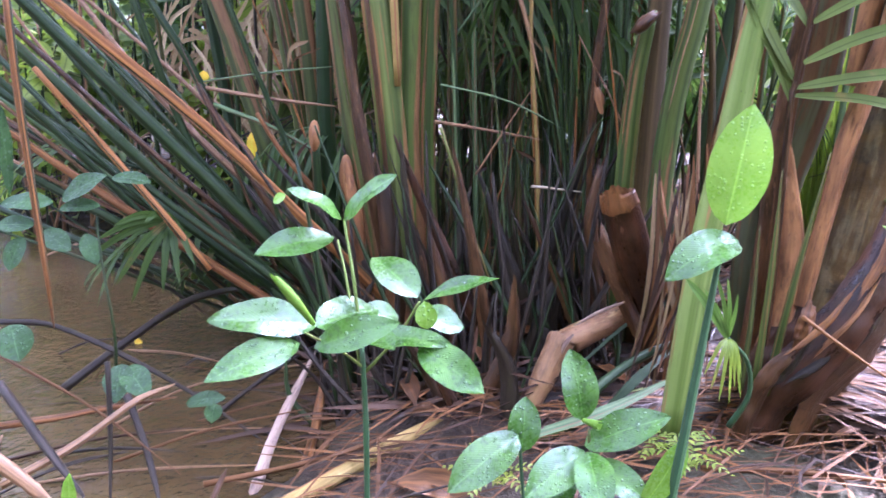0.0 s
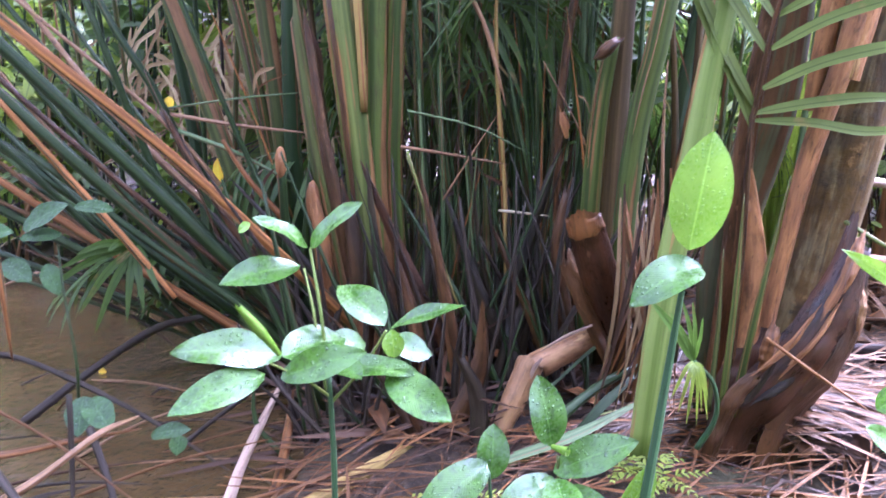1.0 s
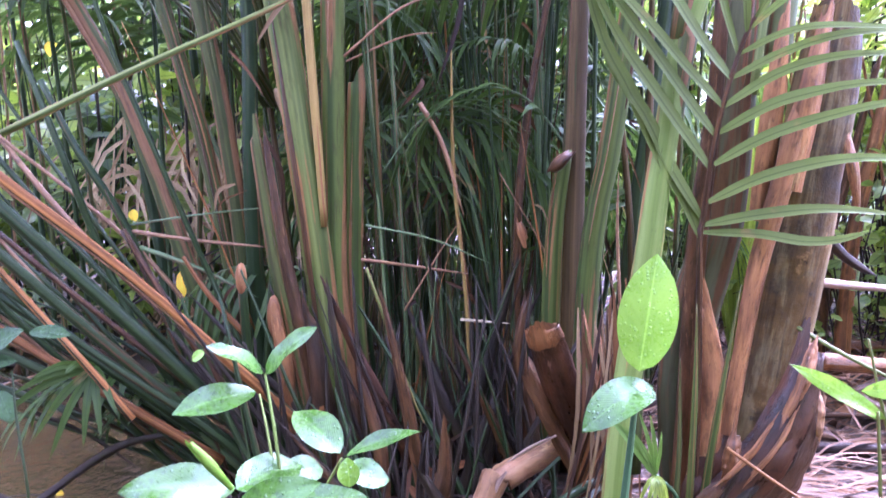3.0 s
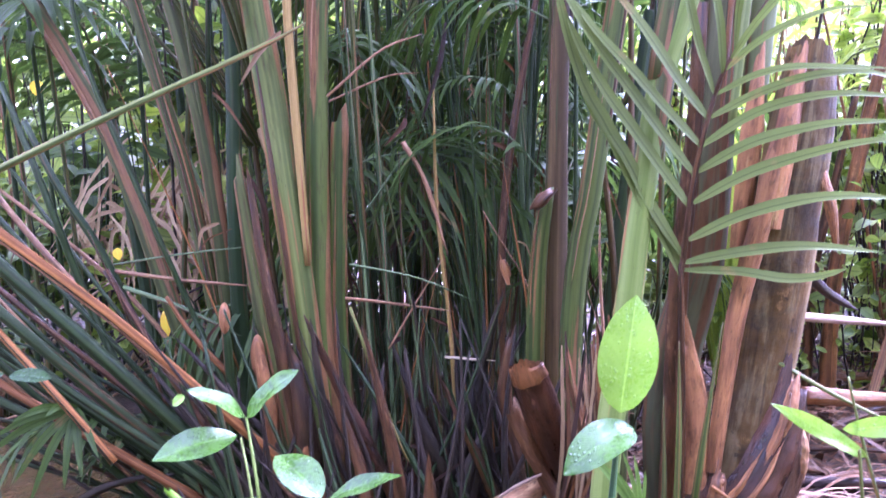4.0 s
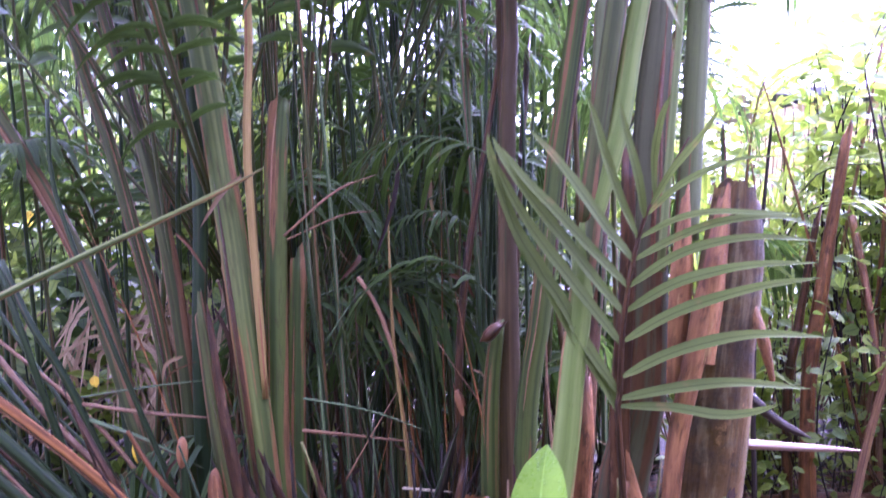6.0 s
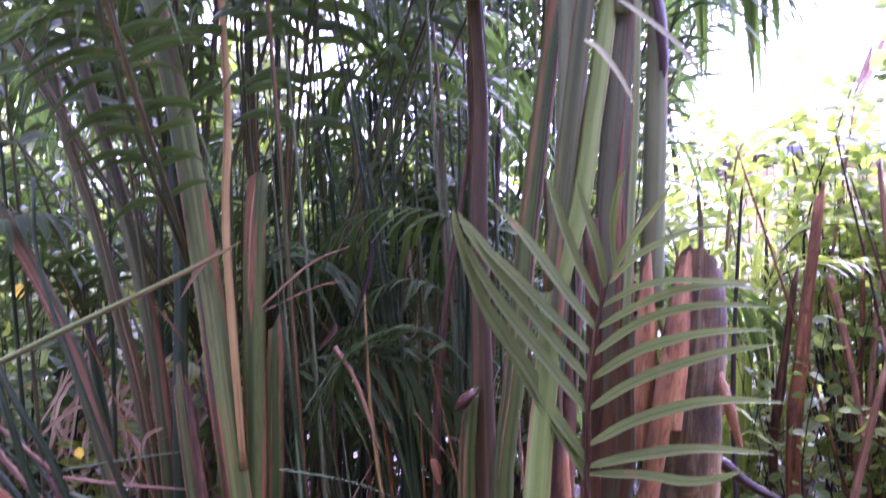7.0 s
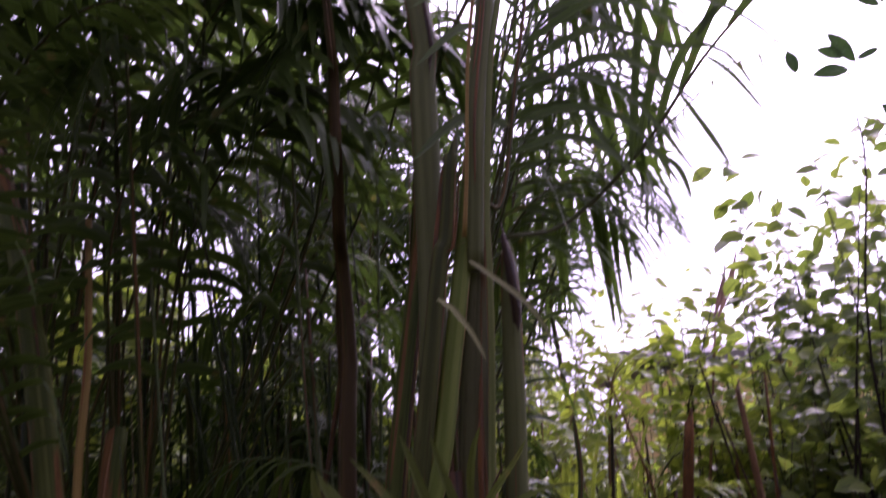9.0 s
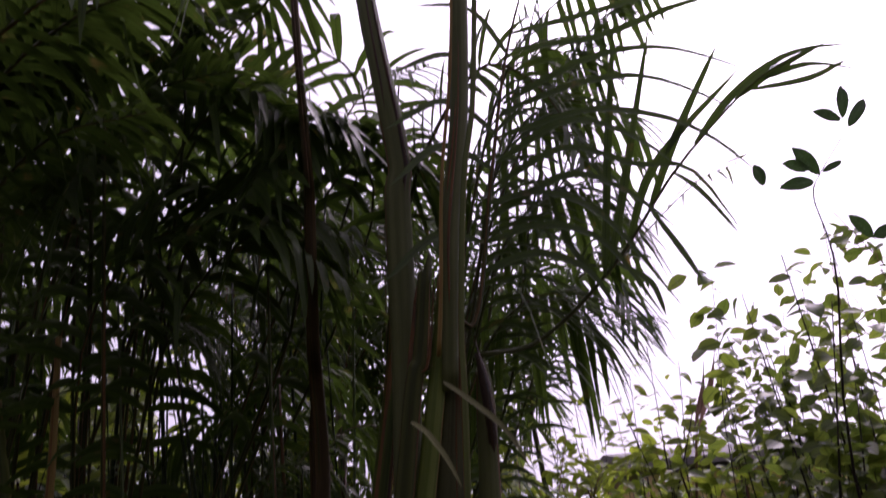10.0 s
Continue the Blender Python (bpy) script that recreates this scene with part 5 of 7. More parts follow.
twig([(-0.523, 1.950, 0.074), (-0.489, 2.200, 0.173), (-0.419, 2.550, 0.270)], 0.034, PALE_BARK, "bleached fibrous stalk sloping into the water", 622, "fallen_stalk", "stalk", 14)
twig([(-0.403, 2.050, 0.079), (-0.389, 2.300, 0.136), (-0.392, 2.550, 0.230)], 0.032, SHEATH, "dark red rotting stalk sloping into the water", 623, "fallen_stalk", "stalk", 14)
twig([(0.265, 2.103, 0.200), (0.508, 2.289, 0.200), (0.768, 2.492, 0.200)], 0.042, PALEG, "fallen green palm stalk with a torn end", 624, "fallen_stalk", "stalk", 14)
twig([(0.401, 2.100, 0.334), (0.544, 2.200, 0.390), (0.707, 2.300, 0.418)], 0.030, DARK, "dark green stalk lying by the palm", 625, "fallen_stalk", "stalk", 14)
twig([(0.685, 1.958, 0.190), (0.921, 1.944, 0.190), (1.216, 1.883, 0.190)], 0.020, STRAW, "bundle of pale dry fibre on the litter", 626)
twig([(0.921, 2.000, 0.608), (1.024, 1.950, 0.536), (1.154, 1.900, 0.451)], 0.009, STRAW, "pale dry stick leaning on the litter", 627)
twig([(-1.254, 2.500, 0.151), (-1.092, 2.700, 0.247), (-0.915, 2.800, 0.346), (-0.771, 2.800, 0.389), (-0.619, 2.750, 0.417)], 0.030, BRANCH, "dark wet branch lying in the water", 628, "branch", "branch", 18)
twig([(-1.202, 2.900, 0.462), (-1.008, 2.850, 0.392), (-0.830, 2.800, 0.281)], 0.014, BRANCH, "thin dark stick in the water", 629)
twig([(-1.479, 2.600, 0.351), (-1.311, 2.600, 0.340), (-1.071, 2.500, 0.293), (-0.811, 2.400, 0.201), (-0.521, 2.250, 0.087)], 0.020, BRANCH, "dark bent branch over the water", 630, "branch", "branch", 18)
twig([(-0.950, 2.100, 0.028), (-0.830, 2.300, 0.058), (-0.585, 2.600, 0.165), (-0.410, 2.750, 0.225)], 0.018, BRANCH, "dark stick lying in the water", 631)
twig([(-1.121, 1.800, 0.396), (-0.978, 1.900, 0.372), (-0.875, 2.000, 0.351), (-0.743, 2.100, 0.328)], 0.018, SHEATH, "reddish-brown dead frond rib over the water", 632, "branch", "branch", 14)
twig([(-1.030, 1.700, 0.304), (-0.896, 1.800, 0.350), (-0.773, 1.900, 0.419), (-0.704, 2.000, 0.417)], 0.020, TWIG, "brown broken branch over the water", 633, "branch", "branch", 14)
twig([(-1.152, 2.000, 0.498), (-0.888, 1.900, 0.404), (-0.643, 1.800, 0.272)], 0.008, STRAW, "thin dry stick over the water", 634)
twig([(-0.813, 1.950, 0.410), (-0.739, 1.850, 0.305), (-0.681, 1.750, 0.210)], 0.020, BRANCH, "dark wet stick standing in the water", 635)
twig([(-0.853, 1.950, 0.505), (-0.846, 1.900, 0.340), (-0.827, 1.800, 0.176)], 0.014, BRANCH, "dark wet stick standing in the water", 636)
twig([(-1.107, 1.900, 0.466), (-0.938, 1.750, 0.379), (-0.788, 1.600, 0.340)], 0.024, BRANCH, "dark wet stick sloping into the water", 637)
twig([(-0.931, 1.500, 0.512), (-0.861, 1.500, 0.447), (-0.800, 1.500, 0.380)], 0.034, TWIG, "brown dead frond rib over the water", 638)
twig([(-0.517, 1.600, 0.312), (-0.501, 1.700, 0.349)], 0.016, STRAW, "dry pointed stub standing in the water", 639)
twig([(1.383, 2.450, 1.094), (1.495, 2.500, 1.000), (1.621, 2.550, 0.929)], 0.035, BRANCH, "wet dark broken stalk shining on top", 640)
twig([(1.418, 2.600, 0.907), (1.621, 2.650, 0.873), (1.871, 2.700, 0.834)], 0.030, PALE_BARK, "pale fallen stalk on the litter", 641)
twig([(1.171, 2.200, 0.881), (1.300, 2.100, 0.802), (1.447, 2.000, 0.729)], 0.012, PALEG, "green vine stem arching over the litter", 642)
twig([(1.537, 2.700, 0.598), (1.803, 2.800, 0.541), (2.063, 2.800, 0.517)], 0.06, SHEATH, "rotting brown stalk on the litter", 643, "fallen_stalk", "stalk")
twig([(2.549, 3.900, 1.639), (2.497, 3.700, 1.292), (2.440, 3.500, 0.834)], 0.040, ORANGE, "orange-brown dead stalk leaning in the bushes", 644, "dead_stalk", "stalk")

for i in range(26):
    r = np.random.default_rng(6500 + i)
    x, y = r.uniform(-1.6, -0.5), r.uniform(1.7, 3.0)
    a = r.normal(-0.5, 0.6)
    L = r.uniform(0.25, 0.8)
    rise = r.uniform(0.0, 0.35) * L
    w = r.uniform(0.004, 0.011)
    p0 = np.array((x, y, 0.09))
    d = np.array((math.cos(a) * L, math.sin(a) * L * 0.6, rise))
    twig([p0, p0 + d * 0.5 + (0, 0, 0.02), p0 + d], w, (BRANCH, TWIG, BRANCH, STRAW)[i % 4], "thin dead stick lying in the muddy water", 6550 + i)
for i in range(22):
    r = np.random.default_rng(6600 + i)
    x, y = r.uniform(1.3, 3.6), r.uniform(2.3, 4.3)
    a = r.normal(0.2, 0.7)
    L = r.uniform(0.25, 0.9)
    z = float(ground_height(np.array(x), np.array(y))) + 0.03
    d = np.array((math.cos(a), math.sin(a) * 0.8, r.normal(0.08, 0.1))) * L / 2
    w = r.uniform(0.012, 0.05)
    at = np.array((x, y, z + abs(d[2])))
    twig([at - d, at + (0, 0, 0.015), at + d], w, (TWIG, SHEATH, MAROON, TAN)[i % 4], "broken brown stalk lying on the litter", 6650 + i, "fallen_stalk", "stalk")

# ---- litter of dry leaflets ----
g = Geo()
for i in range(3600):
    if i < 1000:
        x, y = rng.uniform(-0.35, 2.6), rng.uniform(1.3, 2.35)
    elif i < 2200:
        x, y = rng.uniform(0.9, 3.8), rng.uniform(1.8, 4.6)
    else:
        x, y = rng.uniform(-2.5, 4.5), rng.uniform(3.0, 7.5)
    if x < -0.35 and y < 4.6:
        continue
    a = rng.normal(0.35, 0.55)
    L = rng.uniform(0.08, 0.55)
    z = float(ground_height(np.array(x), np.array(y))) + rng.uniform(0.01, 0.07)
    d = np.array((math.cos(a), math.sin(a), rng.normal(0, 0.12)))
    p0 = np.array((x, y, z))
    ribbon(g, [p0 - d * L / 2, p0 + (rng.normal(0, 0.012), rng.normal(0, 0.012), rng.uniform(-0.005, 0.018)), p0 + d * L / 2], rng.uniform(0.003, 0.011), (rng.normal(0, 0.3), rng.normal(-0.2, 0.3), 1), n=5)
for i in range(90):
    x, y = rng.uniform(-0.3, 3.0), rng.uniform(1.4, 3.4)
    z = float(ground_height(np.array(x), np.array(y))) + rng.uniform(0.02, 0.05)
    if x < -0.2:
        continue
    a = rng.uniform(0, 6.28)
    L = rng.uniform(0.08, 0.3)
    p0 = np.array((x, y, z))
    blade(g, p0, p0 + np.array((math.cos(a), math.sin(a), rng.normal(0, 0.15))) * L, L * rng.uniform(0.15, 0.4), (rng.normal(0, 0.4), rng.normal(-0.3, 0.4), 1), rows=6, cols=4, fold=0.5, bend=0.1, wave=0.06, rng=rng)
tagged(part("leaf_litter", g, STRAW), "tangled reddish-brown fallen palm leaflets on the mud", "litter", kind="stuff")
# litter between the canes, its straw darkened to give the shade there
g = Geo()
for i in range(900):
    x, y = rng.uniform(-0.45, 1.3), rng.uniform(2.2, 4.4)
    z = float(ground_height(np.array(x), np.array(y)))
    a = rng.uniform(0, 6.28)
    L = rng.uniform(0.1, 0.45)
    tilt = abs(rng.normal(0, 0.5)) if y > 2.7 else abs(rng.normal(0, 0.15))
    d = unit((math.cos(a), math.sin(a) * 0.6, tilt))
    p0 = np.array((x, y, z + 0.01))
    ribbon(g, [p0, p0 + d * L * 0.5 + (0, 0, rng.uniform(0, 0.03)), p0 + d * L], rng.uniform(0.005, 0.02), (rng.normal(0, 0.4), -0.7, 0.7), n=6)
tagged(part("thicket_litter", g, STRAW_DARK), "rotting leaflets between the canes, darkened for the shade there", "litter", kind="stuff")
g = Geo()
for i in range(160):
    k = rng.random()
    s = np.array((1.101, 2.284, 0.240)) + (rng.normal(0, 0.12), rng.normal(0, 0.08), rng.uniform(0.0, 0.08))
    a = rng.uniform(-0.9, 0.7)
    L = rng.uniform(0.25, 0.55)
    d = np.array((math.cos(a), -abs(math.sin(a)) * 0.9, rng.normal(-0.03, 0.08)))
    ribbon(g, [s - d * L * 0.3, s + d * L * 0.2 + (0, 0, 0.03), s + d * L * 0.7], rng.uniform(0.006, 0.016), (0, -0.4, 1), n=7)
tagged(part("dry_frond_litter", g, STRAW), "heap of dry orange palm leaflets at the trunk", "litter", kind="stuff")

# ---- broad-leaved plants in front ----
FACE = (0.05, -0.62, 0.78)


def leafy(parent, base, tip, width, material=None, face=FACE, seed=0, bend=0.06, fold=0.2, shape=0.62, stem=None, wave=0.02):
    g = Geo()
    blade(g, base, tip, width, face, rows=17, cols=7, fold=fold, bend=bend, wave=wave, shape=shape, rng=np.random.default_rng(seed), oval=True)
    ob = part("leaf", g, material or LEAF, parent)
    if stem is not None:
        g = Geo()
        sweep(g, [stem, base], [0.006, 0.005], ROUND, n=4, wob=0)
        part("leaf_stalk", g, PALEG, ob)
    return ob


def px_w(w, depth):
    return w * depth / 1474


plant = thing("broadleaf_plant", (-0.178, 1.680, 0.165), "leafy plant with wet glossy oval leaves beside the water", "plant", "broad-leaved plants")
stalk(plant, [(-0.178, 1.680, 0.165), (-0.177, 1.720, 0.440), (-0.183, 1.740, 0.643)], [0.013, 0.014, 0.011], STEM, ROUND, seed=701, name="stem")
stalk(plant, [(-0.182, 1.740, 0.601), (-0.201, 1.800, 0.757), (-0.230, 1.880, 0.895)], [0.009, 0.008, 0.006], FRESH, ROUND, seed=702, name="stem")
stalk(plant, [(-0.190, 1.740, 0.601), (-0.221, 1.820, 0.763), (-0.249, 1.900, 0.841)], [0.007, 0.006, 0.005], FRESH, ROUND, seed=703, name="stem")
stalk(plant, [(-0.179, 1.740, 0.573), (-0.105, 1.720, 0.665), (-0.051, 1.700, 0.760)], [0.008, 0.007, 0.006], FRESH, ROUND, seed=704, name="stem")
stalk(plant, [(-0.182, 1.740, 0.587), (-0.224, 1.660, 0.665), (-0.284, 1.600, 0.729)], [0.008, 0.006, 0.005], FRESH, ROUND, seed=705, name="stem")
for sd, (a, b, w, d, f) in enumerate((
    ((-0.232, 1.900, 0.890), (-0.104, 1.860, 1.008), 50, 1.9, (-0.35, -0.5, 0.75)),
    ((-0.235, 1.900, 0.890), (-0.351, 1.840, 0.978), 48, 1.9, (0.2, -0.35, 0.9)),
    ((-0.257, 1.900, 0.848), (-0.428, 1.800, 0.834), 62, 1.85, FACE),
    ((-0.270, 1.660, 0.724), (-0.470, 1.550, 0.777), 84, 1.6, FACE),
    ((-0.297, 1.600, 0.708), (-0.463, 1.470, 0.681), 72, 1.5, (0.1, -0.7, 0.7)),
    ((-0.277, 1.700, 0.701), (-0.152, 1.820, 0.697), 90, 1.75, (0, -0.5, 0.85)),
    ((-0.271, 1.620, 0.688), (-0.089, 1.620, 0.744), 66, 1.62, (-0.1, -0.75, 0.65)),
    ((-0.058, 1.740, 0.754), (-0.164, 1.840, 0.818), 76, 1.8, (0.3, -0.6, 0.7)),
    ((-0.045, 1.720, 0.756), (0.122, 1.680, 0.820), 42, 1.7, (-0.1, -0.35, 0.9)),
    ((-0.053, 1.740, 0.711), (0.049, 1.780, 0.668), 60, 1.75, FACE),
    ((-0.177, 1.680, 0.682), (0.019, 1.600, 0.701), 60, 1.62, (0.1, -0.45, 0.88)),
    ((-0.050, 1.620, 0.693), (0.082, 1.520, 0.631), 78, 1.56, (-0.15, -0.65, 0.7)),
    ((-0.188, 1.800, 0.688), (-0.106, 1.860, 0.664), 60, 1.8, FACE),
    ((-0.160, 1.700, 0.687), (-0.099, 1.600, 0.691), 50, 1.65, FACE),
)):
    leafy(plant, a, b, px_w(w, d), face=f, seed=710 + sd)
leafy(plant, (-0.033, 1.660, 0.713), (-0.039, 1.680, 0.770), px_w(42, 1.66), LIME, (0, -0.95, 0.3), 730)
g = Geo()
sweep(g, [(-0.269, 1.620, 0.744), (-0.304, 1.600, 0.810), (-0.338, 1.570, 0.871)], [0.010, 0.024, 0.012], shell(300, 0.1), n=10, torn=0.01, seed=731)
part("leaf", g, LIME, plant, "young leaf still rolled up")
leafy(plant, (-0.355, 1.840, 0.965), (-0.383, 1.840, 0.946), px_w(22, 1.84), LIME, FACE, 732)

plant2 = thing("broadleaf_plant", (0.191, 1.550, 0.261), "low plant with wet glossy oval leaves on the litter", "plant", "broad-leaved plants")
stalk(plant2, [(0.185, 1.550, 0.261), (0.174, 1.600, 0.369), (0.168, 1.620, 0.455)], [0.010, 0.009, 0.007], STEM, ROUND, seed=741, name="stem")
stalk(plant2, [(0.314, 1.550, 0.261), (0.322, 1.600, 0.383), (0.318, 1.630, 0.491)], [0.012, 0.010, 0.008], PALEG, ROUND, seed=742, name="stem")
for sd, (a, b, w, d, f) in enumerate((
    ((0.306, 1.640, 0.506), (0.279, 1.700, 0.650), 78, 1.66, (0.25, -0.8, 0.55)),
    ((0.164, 1.620, 0.482), (0.009, 1.500, 0.416), 86, 1.56, FACE),
    ((0.171, 1.620, 0.441), (0.183, 1.680, 0.544), 66, 1.65, (0.1, -0.9, 0.4)),
    ((0.309, 1.620, 0.441), (0.168, 1.500, 0.404), 84, 1.55, FACE),
    ((0.309, 1.620, 0.455), (0.486, 1.600, 0.537), 80, 1.6, (-0.1, -0.6, 0.8)),
    ((0.312, 1.600, 0.453), (0.322, 1.450, 0.394), 82, 1.52, (-0.1, -0.7, 0.7)),
    ((0.324, 1.620, 0.413), (0.442, 1.550, 0.360), 70, 1.58, FACE),
    ((0.295, 1.620, 0.370), (0.193, 1.580, 0.318), 60, 1.58, FACE),
)):
    leafy(plant2, a, b, px_w(w, d), face=f, seed=750 + sd)
g = Geo()
sweep(g, [(0.308, 1.630, 0.515), (0.339, 1.600, 0.521)], [0.010, 0.022], shell(330, 0.1), n=6, seed=760)
part("leaf", g, LIME, plant2, "young leaf still rolled up")

plant3 = thing("broadleaf_plant", (0.458, 1.500, 0.298), "tall plant with one large backlit lime-green leaf", "plant", "broad-leaved plants")
stalk(plant3, [(0.458, 1.500, 0.298), (0.488, 1.520, 0.500), (0.525, 1.560, 0.734), (0.552, 1.580, 0.951)], [0.022, 0.022, 0.016, 0.010], STEM, ROUND, seed=761, name="stem")
leafy(plant3, (0.56, 1.6, 0.961), (0.602, 1.63, 1.195), 0.117, LIME, (-0.3, -0.93, 0.1), 762, bend=0.05, fold=0.3, wave=0.012)
leafy(plant3, (0.583, 1.580, 0.932), (0.420, 1.500, 0.878), px_w(84, 1.55), LEAF, (-0.1, -0.6, 0.8), 763, bend=0.16)
leafy(plant3, (0.411, 1.500, 0.380), (0.507, 1.550, 0.515), px_w(60, 1.5), LIME, (0.1, -0.9, 0.3), 764)

plant4 = thing("broadleaf_plant", (1.152, 1.700, 0.610), "plant with long light-green leaves on the litter", "plant", "broad-leaved plants")
stalk(plant4, [(1.152, 1.700, 0.610), (1.119, 1.680, 0.819)], [0.010, 0.008], PALEG, ROUND, seed=771, name="stem")
stalk(plant4, [(1.244, 1.750, 0.577), (1.144, 1.700, 0.809), (1.098, 1.700, 0.979)], [0.010, 0.009, 0.006], PALEG, ROUND, seed=772, name="stem")
leafy(plant4, (1.145, 1.700, 0.793), (0.902, 1.660, 0.943), px_w(34, 1.7), LIME, (0.1, -0.95, 0.3), 773)
leafy(plant4, (1.090, 1.700, 0.861), (1.258, 1.660, 0.880), px_w(40, 1.7), LIME, (0, -0.95, 0.3), 774)
leafy(plant4, (0.995, 1.600, 0.600), (1.063, 1.600, 0.651), px_w(50, 1.7), LEAF, FACE, 775)
leafy(plant4, (0.975, 1.600, 0.561), (1.073, 1.600, 0.476), px_w(50, 1.7), LEAF, FACE, 776)

# fan seedling at the foot of the palm
seedling = thing("palm_seedling", (0.780, 2.000, 0.284), "young fan palm seedling with narrow bright leaflets", "palm")
stalk(seedling, [(0.764, 2.000, 0.293), (0.799, 1.980, 0.395), (0.773, 1.950, 0.505), (0.706, 1.920, 0.583)], [0.018, 0.012, 0.009], STEM, ROUND, seed=781, name="stem")
hub = np.array((0.707, 1.920, 0.580))
for tip, w in (((0.580, 1.900, 0.750), 0.036), ((0.655, 1.900, 0.757), 0.016), ((0.683, 1.900, 0.747), 0.016), ((0.712, 1.900, 0.706), 0.014), ((0.628, 1.900, 0.721), 0.02)):
    g = Geo()
    ribbon(g, [hub, (hub + np.array(tip)) / 2 + (0, -0.01, 0.01), tip], w * 0.75, (0, -0.9, 0.3), n=8)
    part("leaflet", g, LEAF_FAN, seedling)
for tip, w in (((0.663, 1.880, 0.461), 0.014), ((0.686, 1.880, 0.427), 0.014), ((0.712, 1.880, 0.422), 0.012), ((0.739, 1.880, 0.438), 0.012), ((0.642, 1.880, 0.499), 0.014), ((0.722, 1.880, 0.461), 0.012), ((0.736, 1.880, 0.492), 0.01)):
    g = Geo()
    ribbon(g, [hub, hub * 0.55 + np.array(tip) * 0.45 + (0, -0.01, 0.03), tip], w * 0.8, (0, -0.9, 0.3), n=8)
    part("leaflet", g, BUSH_PALE, seedling)

# saplings over the water
sapling = thing("sapling", (-1.077, 2.420, 0.050), "sapling with dull spotted leaves standing in the water", "plant", "saplings over the water")
stalk(sapling, [(-1.077, 2.420, 0.050), (-0.934, 2.200, 0.425), (-0.964, 2.250, 0.680), (-0.985, 2.300, 0.799)], [0.012, 0.011, 0.008, 0.005], DARK, ROUND, seed=791, name="stem")
for sd, (a, b, w, m) in enumerate((((-1.076, 2.300, 0.840), (-0.939, 2.300, 0.913), 46, LEAF_DULL), ((-0.928, 2.300, 0.905), (-0.818, 2.300, 0.894), 30, LEAF_DULL), ((-1.101, 2.300, 0.832), (-1.253, 2.300, 0.829), 40, LEAF_DULL), ((-1.087, 2.300, 0.816), (-0.966, 2.300, 0.824), 30, LEAF_DULL), ((-1.166, 2.300, 0.766), (-1.279, 2.300, 0.766), 36, LEAF_DULL), ((-1.144, 2.300, 0.749), (-1.048, 2.250, 0.705), 44, LEAF_DULL), ((-1.024, 2.300, 0.741), (-0.978, 2.250, 0.664), 36, LEAF_DULL), ((-0.866, 2.100, 0.419), (-0.780, 2.000, 0.376), 50, LEAF_DULL), ((-0.881, 2.100, 0.428), (-0.867, 2.000, 0.360), 50, LEAF_DULL), ((-1.110, 2.000, 0.585), (-1.076, 1.950, 0.505), 62, LEAF_DULL), ((-1.203, 2.300, 0.732), (-1.232, 2.250, 0.647), 40, LEAF_DULL), ((-0.680, 2.000, 0.360), (-0.559, 1.950, 0.402), 30, LEAF_DULL), ((-0.605, 2.000, 0.360), (-0.602, 1.950, 0.329), 30, LEAF_DULL))):
    leafy(sapling, a, b, px_w(w, 2.3), m, (0.1, -0.6, 0.75), 792 + sd)
leafy(sapling, (-0.824, 1.600, 0.304), (-0.815, 1.600, 0.400), px_w(28, 1.6), LIME, (0.2, -0.9, 0.2), 820)
g = Geo()
ribbon(g, [(-0.904, 1.700, 1.191), (-0.898, 1.700, 1.099), (-0.902, 1.700, 0.998)], 0.035, (0.3, -0.9, 0.2))
tagged(part("hanging_leaf", g, LEAF_DULL), "dull grey-green leaf hanging over the water", "leaf")

# fern tufts on the mud
for i, at in enumerate(((0.639, 1.909, 0.220), (0.136, 1.831, 0.220), (0.587, 1.993, 0.220))):
    fern = thing("fern", at, "small bright green fern on the litter", "fern", "ferns on the mud")
    for k in range(6):
        a = k * 1.05 + i
        at_ = np.array(at)
        d = np.array((math.cos(a), math.sin(a), 0))
        frond(fern, [at_, at_ + d * 0.05 + (0, 0, 0.05), at_ + d * 0.13 + (0, 0, 0.05)], 0.003, 9, 0.03, 0.009, BUSH_PALE, PALEG, 830 + i * 9 + k, rows=4)

# fallen green strap leaves on the litter
for pts, w, m in (([(0.255, 2.050, 0.240), (0.452, 2.074, 0.300), (0.672, 2.201, 0.340)], 0.034, THIN), ([(0.453, 2.114, 0.270), (0.554, 2.157, 0.360), (0.695, 2.298, 0.400)], 0.03, DARK), ([(0.424, 2.342, 0.320), (0.586, 2.431, 0.420), (0.751, 2.463, 0.500)], 0.012, DARK)):
    g = Geo()
    ribbon(g, pts, w, (0, -0.5, 0.85), n=14, ends=(0.8, 0.2))
    tagged(part("fallen_leaf", g, m), "long green strap leaf fallen across the litter", "leaf", "fallen strap leaves")

# brown litter under the shrubs
g = Geo()
for i in range(1500):
    r = np.random.default_rng(7100 + i)
    x, y = r.uniform(1.15, 3.9), r.uniform(2.2, 4.4)
    z = float(ground_height(np.array(x), np.array(y))) + r.random() ** 2 * 0.2 + 0.01
    a, L = r.uniform(0, 6.28), r.uniform(0.15, 0.5)
    d = np.array((math.cos(a), math.sin(a), r.normal(0, 0.15))) * L
    p = np.array((x, y, z))
    ribbon(g, [p, p + d * 0.5 + (0, 0, r.uniform(0, 0.05)), p + d], r.uniform(0.005, 0.018), (r.normal(0, 0.4), -0.3, 1), n=5)
tagged(part("shrub_litter", g, LITTER), "brown fallen leaves and broken stalks under the shrubs", "litter", kind="stuff")
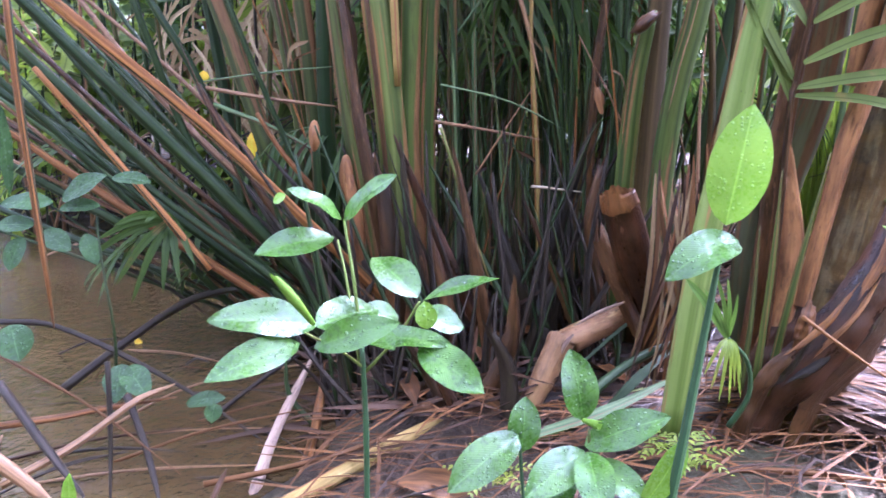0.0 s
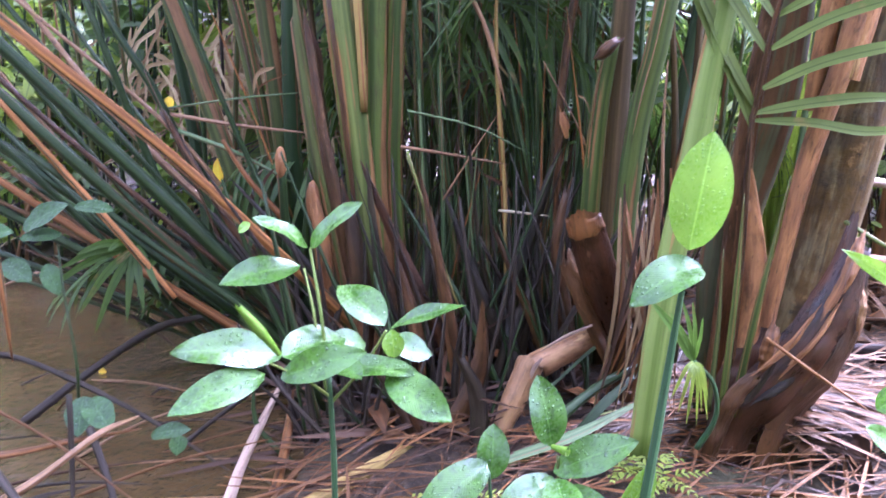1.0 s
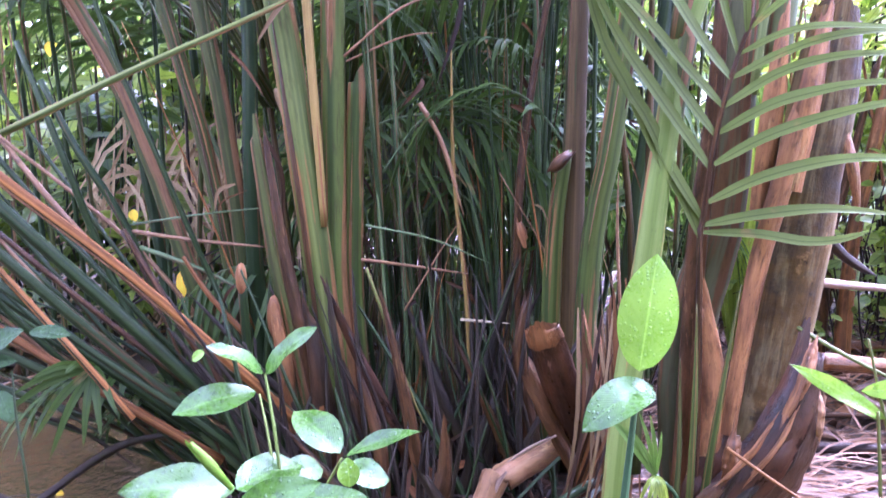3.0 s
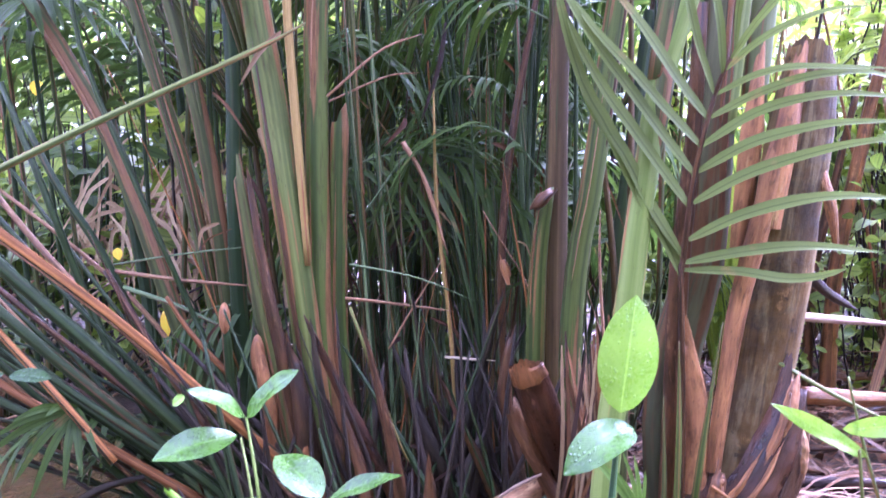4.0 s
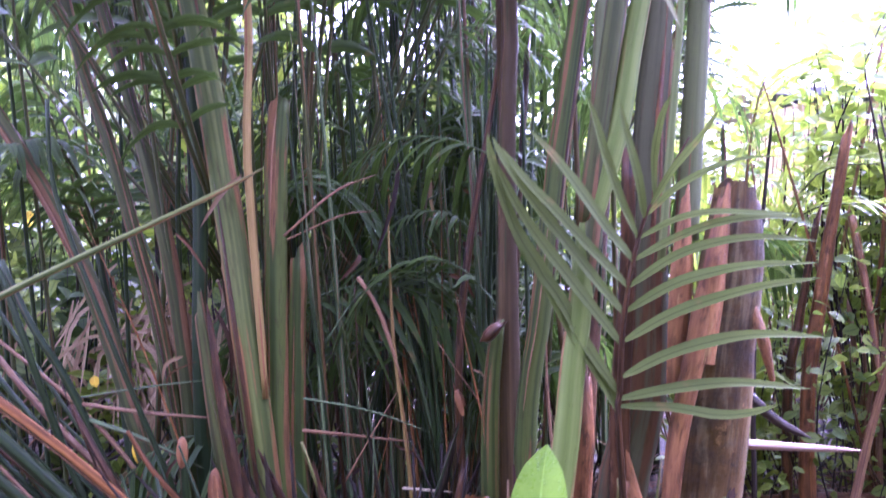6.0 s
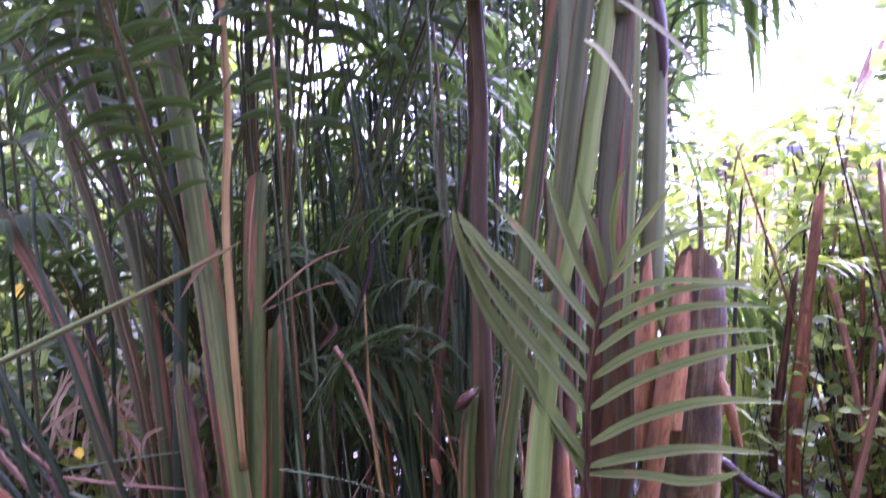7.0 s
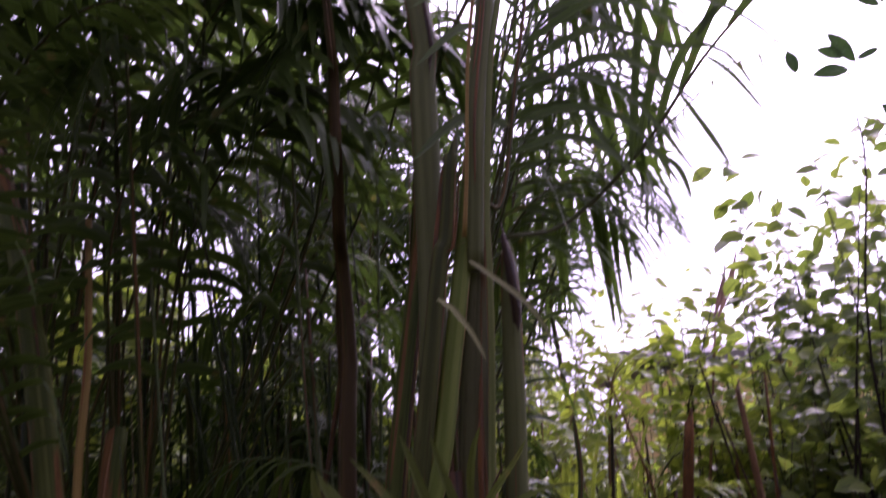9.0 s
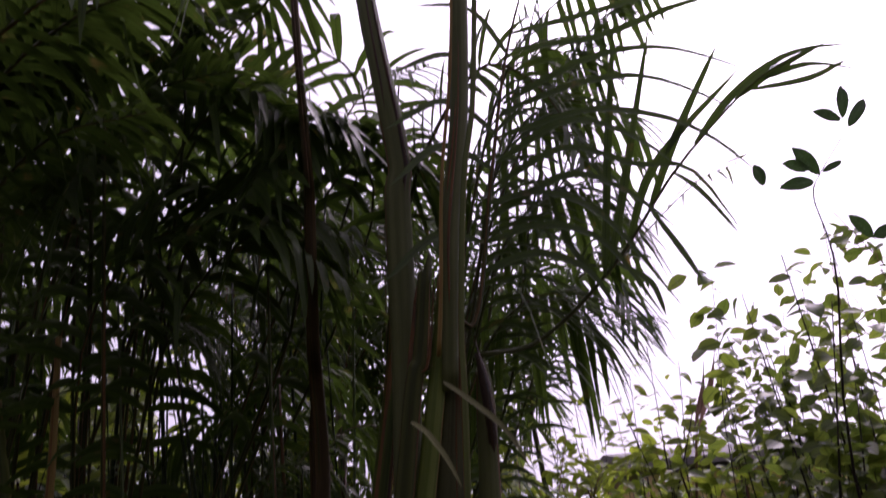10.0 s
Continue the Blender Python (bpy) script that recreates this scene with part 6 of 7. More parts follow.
for i in range(22):
    r = np.random.default_rng(7400 + i)
    x, y = r.uniform(1.25, 3.0), r.uniform(2.4, 3.8)
    z = float(ground_height(np.array(x), np.array(y))) + r.uniform(0.03, 0.2)
    a, L = r.normal(0.1, 0.5), r.uniform(0.3, 0.8)
    w = r.uniform(0.02, 0.055)
    g = Geo()
    sweep(g, [(x, y, z), (x + math.cos(a) * L * 0.5, y + math.sin(a) * L * 0.5, z + r.uniform(0, 0.08)), (x + math.cos(a) * L, y + math.sin(a) * L, z + r.normal(0, 0.08))], [w, w * 1.1, w * 0.6], shell(140, 0.14, 8), front=(0, -0.7, 0.7), n=10, torn=0.04, torn_foot=0.03, wob=0.08, seed=7440 + i)
    tagged(part("fallen_sheath", g, (WETBARK, MAROON, SHEATH)[i % 3]), "broken reddish-brown stalk piece lying on the litter", "sheath", "broken stalk pieces")

# ---- large fronds overhead ----
def big_frond(parent, pts, seed, pairs=30, length=0.5, material=None, width=0.02, droop=0.3, lift=0.2, forward=0.7, leaf=0.032, singles=True, first=0.1, roll=0.0):
    return frond(parent, pts, width, pairs, length, leaf, material or FROND, OLIVE, seed, first=first, roll=roll, droop=droop, lift=lift, forward=forward, rows=7, singles=singles, label="arching dark green frond")


def drawn_frond(parent, rib, width, leaves, leaf_width, face=(0.1, -0.9, 0.3)):
    """A frond whose leaflets are each led along a curve of their own."""
    g = Geo()
    sweep(g, rib, [width, width * 0.7, width * 0.3], ring(8, 0.8), n=20, wob=0)
    ob = part("frond", g, OLIVE, parent, "dark frond with long arching leaflets")
    for pts in leaves:
        g = Geo()
        ribbon(g, pts, leaf_width, face, n=14)
        part("leaflet", g, FROND, ob)
    return ob


drawn_frond(palm_big, [(1.147, 2.250, 2.701), (1.235, 2.300, 2.712), (1.359, 2.350, 3.216), (1.497, 2.350, 3.782), (1.659, 2.300, 4.250)], 0.022, (
    [(1.536, 2.350, 3.891), (1.901, 2.300, 3.973), (2.350, 2.200, 4.079)],
    [(1.512, 2.350, 3.809), (1.877, 2.300, 3.848), (2.223, 2.250, 3.972), (2.601, 2.200, 4.061)],
    [(1.454, 2.350, 3.563), (1.809, 2.300, 3.739), (2.125, 2.250, 3.760), (2.473, 2.200, 3.608)],
    [(1.438, 2.350, 3.525), (1.790, 2.300, 3.634), (2.045, 2.250, 3.616), (2.352, 2.200, 3.433)],
    [(1.412, 2.350, 3.415), (1.766, 2.300, 3.505), (2.030, 2.250, 3.444), (2.197, 2.220, 3.335), (2.347, 2.200, 3.163)],
    [(1.393, 2.350, 3.308), (1.667, 2.300, 3.455), (1.878, 2.250, 3.371), (2.040, 2.200, 3.195)],
    [(1.372, 2.350, 3.216), (1.648, 2.300, 3.344), (1.874, 2.250, 3.243), (2.062, 2.200, 3.195), (2.207, 2.200, 2.944)],
    [(1.336, 2.330, 3.083), (1.628, 2.300, 3.227), (1.810, 2.250, 3.145), (1.963, 2.200, 2.962)],
    [(1.340, 2.330, 3.139), (1.531, 2.300, 3.160), (1.724, 2.250, 3.035), (1.916, 2.200, 2.674)],
    [(1.311, 2.330, 2.987), (1.510, 2.300, 3.032), (1.705, 2.250, 2.939), (1.846, 2.200, 2.636)],
    [(1.286, 2.320, 2.878), (1.473, 2.300, 2.926), (1.624, 2.250, 2.837), (1.690, 2.200, 2.655)],
    [(1.377, 2.350, 3.285), (1.182, 2.300, 3.351), (0.969, 2.200, 3.145)],
    [(1.413, 2.350, 3.427), (1.224, 2.300, 3.541), (0.968, 2.200, 3.361)],
    [(1.452, 2.350, 3.575), (1.268, 2.300, 3.741), (1.008, 2.200, 3.591)],
    [(1.508, 2.350, 3.782), (1.361, 2.300, 3.955), (1.117, 2.200, 3.891)],
    [(1.307, 2.330, 2.987), (1.124, 2.300, 3.000), (0.923, 2.200, 2.806)],
), 0.040)
drawn_frond(palm_big, [(1.219, 2.300, 2.580), (1.496, 2.450, 2.667), (1.812, 2.420, 2.931), (2.116, 2.360, 3.294), (2.487, 2.300, 3.630), (2.721, 2.250, 3.748)], 0.018, (
    [(1.783, 2.420, 2.899), (1.921, 2.400, 3.306), (2.133, 2.350, 3.950)],
    [(1.862, 2.410, 2.981), (2.036, 2.380, 3.318), (2.460, 2.300, 3.716)],
    [(1.981, 2.400, 3.136), (2.154, 2.360, 3.456), (2.404, 2.320, 3.849)],
    [(2.204, 2.350, 3.387), (2.401, 2.300, 3.589), (2.677, 2.260, 3.755), (2.969, 2.200, 3.773)],
    [(2.408, 2.320, 3.575), (2.621, 2.280, 3.699), (2.834, 2.240, 3.799)],
    [(2.479, 2.300, 3.603), (2.717, 2.260, 3.632), (2.875, 2.200, 3.688)],
    [(2.545, 2.300, 3.657), (2.738, 2.260, 3.701), (2.911, 2.200, 3.642)],
    [(1.757, 2.420, 2.878), (1.869, 2.400, 3.430), (1.984, 2.360, 3.967)],
    [(2.092, 2.370, 3.275), (2.170, 2.340, 3.173), (2.260, 2.300, 2.977)],
    [(1.981, 2.400, 3.136), (2.053, 2.360, 2.931), (2.080, 2.320, 2.804)],
    [(1.812, 2.420, 2.931), (1.917, 2.400, 2.842), (1.932, 2.360, 2.698)],
    [(1.731, 2.420, 2.857), (1.626, 2.400, 3.030), (1.570, 2.360, 3.288)],
), 0.036)
frond(palm_big, [(1.942, 2.900, 3.033), (2.163, 2.900, 3.224), (2.501, 2.900, 3.498), (2.729, 2.900, 3.599)], 0.008, 12, 0.32, 0.014, FROND_PALE, THIN, 931, droop=0.25, singles=True)
big_frond(palm_big, [(1.336, 2.200, 4.198), (1.099, 2.000, 4.693), (0.658, 1.800, 4.268), (0.398, 1.700, 3.576)], 902, 26, 0.5)
big_frond(palm_mid, [(-0.634, 3.000, 3.414), (-0.326, 2.800, 3.936), (0.011, 2.500, 4.260), (0.551, 2.300, 4.137)], 903, 26, 0.5)
big_frond(palm_mid, [(-0.340, 2.850, 2.360), (-0.184, 2.900, 3.308), (0.100, 2.700, 3.794), (0.497, 2.500, 3.819)], 904, 26, 0.45)
big_frond(palm_mid, [(-0.413, 3.100, 2.862), (-0.251, 3.200, 3.769), (-0.403, 3.000, 4.335), (-0.614, 2.800, 4.346)], 905, 26, 0.5)
big_frond(palm_side, [(0.702, 2.500, 4.149), (0.681, 2.600, 4.471), (0.542, 2.800, 4.298), (0.110, 2.600, 3.936)], 906, 28, 0.45)
big_frond(palm_side, [(1.052, 2.800, 2.954), (1.195, 2.800, 3.533), (1.499, 2.700, 3.977), (1.724, 2.600, 3.796), (1.810, 2.500, 3.361)], 907, 26, 0.40)
big_frond(palm_mid, [(-0.426, 3.050, 2.077), (-0.482, 2.900, 2.585), (-0.662, 2.700, 2.690), (-0.903, 2.500, 2.451)], 909, 24, 0.4)

# fronds behind the tall stalks
for k, pts in enumerate(([(1.534, 3.100, 2.621), (1.763, 3.100, 3.453), (2.048, 3.000, 4.165), (2.476, 2.900, 4.691)], [(1.530, 3.200, 2.770), (1.854, 3.200, 3.499), (2.117, 3.100, 3.716), (2.217, 3.000, 3.280)], [(1.524, 3.300, 2.930), (1.779, 3.300, 3.961), (2.029, 3.200, 4.777), (2.318, 3.100, 5.505)], [(1.557, 3.300, 2.421), (1.862, 3.300, 3.021), (2.089, 3.200, 3.228), (2.158, 3.100, 2.939)])):
    big_frond(palm_big, [(0.95, 2.9, 1.6)] + pts, 4120 + k, 28, 0.42, droop=0.6, width=0.014)
# fronds near overhead
for k, pts in enumerate(([(-0.450, 2.300, 2.866), (-0.270, 2.100, 3.361), (0.014, 1.900, 3.545), (0.357, 1.800, 3.641)], [(-0.433, 2.000, 3.030), (-0.242, 1.900, 3.382), (0.046, 1.800, 3.627), (0.305, 1.800, 3.900)], [(-0.491, 2.500, 2.613), (-0.367, 2.400, 3.090), (-0.130, 2.300, 3.381), (0.197, 2.200, 3.426)])):
    big_frond(palm_lean, [(-0.3, 3.0, 1.6)] + pts, 4150 + k, 30, 0.4, droop=0.6)
# fronds close overhead on the water side
for i in range(34):
    r = np.random.default_rng(4200 + i)
    at = np.array((r.uniform(-1.3, 0.6) if i < 13 else r.uniform(0.0, 1.0) if i < 25 else r.uniform(-1.6, 0.7), r.uniform(2.6, 3.4), r.uniform(2.85, 3.8) if i < 13 else r.uniform(2.9, 4.3) if i < 25 else r.uniform(3.0, 4.6)))
    a = r.uniform(-0.6, 3.7)
    d = np.array((math.cos(a), -abs(math.sin(a)) * 0.5, 0))
    size = r.uniform(0.6, 1.1)
    if min(abs(at[0] + d[0] * size * k - 0.05 + 0.135 * (at[1] - 3)) for k in (0, 0.25, 0.5, 0.75, 1)) < 0.04:
        continue
    if i % 5 < 3 and any(0.41 < q[0] < 0.94 and q[2] > 3.82 for q in (at, at + d * size * 0.5, at + d * size * 0.8)):
        continue
    if in_gap(at, at + d * size * 0.25 + (0, 0, 0.1), at + d * size * 0.5 + (0, 0, 0.2), at + d * size):
        continue
    big_frond((palm_mid, palm_lean)[i % 2], [(0.2 * at[0] - 0.1, 3.1, 1.5), at - (d[0] * 0.1, 0, 0.25), at + d * size * 0.5 + (0, 0, 0.2), at + d * size + (0, 0, -0.05)], 4300 + i, int(r.integers(17, 22)), r.uniform(0.38, 0.54), droop=0.6, width=0.014, lift=0.0, leaf=0.046, first=0.2, roll=r.normal(0, 0.7))

# hanging fronds beside the tall stalks
for k, pts in enumerate((
    [(1.271, 2.600, 2.726), (1.506, 2.700, 3.474), (1.849, 2.800, 3.871), (2.213, 2.800, 3.783)],
    [(1.283, 2.700, 2.648), (1.542, 2.800, 3.211), (1.869, 2.900, 3.494), (2.103, 2.900, 3.321)],
    [(1.270, 2.700, 2.542), (1.493, 2.800, 2.870), (1.757, 2.900, 2.990), (1.894, 2.900, 2.785)],
    [(1.373, 2.800, 3.018), (1.721, 2.900, 3.726), (2.181, 3.000, 4.406), (2.585, 3.000, 4.708)],
    [(1.327, 2.600, 3.176), (1.627, 2.700, 3.979), (1.974, 2.800, 4.445), (2.338, 2.800, 4.669)],
    [(1.408, 3.100, 2.976), (1.768, 3.200, 4.065), (2.008, 3.200, 4.446), (2.303, 3.200, 4.344)],
)):
    big_frond(palm_big, [(0.98, 2.6, 1.8)] + pts, 4460 + k, 20, 0.5, droop=1.0, leaf=0.042, width=0.014, lift=-0.1, first=0.3)
# dense fronds over the leaning palm
for k, pts in enumerate((
    [(-0.269, 2.850, 2.974), (-0.122, 2.750, 3.512), (0.106, 2.650, 3.746), (0.278, 2.600, 4.047)],
    [(-0.145, 2.950, 3.554), (-0.358, 2.850, 3.948), (-0.612, 2.750, 4.050), (-0.803, 2.700, 4.148)],
    [(0.238, 3.050, 3.681), (0.003, 2.950, 3.968), (-0.289, 2.850, 3.996), (-0.496, 2.800, 3.987)],
    [(-0.399, 2.750, 3.980), (-0.196, 2.650, 4.171), (0.084, 2.550, 4.150), (0.287, 2.500, 4.078)],
    [(-0.067, 2.950, 4.306), (-0.249, 2.850, 4.224), (-0.465, 2.750, 4.027), (-0.600, 2.700, 3.740)],
)):
    big_frond(palm_lean, [(-0.35, 3.0, 1.7)] + pts, 4420 + k, 19, 0.5, droop=0.45, leaf=0.046, width=0.016, first=0.3, roll=0.5 - 0.2 * k)

# taller palms behind, whose crowns close the view upwards
for i in range(20):
    if i in (0, 1, 2, 3, 4, 6, 7, 10, 13, 16):
        continue
    r = np.random.default_rng(950 + i)
    y = (3.1 + 0.22 * i if i < 9 else 4.4 + 0.25 * (i - 9)) + r.normal(0, 0.15)
    edge = 0.56 + 0.45 * (y + 0.24) - 0.75
    x = edge - abs(r.normal(0, 0.2)) - (i * 0.37 % 1.0) * (edge + (1.2 if i < 9 else 0.2))
    foot = np.array((x, y, float(ground_height(np.array(x), np.array(y))) - 0.03))
    tall = thing("palm_tree", foot, "dark palm rising behind the clump with drooping fronds", "palm", "palms behind the clump")
    h = r.uniform(1.2, 2.4) if i < 9 else r.uniform(2.6, 4.4)
    top = foot + (r.normal(0, 0.12), r.normal(0, 0.1), h)
    stalk(tall, [foot, (foot + top) / 2 + (0.03, 0, 0), top], [0.09, 0.075, 0.05], (TRUNK, OLIVE, DARK)[i % 3], ROUND, seed=970 + i, name="trunk")
    n_f = 11
    for k in range(n_f):
        a = 6.283 * (k + r.random() * 0.7) / n_f
        d = np.array((math.cos(a), math.sin(a) * 0.8, 0))
        size = r.uniform(0.9, 1.5)
        rise = r.uniform(0.35, 1.5)
        if min(abs(top[0] + d[0] * size * q - 0.05 + 0.135 * (top[1] + d[1] * size * q - 3)) for q in (0, 0.25, 0.5, 0.75, 1)) < 0.04:
            continue
        if in_gap(*(top + d * size * q + (0, 0, size * rise * min(0.85, 1.6 * q)) for q in (0.25, 0.5, 0.75, 1.0))):
            continue
        big_frond(tall, [top - (0, 0, 0.05), top + d * size * 0.25 + (0, 0, size * rise * 0.6), top + d * size * 0.6 + (0, 0, size * rise * 0.85), top + d * size + (0, 0, size * rise * 0.75)], 1700 + i * 20 + k, int(r.integers(18, 25)), r.uniform(0.34, 0.55), droop=r.uniform(0.3, 1.1), forward=r.uniform(0.5, 1.5), lift=r.uniform(-0.2, 0.4), singles=False, width=0.016, roll=r.normal(0, 0.7))


# ---- bushes behind ----
def bush(at, height, spread, stems, per_stem, leaf_len, leaf_wid, material, seed, label, name="bush", from_=0.3, narrow=0.62, stem_mat=None, group="bushes behind the palms"):
    r = np.random.default_rng(seed)
    at = np.array((at[0], at[1], float(ground_height(np.array(at[0]), np.array(at[1]))) - 0.02))
    ob = thing(name, at, label, "bush", group)
    leaves = Geo()
    for i in range(stems):
        a = r.uniform(0, 6.28)
        reach = spread * math.sqrt(r.random())
        top = at + (math.cos(a) * reach, math.sin(a) * reach, height * r.uniform(0.55, 1.05))
        foot = at + (math.cos(a) * reach * 0.25, math.sin(a) * reach * 0.25, 0)
        mid = (foot + top) / 2 + r.normal(0, 0.05 + spread * 0.22, 3)
        g = Geo()
        w = r.uniform(0.007, 0.016) * (0.6 + height * 0.2)
        sweep(g, [foot, mid, top], [w, w * 0.8, w * 0.3], ring(6, 1.0), n=8, seed=seed + i)
        part("stem", g, stem_mat or BRANCH, ob)
        c, s = spline([foot, mid, top], 40)
        for k in range(per_stem):
            f = from_ + (1 - from_) * r.random() ** 0.8
            p = c[int(f * 39)] + r.normal(0, 0.02 + spread * 0.05, 3)
            b = r.uniform(0, 6.28)
            d = np.array((math.cos(b), math.sin(b), r.normal(-0.25, 0.45)))
            L = leaf_len * r.uniform(0.6, 1.2)
            blade(leaves, p, p + unit(d) * L, L * leaf_wid * r.uniform(0.8, 1.1), (r.normal(0, 0.7), r.normal(-0.6, 0.7), 0.8), rows=5, cols=3, fold=0.25, bend=r.uniform(-0.02, 0.12), wave=0.0, shape=narrow, rng=r)
    tagged(part("leaves", leaves, material, ob), kind="stuff")
    return ob


# tall round-leaved shrubs on the right, against the sky
for i, (x, y, h, sp, wid, m) in enumerate(((3.35, 3.4, 3.1, 0.5, 0.62, BUSH), (4.1, 3.9, 3.6, 0.6, 0.62, BUSH), (2.9, 4.5, 2.8, 0.5, 0.55, BUSH_PALE), (3.6, 5.4, 2.6, 0.7, 0.5, BUSH), (4.6, 5.8, 2.6, 0.8, 0.55, BUSH_PALE), (1.95, 4.5, 2.8, 0.4, 0.45, BUSH_PALE), (2.7, 5.8, 3.3, 0.6, 0.5, BUSH_PALE), (5.2, 4.6, 3.4, 0.7, 0.6, BUSH), (3.2, 3.9, 2.2, 0.45, 0.62, BUSH), (3.8, 3.2, 3.05, 0.45, 0.62, BUSH), (3.7, 4.6, 3.3, 0.5, 0.62, BUSH), (2.7, 5.0, 2.95, 0.45, 0.5, BUSH_PALE), (3.0, 4.5, 2.95, 0.4, 0.6, BUSH_PALE))):
    bush((x, y), h, sp, 19, 58 if x > 3.7 else 32 if i > 10 else 42, 0.125 if m is BUSH else 0.105, wid, m, 1001 + i * 15, "tall shrub with rounded green leaves beside the palms" if m is BUSH else "light green leafy shrub before the house", from_=0.42, stem_mat=(BRANCH, TWIG)[i % 2])
# thick dead stalks standing among the shrubs
for i, (pts, w, m) in enumerate((
    ([(2.149, 3.600, 0.835), (2.241, 3.600, 1.382), (2.377, 3.600, 2.053)], 0.075, SHEATH),
    ([(2.101, 3.700, 0.820), (2.169, 3.700, 1.174), (2.280, 3.700, 1.693)], 0.050, MAROON),
    ([(2.651, 3.900, 1.006), (2.696, 3.900, 1.445), (2.735, 3.900, 1.838)], 0.030, SHEATH),
    ([(1.724, 3.200, 0.992), (1.759, 3.200, 1.438), (1.832, 3.200, 2.013)], 0.022, BRANCH),
    ([(2.967, 4.000, 1.422), (2.847, 4.000, 1.090), (2.752, 4.000, 0.707)], 0.060, MAROON),
    ([(2.760, 3.800, 1.662), (2.695, 3.800, 1.338), (2.607, 3.800, 0.757)], 0.035, TWIG),
    ([(1.769, 3.700, 1.361), (1.833, 3.700, 1.831), (1.833, 3.700, 2.100)], 0.030, THIN),
)):
    low = min(pts, key=lambda q: q[2])
    pts = sorted(pts, key=lambda q: q[2])
    foot = (low[0] - 0.02, low[1], float(ground_height(np.array(low[0]), np.array(low[1]))) - 0.02)
    g = Geo()
    sweep(g, [foot] + pts, [w * 1.1, w, w * 0.9, w * 0.6], ring(10, 0.6), n=18, torn=0.06, seed=5190 + i, wob=0.05, rugged=0.004)
    tagged(part("dead_stalk", g, m), "thick dry brown stalk standing among the shrubs", "stalk", "dead stalks among the shrubs")
# sparse low shrubs between them
for i, (x, y, h) in enumerate(((2.7, 3.5, 1.5), (2.95, 3.3, 1.7), (3.4, 4.2, 2.0), (2.3, 3.7, 1.5), (3.1, 4.0, 1.9))):
    bush((x, y), h, 0.4, 9, 22, 0.085, 0.6, (BUSH_PALE, BUSH)[i % 2], 1500 + i * 15, "sparse light green shrub among dead stalks", from_=0.3, stem_mat=(MAROON, BRANCH)[i % 2])
# dry upright stems among the shrubs
for i in range(80):
    r = np.random.default_rng(5200 + i)
    x, y = r.uniform(1.9, 4.6), r.uniform(3.0, 4.8)
    z = float(ground_height(np.array(x), np.array(y)))
    h = r.uniform(0.7, 2.3)
    lean = r.normal(0, 0.18)
    w = r.uniform(0.008, 0.028) if i % 5 else 0.05
    g = Geo()
    sweep(g, [(x, y, z - 0.03), (x + lean * h * 0.5 + r.normal(0, 0.03), y, z + h * 0.5), (x + lean * h, y + r.normal(0, 0.08), z + h)], [w, w * 0.9, w * 0.5], ring(8, 0.6), n=9, torn=0.04, seed=5250 + i, wob=0.06)
    tagged(part("dead_cane", g, (TWIG, MAROON, BRANCH, STRAW_DARK, SHEATH)[i % 5]), "dry brown stem standing among the shrubs", "stem", "dry stems among the shrubs")
# left and middle understory
for i in range(22):
    r = np.random.default_rng(1100 + i)
    x = -4.6 + i * 0.3 + r.normal(0, 0.15)
    y = r.uniform(4.7, 7.2)
    tall = r.uniform(1.5, 3.6)
    if -0.35 < x / y + 0.18 + 0.17 < 0.17:
        tall = min(tall, 2.3)
    bush((x, y), tall, r.uniform(0.45, 0.8), 9, 34, r.uniform(0.14, 0.24), r.uniform(0.28, 0.48), (BUSH, BUSH_PALE, BUSH)[i % 3], 1220 + i * 20, "leafy green undergrowth behind the palms")
for i in range(16):
    r = np.random.default_rng(1800 + i)
    bush((r.uniform(1.7, 3.8), r.uniform(3.4, 4.8)), r.uniform(0.3, 1.1), 0.3, 6, 16, r.uniform(0.05, 0.08), 0.5, BUSH_PALE, 1820 + i * 20, "low green weeds on the litter", "weed", group="weeds on the litter")

# dark trees behind the middle
for i, (x, y, h) in enumerate(((0.3, 6.4, 3.6), (1.2, 6.8, 3.4), (2.0, 7.2, 3.0), (-0.6, 7.0, 3.8))):
    bush((x, y), h + 0.8, 0.7, 13, 80, 0.2, 0.35, BUSH_PALE, 3400 + i * 15, "leafy tree behind the palm clump", "small_tree", group="trees behind the palms")
# taller growth at the back of the pond
for i, (x, y, h) in enumerate(((-2.6, 6.6, 4.6), (-3.8, 6.0, 4.2), (-1.5, 7.4, 4.4), (-5.2, 5.4, 4.4), (-4.6, 7.4, 5.2), (-3.1, 7.6, 5.4), (-0.9, 6.6, 4.2))):
    bush((x, y), h, 1.0, 14, 110, 0.2, 0.4, (BUSH, BUSH_PALE)[i % 2], 3000 + i * 15, "tall leafy tree at the back of the pond", "small_tree", group="trees behind the pond")
# dark low growth behind the canes, and along the far shore
for i in range(9):
    r = np.random.default_rng(3100 + i)
    bush((-0.4 + i * 0.24, r.uniform(4.3, 5.0)), r.uniform(1.0, 2.0), 0.35, 8, 24, r.uniform(0.14, 0.22), 0.22, BUSH, 3200 + i * 20, "narrow-leaved green undergrowth behind the canes", group="undergrowth behind the canes")
for i in range(10):
    r = np.random.default_rng(3500 + i)
    bush((-4.0 + i * 0.36, r.uniform(4.6, 5.2)), r.uniform(0.7, 1.5), 0.4, 8, 30, r.uniform(0.12, 0.2), r.uniform(0.25, 0.45), (BUSH, FROND, BUSH_PALE)[i % 3], 3600 + i * 20, "leafy green growth on the far shore", group="growth on the far shore")
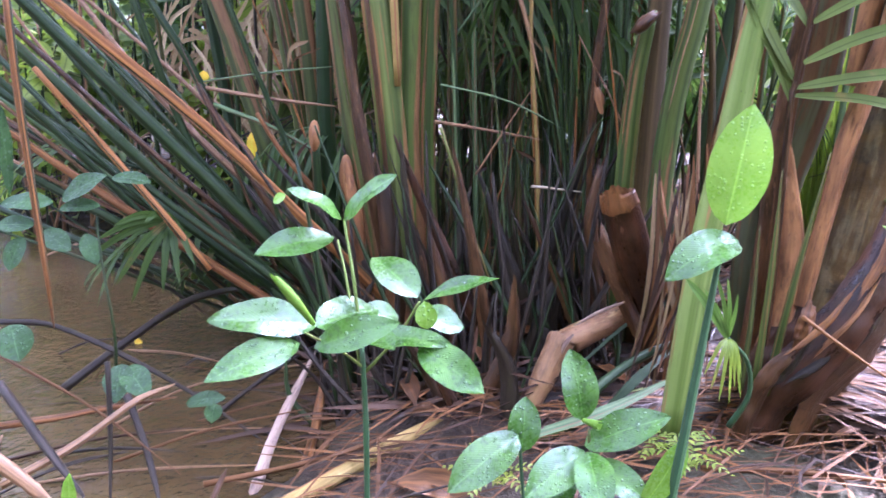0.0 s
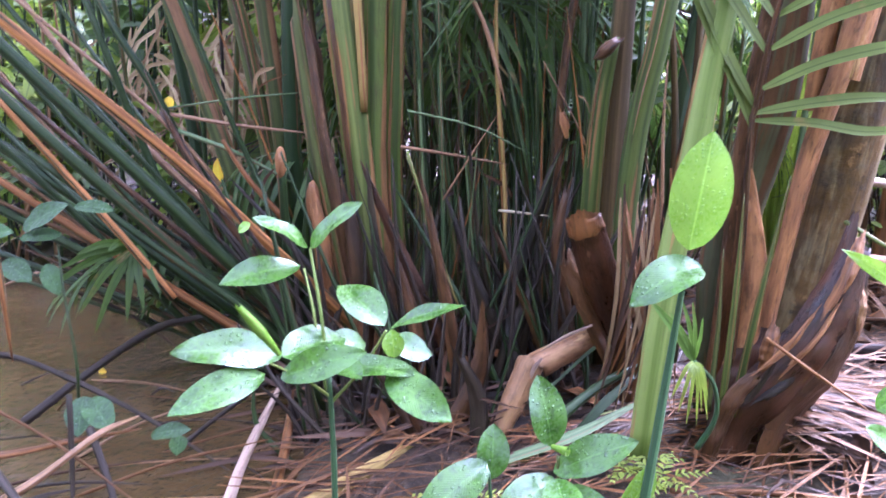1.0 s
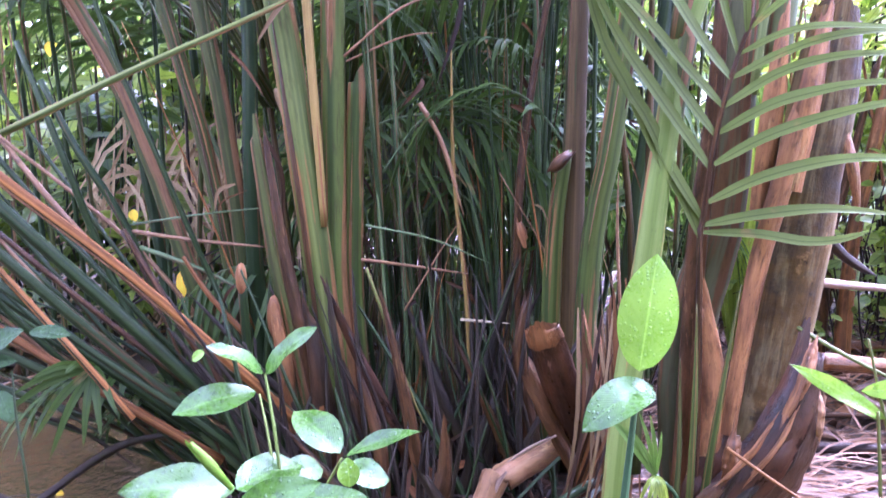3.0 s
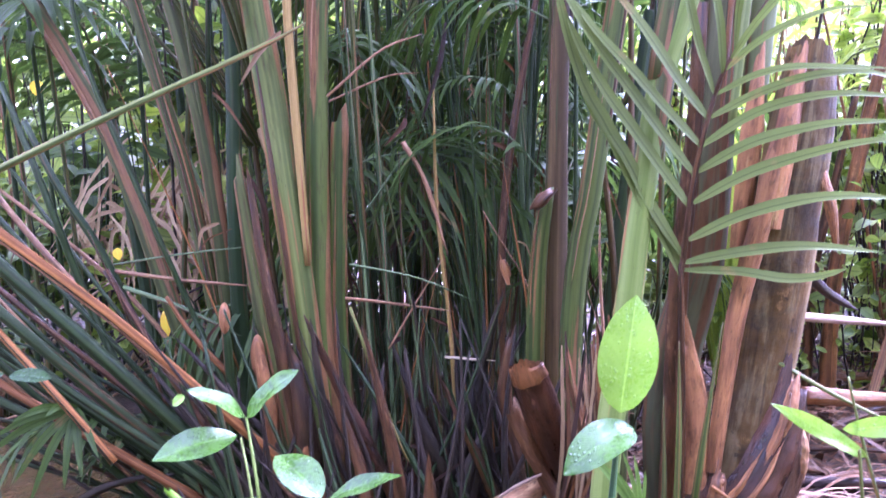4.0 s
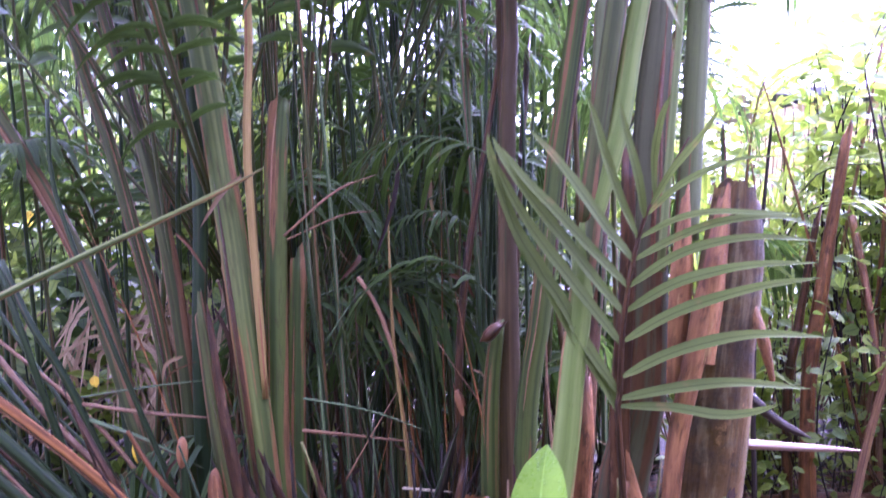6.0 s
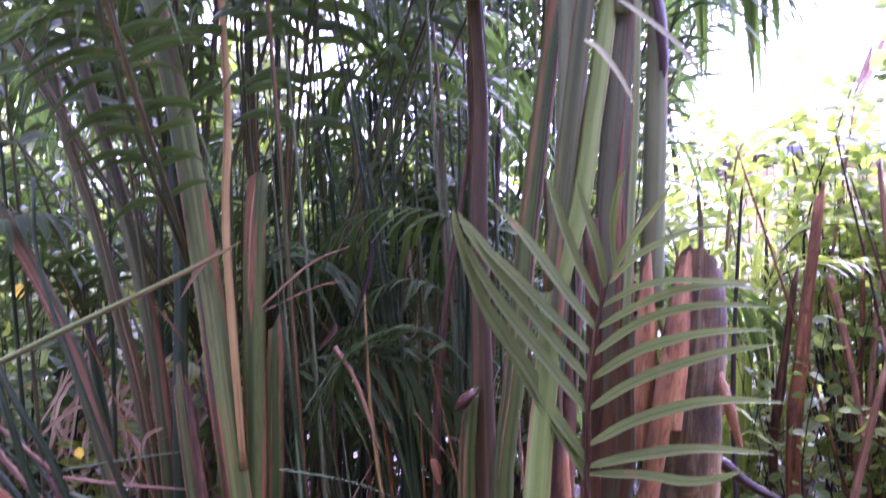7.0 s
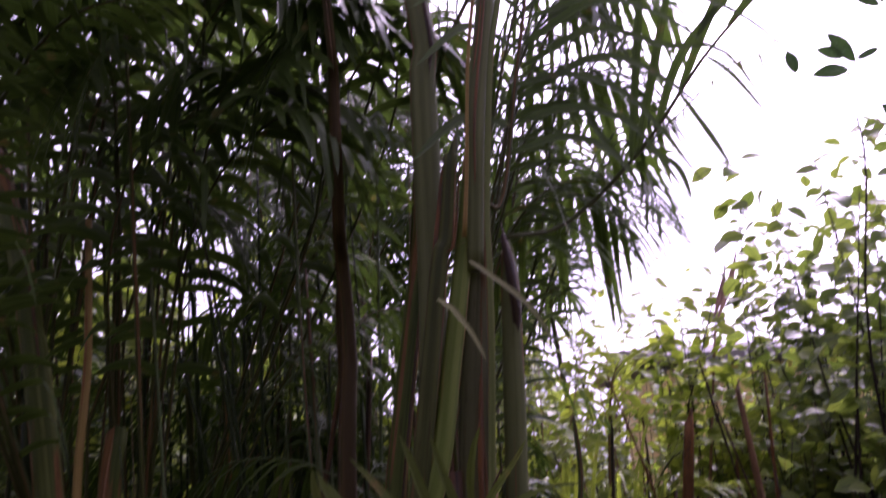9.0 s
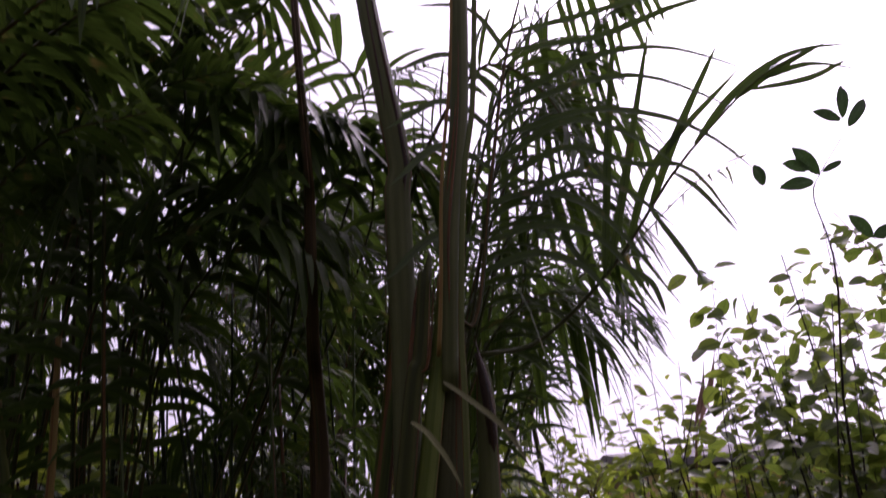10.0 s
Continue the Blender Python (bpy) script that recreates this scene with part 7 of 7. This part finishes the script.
for i in range(40):
    r = np.random.default_rng(3900 + i)
    x, y = r.uniform(-3.6, -0.5), r.uniform(4.0, 4.9)
    a = r.normal(0, 0.5)
    L = r.uniform(0.5, 1.4)
    z = r.uniform(0.2, 0.9)
    g = Geo()
    w = r.uniform(0.008, 0.02)
    sweep(g, [(x, y, 0.08), (x + math.cos(a) * L * 0.4, y, z * 0.7), (x + math.cos(a) * L, y + r.normal(0, 0.1), z)], [w, w, w * 0.6], ring(6, 1), n=6, seed=3950 + i)
    tagged(part("dead_cane", g, (TWIG, STRAW_PALE, BRANCH)[i % 3]), "dead stem leaning along the far shore", "twig", "dead stems on the far shore")

for i in range(46):
    r = np.random.default_rng(4700 + i)
    x, y = r.uniform(-2.6, -0.35), r.uniform(4.3, 5.2)
    h = r.uniform(1.0, 3.2)
    lean = r.normal(0, 0.12)
    w = r.uniform(0.008, 0.022)
    g = Geo()
    sweep(g, [(x, y, 0.05), (x + lean * h * 0.5 + r.normal(0, 0.05), y, 0.05 + h * 0.5), (x + lean * h, y, 0.05 + h)], [w, w * 0.8, w * 0.4], ring(6, 1), n=8, seed=4750 + i)
    tagged(part("dead_cane", g, (BRANCH, DARK, TWIG, DARK)[i % 4]), "thin dark stem standing before the far growth", "stem", "dark stems on the far shore")

# heap of dead fronds behind
heap = Geo()
for i in range(220):
    r = np.random.default_rng(2500 + i)
    s0 = np.array((-0.932, 4.700, 1.248)) + (r.normal(0, 0.3), r.normal(0, 0.15), r.normal(-0.1, 0.15))
    d = np.array((r.normal(0, 0.5), r.normal(-0.1, 0.3), -r.uniform(0.3, 1.0)))
    L = r.uniform(0.3, 0.7)
    ribbon(heap, [s0, s0 + unit(d) * L * 0.5 + (r.normal(0, 0.05), 0, 0.08), s0 + unit(d) * L], r.uniform(0.012, 0.028), (0, -1, 0.3), n=6)
for i in range(14):
    r = np.random.default_rng(2800 + i)
    s0 = np.array((-0.932, 4.700, 1.248))
    sweep(heap, [(s0[0] + r.normal(0, 0.25), s0[1] + 0.1, 0.15), s0 + (r.normal(0, 0.2), 0, r.normal(-0.1, 0.1))], [0.03, 0.02], ROUND, n=4)
tagged(part("dead_frond_heap", heap, STRAW_HEAP), "heap of bleached dead palm fronds behind the stalks", "litter", kind="stuff")

# young palm beside the big one
young = thing("young_palm", (2.0, 4.2, 0.12), "young palm with long light-green leaflets beside the trunk", "palm")
for i in range(6):
    r = np.random.default_rng(4600 + i)
    a = -0.9 + i * 0.8 + r.normal(0, 0.15)
    d = np.array((math.cos(a), math.sin(a) * 0.7, 0))
    foot = np.array((2.0, 4.2, 0.1)) + d * 0.04
    h = r.uniform(1.5, 2.5)
    frond(young, [foot, foot + d * 0.15 + (0, 0, h * 0.55), foot + d * 0.42 + (0, 0, h * 0.95), foot + d * 0.85 + (0, 0, h)], 0.022, 15, r.uniform(0.38, 0.52), 0.022, BUSH_PALE, PALEG, 4620 + i, first=0.5, droop=0.4, singles=True)

# strap-leaved plants beside the trunk
for i, at in enumerate(((1.75, 3.9, 0.2), (2.05, 4.0, 0.2))):
    straps = thing("strap_leaved_plant", at, "tuft of long upright light-green strap leaves", "plant", "strap-leaved plants")
    for k in range(22):
        r = np.random.default_rng(1600 + i * 20 + k)
        a = r.uniform(0, 6.28)
        d = np.array((math.cos(a), math.sin(a), 0)) * r.uniform(0.1, 0.5)
        h = r.uniform(0.7, 1.9)
        g = Geo()
        p0 = np.array(at) - (0, 0, 0.03)
        ribbon(g, [p0, p0 + d * 0.35 + (0, 0, h * 0.6), p0 + d * 0.8 + (0, 0, h), p0 + d * 1.2 + (0, 0, h * 0.95)], r.uniform(0.02, 0.045), (-d[0], -d[1] - 0.3, 0.5), n=12)
        part("leaf", g, BUSH_PALE, straps)

# spray of single leaves against the sky
spray = thing("sapling", (3.094, 3.200, 2.083), "slender branch with a few oval leaves against the sky", "plant")
spray.location.z = 0.1
bpy.context.view_layer.update()
g = Geo()
base = np.array((3.094, 3.200, 2.083))
sweep(g, [(base[0], base[1], 0.1), base, (3.249, 3.100, 3.114), (3.210, 3.050, 3.486), (3.266, 3.000, 3.616)], [0.02, 0.012, 0.008, 0.004], ring(6, 1), n=16)
part("stem", g, BRANCH, spray)
for a, b, w in (((3.240, 3.000, 3.585), (3.132, 3.000, 3.746), 34), ((3.199, 3.000, 3.554), (2.995, 3.000, 3.511), 30), ((3.188, 3.000, 3.617), (3.048, 3.000, 3.650), 28), ((3.261, 3.000, 3.601), (3.393, 3.000, 3.663), 16), ((3.474, 3.000, 3.910), (3.536, 3.000, 4.117), 26), ((3.466, 3.000, 3.903), (3.307, 3.000, 3.950), 28), ((3.491, 3.000, 3.859), (3.649, 3.000, 4.031), 26), ((3.424, 3.000, 3.244), (3.326, 3.000, 3.367), 30), ((3.424, 3.000, 3.244), (3.586, 3.000, 3.299), 30), ((2.914, 3.000, 3.528), (2.904, 3.000, 3.652), 26)):
    leafy(spray, a, b, w * 3.4 / 1474, LEAF_DULL, (-0.3, -0.9, -0.1), 8)
for a, b in (((3.252, 3.000, 3.601), (3.491, 3.000, 3.859)), ((3.231, 3.080, 3.195), (3.424, 3.000, 3.244)), ((3.229, 3.030, 3.538), (2.904, 3.000, 3.543))):
    g = Geo()
    sweep(g, [a, b], [0.005, 0.003], ring(5, 1), n=4)
    part("stem", g, BRANCH, spray)

# red bract, yellow and orange leaves
red = thing("red_bract", (2.916, 4.200, 2.559), "upright reddish dry bract among the shrubs", "flower")
g = Geo()
sweep(g, [(2.636, 4.200, 1.370), (2.916, 4.200, 2.559)], [0.02, 0.014], ROUND, n=6, seed=5)
part("stem", g, TWIG, red)
for a, b, w in (((2.916, 4.200, 2.559), (3.185, 4.200, 3.139), 0.03), ((2.909, 4.200, 2.592), (3.069, 4.200, 2.987), 0.03)):
    leafy(red, a, b, w, RED, (0.2, -0.95, 0.1), 6)
for a, b, w, m in (((-1.499, 4.200, 1.833), (-1.510, 4.200, 1.753), 0.06, YELLOW), ((-0.781, 3.400, 0.857), (-0.777, 3.400, 0.740), 0.04, YELLOW), ((-1.012, 3.600, 1.088), (-1.007, 3.600, 1.034), 0.04, YELLOW), ((-1.199, 3.004, 0.105), (-1.166, 2.999, 0.105), 0.03, YELLOW)):
    g = Geo()
    blade(g, a, b, w, (0, -0.9, 0.4), rows=7, cols=5)
    tagged(part("yellow_leaf", g, m), "single yellowed leaf in the green", "leaf", "yellowed leaves")

# ---- house, boundary wall, woods ----
def box(geo, lo, hi):
    x0, y0, z0 = lo
    x1, y1, z1 = hi
    v = [(x0, y0, z0), (x1, y0, z0), (x1, y1, z0), (x0, y1, z0), (x0, y0, z1), (x1, y0, z1), (x1, y1, z1), (x0, y1, z1)]
    k = geo.count
    geo.v.append(np.array(v, float))
    geo.u.append(np.array([(p[0] + p[1], p[2]) for p in v], float))
    geo.f.extend(tuple(k + i for i in q) for q in ((0, 3, 2, 1), (4, 5, 6, 7), (0, 1, 5, 4), (1, 2, 6, 5), (2, 3, 7, 6), (3, 0, 4, 7)))
    geo.count += 8


house = thing("house", (7.5, 9.5, 0.2), "low ochre house with a grey roof behind the bushes", "house")
for lo, hi in (((4.5, 8.3, 0.15), (10.5, 8.5, 2.82)), ((4.5, 8.5, 0.15), (4.7, 9.8, 2.82)), ((10.3, 8.5, 0.15), (10.5, 9.8, 2.82)), ((4.7, 9.6, 0.15), (10.3, 9.8, 2.82))):
    g = Geo()
    box(g, lo, hi)
    ob = part("wall", g, WALL, house)
    for f in ob.data.polygons:
        f.use_smooth = False
for y0, y1, z0, z1 in ((8.0, 9.1, 2.86, 3.1), (10.2, 9.1, 2.86, 3.1)):
    g = Geo()
    sl = np.array(((4.3, y0, z0), (10.9, y0, z0), (10.9, y1, z1), (4.3, y1, z1)))
    g.v.append(np.vstack((sl, sl + (0, 0, 0.08))))
    g.u.append(np.zeros((8, 2)))
    g.f.extend(((3, 2, 1, 0), (4, 5, 6, 7), (0, 1, 5, 4), (1, 2, 6, 5), (2, 3, 7, 6), (3, 0, 4, 7)))
    g.count = 8
    ob = part("roof", g, ROOF, house)
    for f in ob.data.polygons:
        f.use_smooth = False
bwall = Geo()
box(bwall, (-2.6, 8.6, 0.1), (-1.2, 8.75, 2.05))
tagged(part("boundary_wall", bwall, CONCRETE), "pale concrete boundary wall behind the undergrowth", "wall", kind="structure")

g = Geo()
r = np.random.default_rng(2000)
for i in range(32000):
    a = r.uniform(0, 6.283)
    front = math.cos(a - 0.55)
    # leaves behind the camera are unseen, added near and tall to block skylight
    d = r.uniform(11, 17) if math.sin(a) > -0.2 else r.uniform(5, 10)
    # lower towards the open sky on the right
    top = 2.6 if -0.25 < ((a + math.pi) % 6.283) - math.pi < 1.0 else (4.6 if math.sin(a) > -0.2 else 6.0)
    x, y = math.cos(a) * d, math.sin(a) * d + 1.0
    lump = 0.55 + 0.45 * math.sin(a * 9) * math.sin(a * 23 + 1) if math.sin(a) > -0.2 else 0.85 + 0.15 * math.sin(a * 9)
    if 1.5 < a < 3.2:
        top, lump = 5.2, max(0.8, lump)
    z = 0.2 + (r.random() ** 0.8) * top * max(0.35, lump)
    b = r.uniform(0, 6.28)
    L = r.uniform(0.25, 0.6)
    p = np.array((x, y, z))
    blade(g, p, p + np.array((math.cos(b), math.sin(b), r.normal(-0.3, 0.4))) * L, L * 0.5, (r.normal(0, 0.5), r.normal(-0.3, 0.5), 1), rows=3, cols=3, wave=0, rng=r)
for i in range(7000):
    a, d = r.uniform(-0.2, 1.15), r.uniform(5.5, 10.5)
    p = np.array((math.cos(a) * d, math.sin(a) * d + 1.0, 0.1 + 1.5 * r.random() ** 1.3))
    b, L = r.uniform(0, 6.28), r.uniform(0.15, 0.4)
    if 4.2 < p[0] < 11 and 7.8 < p[1] < 10.4:
        continue
    blade(g, p, p + np.array((math.cos(b), math.sin(b), r.normal(-0.3, 0.4))) * L, L * 0.4, (r.normal(0, 0.5), r.normal(-0.3, 0.5), 1), rows=3, cols=3, wave=0, rng=r)
tagged(part("woods", g, BUSH), "dense green woods around the swamp, with an unseen part behind that blocks skylight", "trees", kind="stuff")
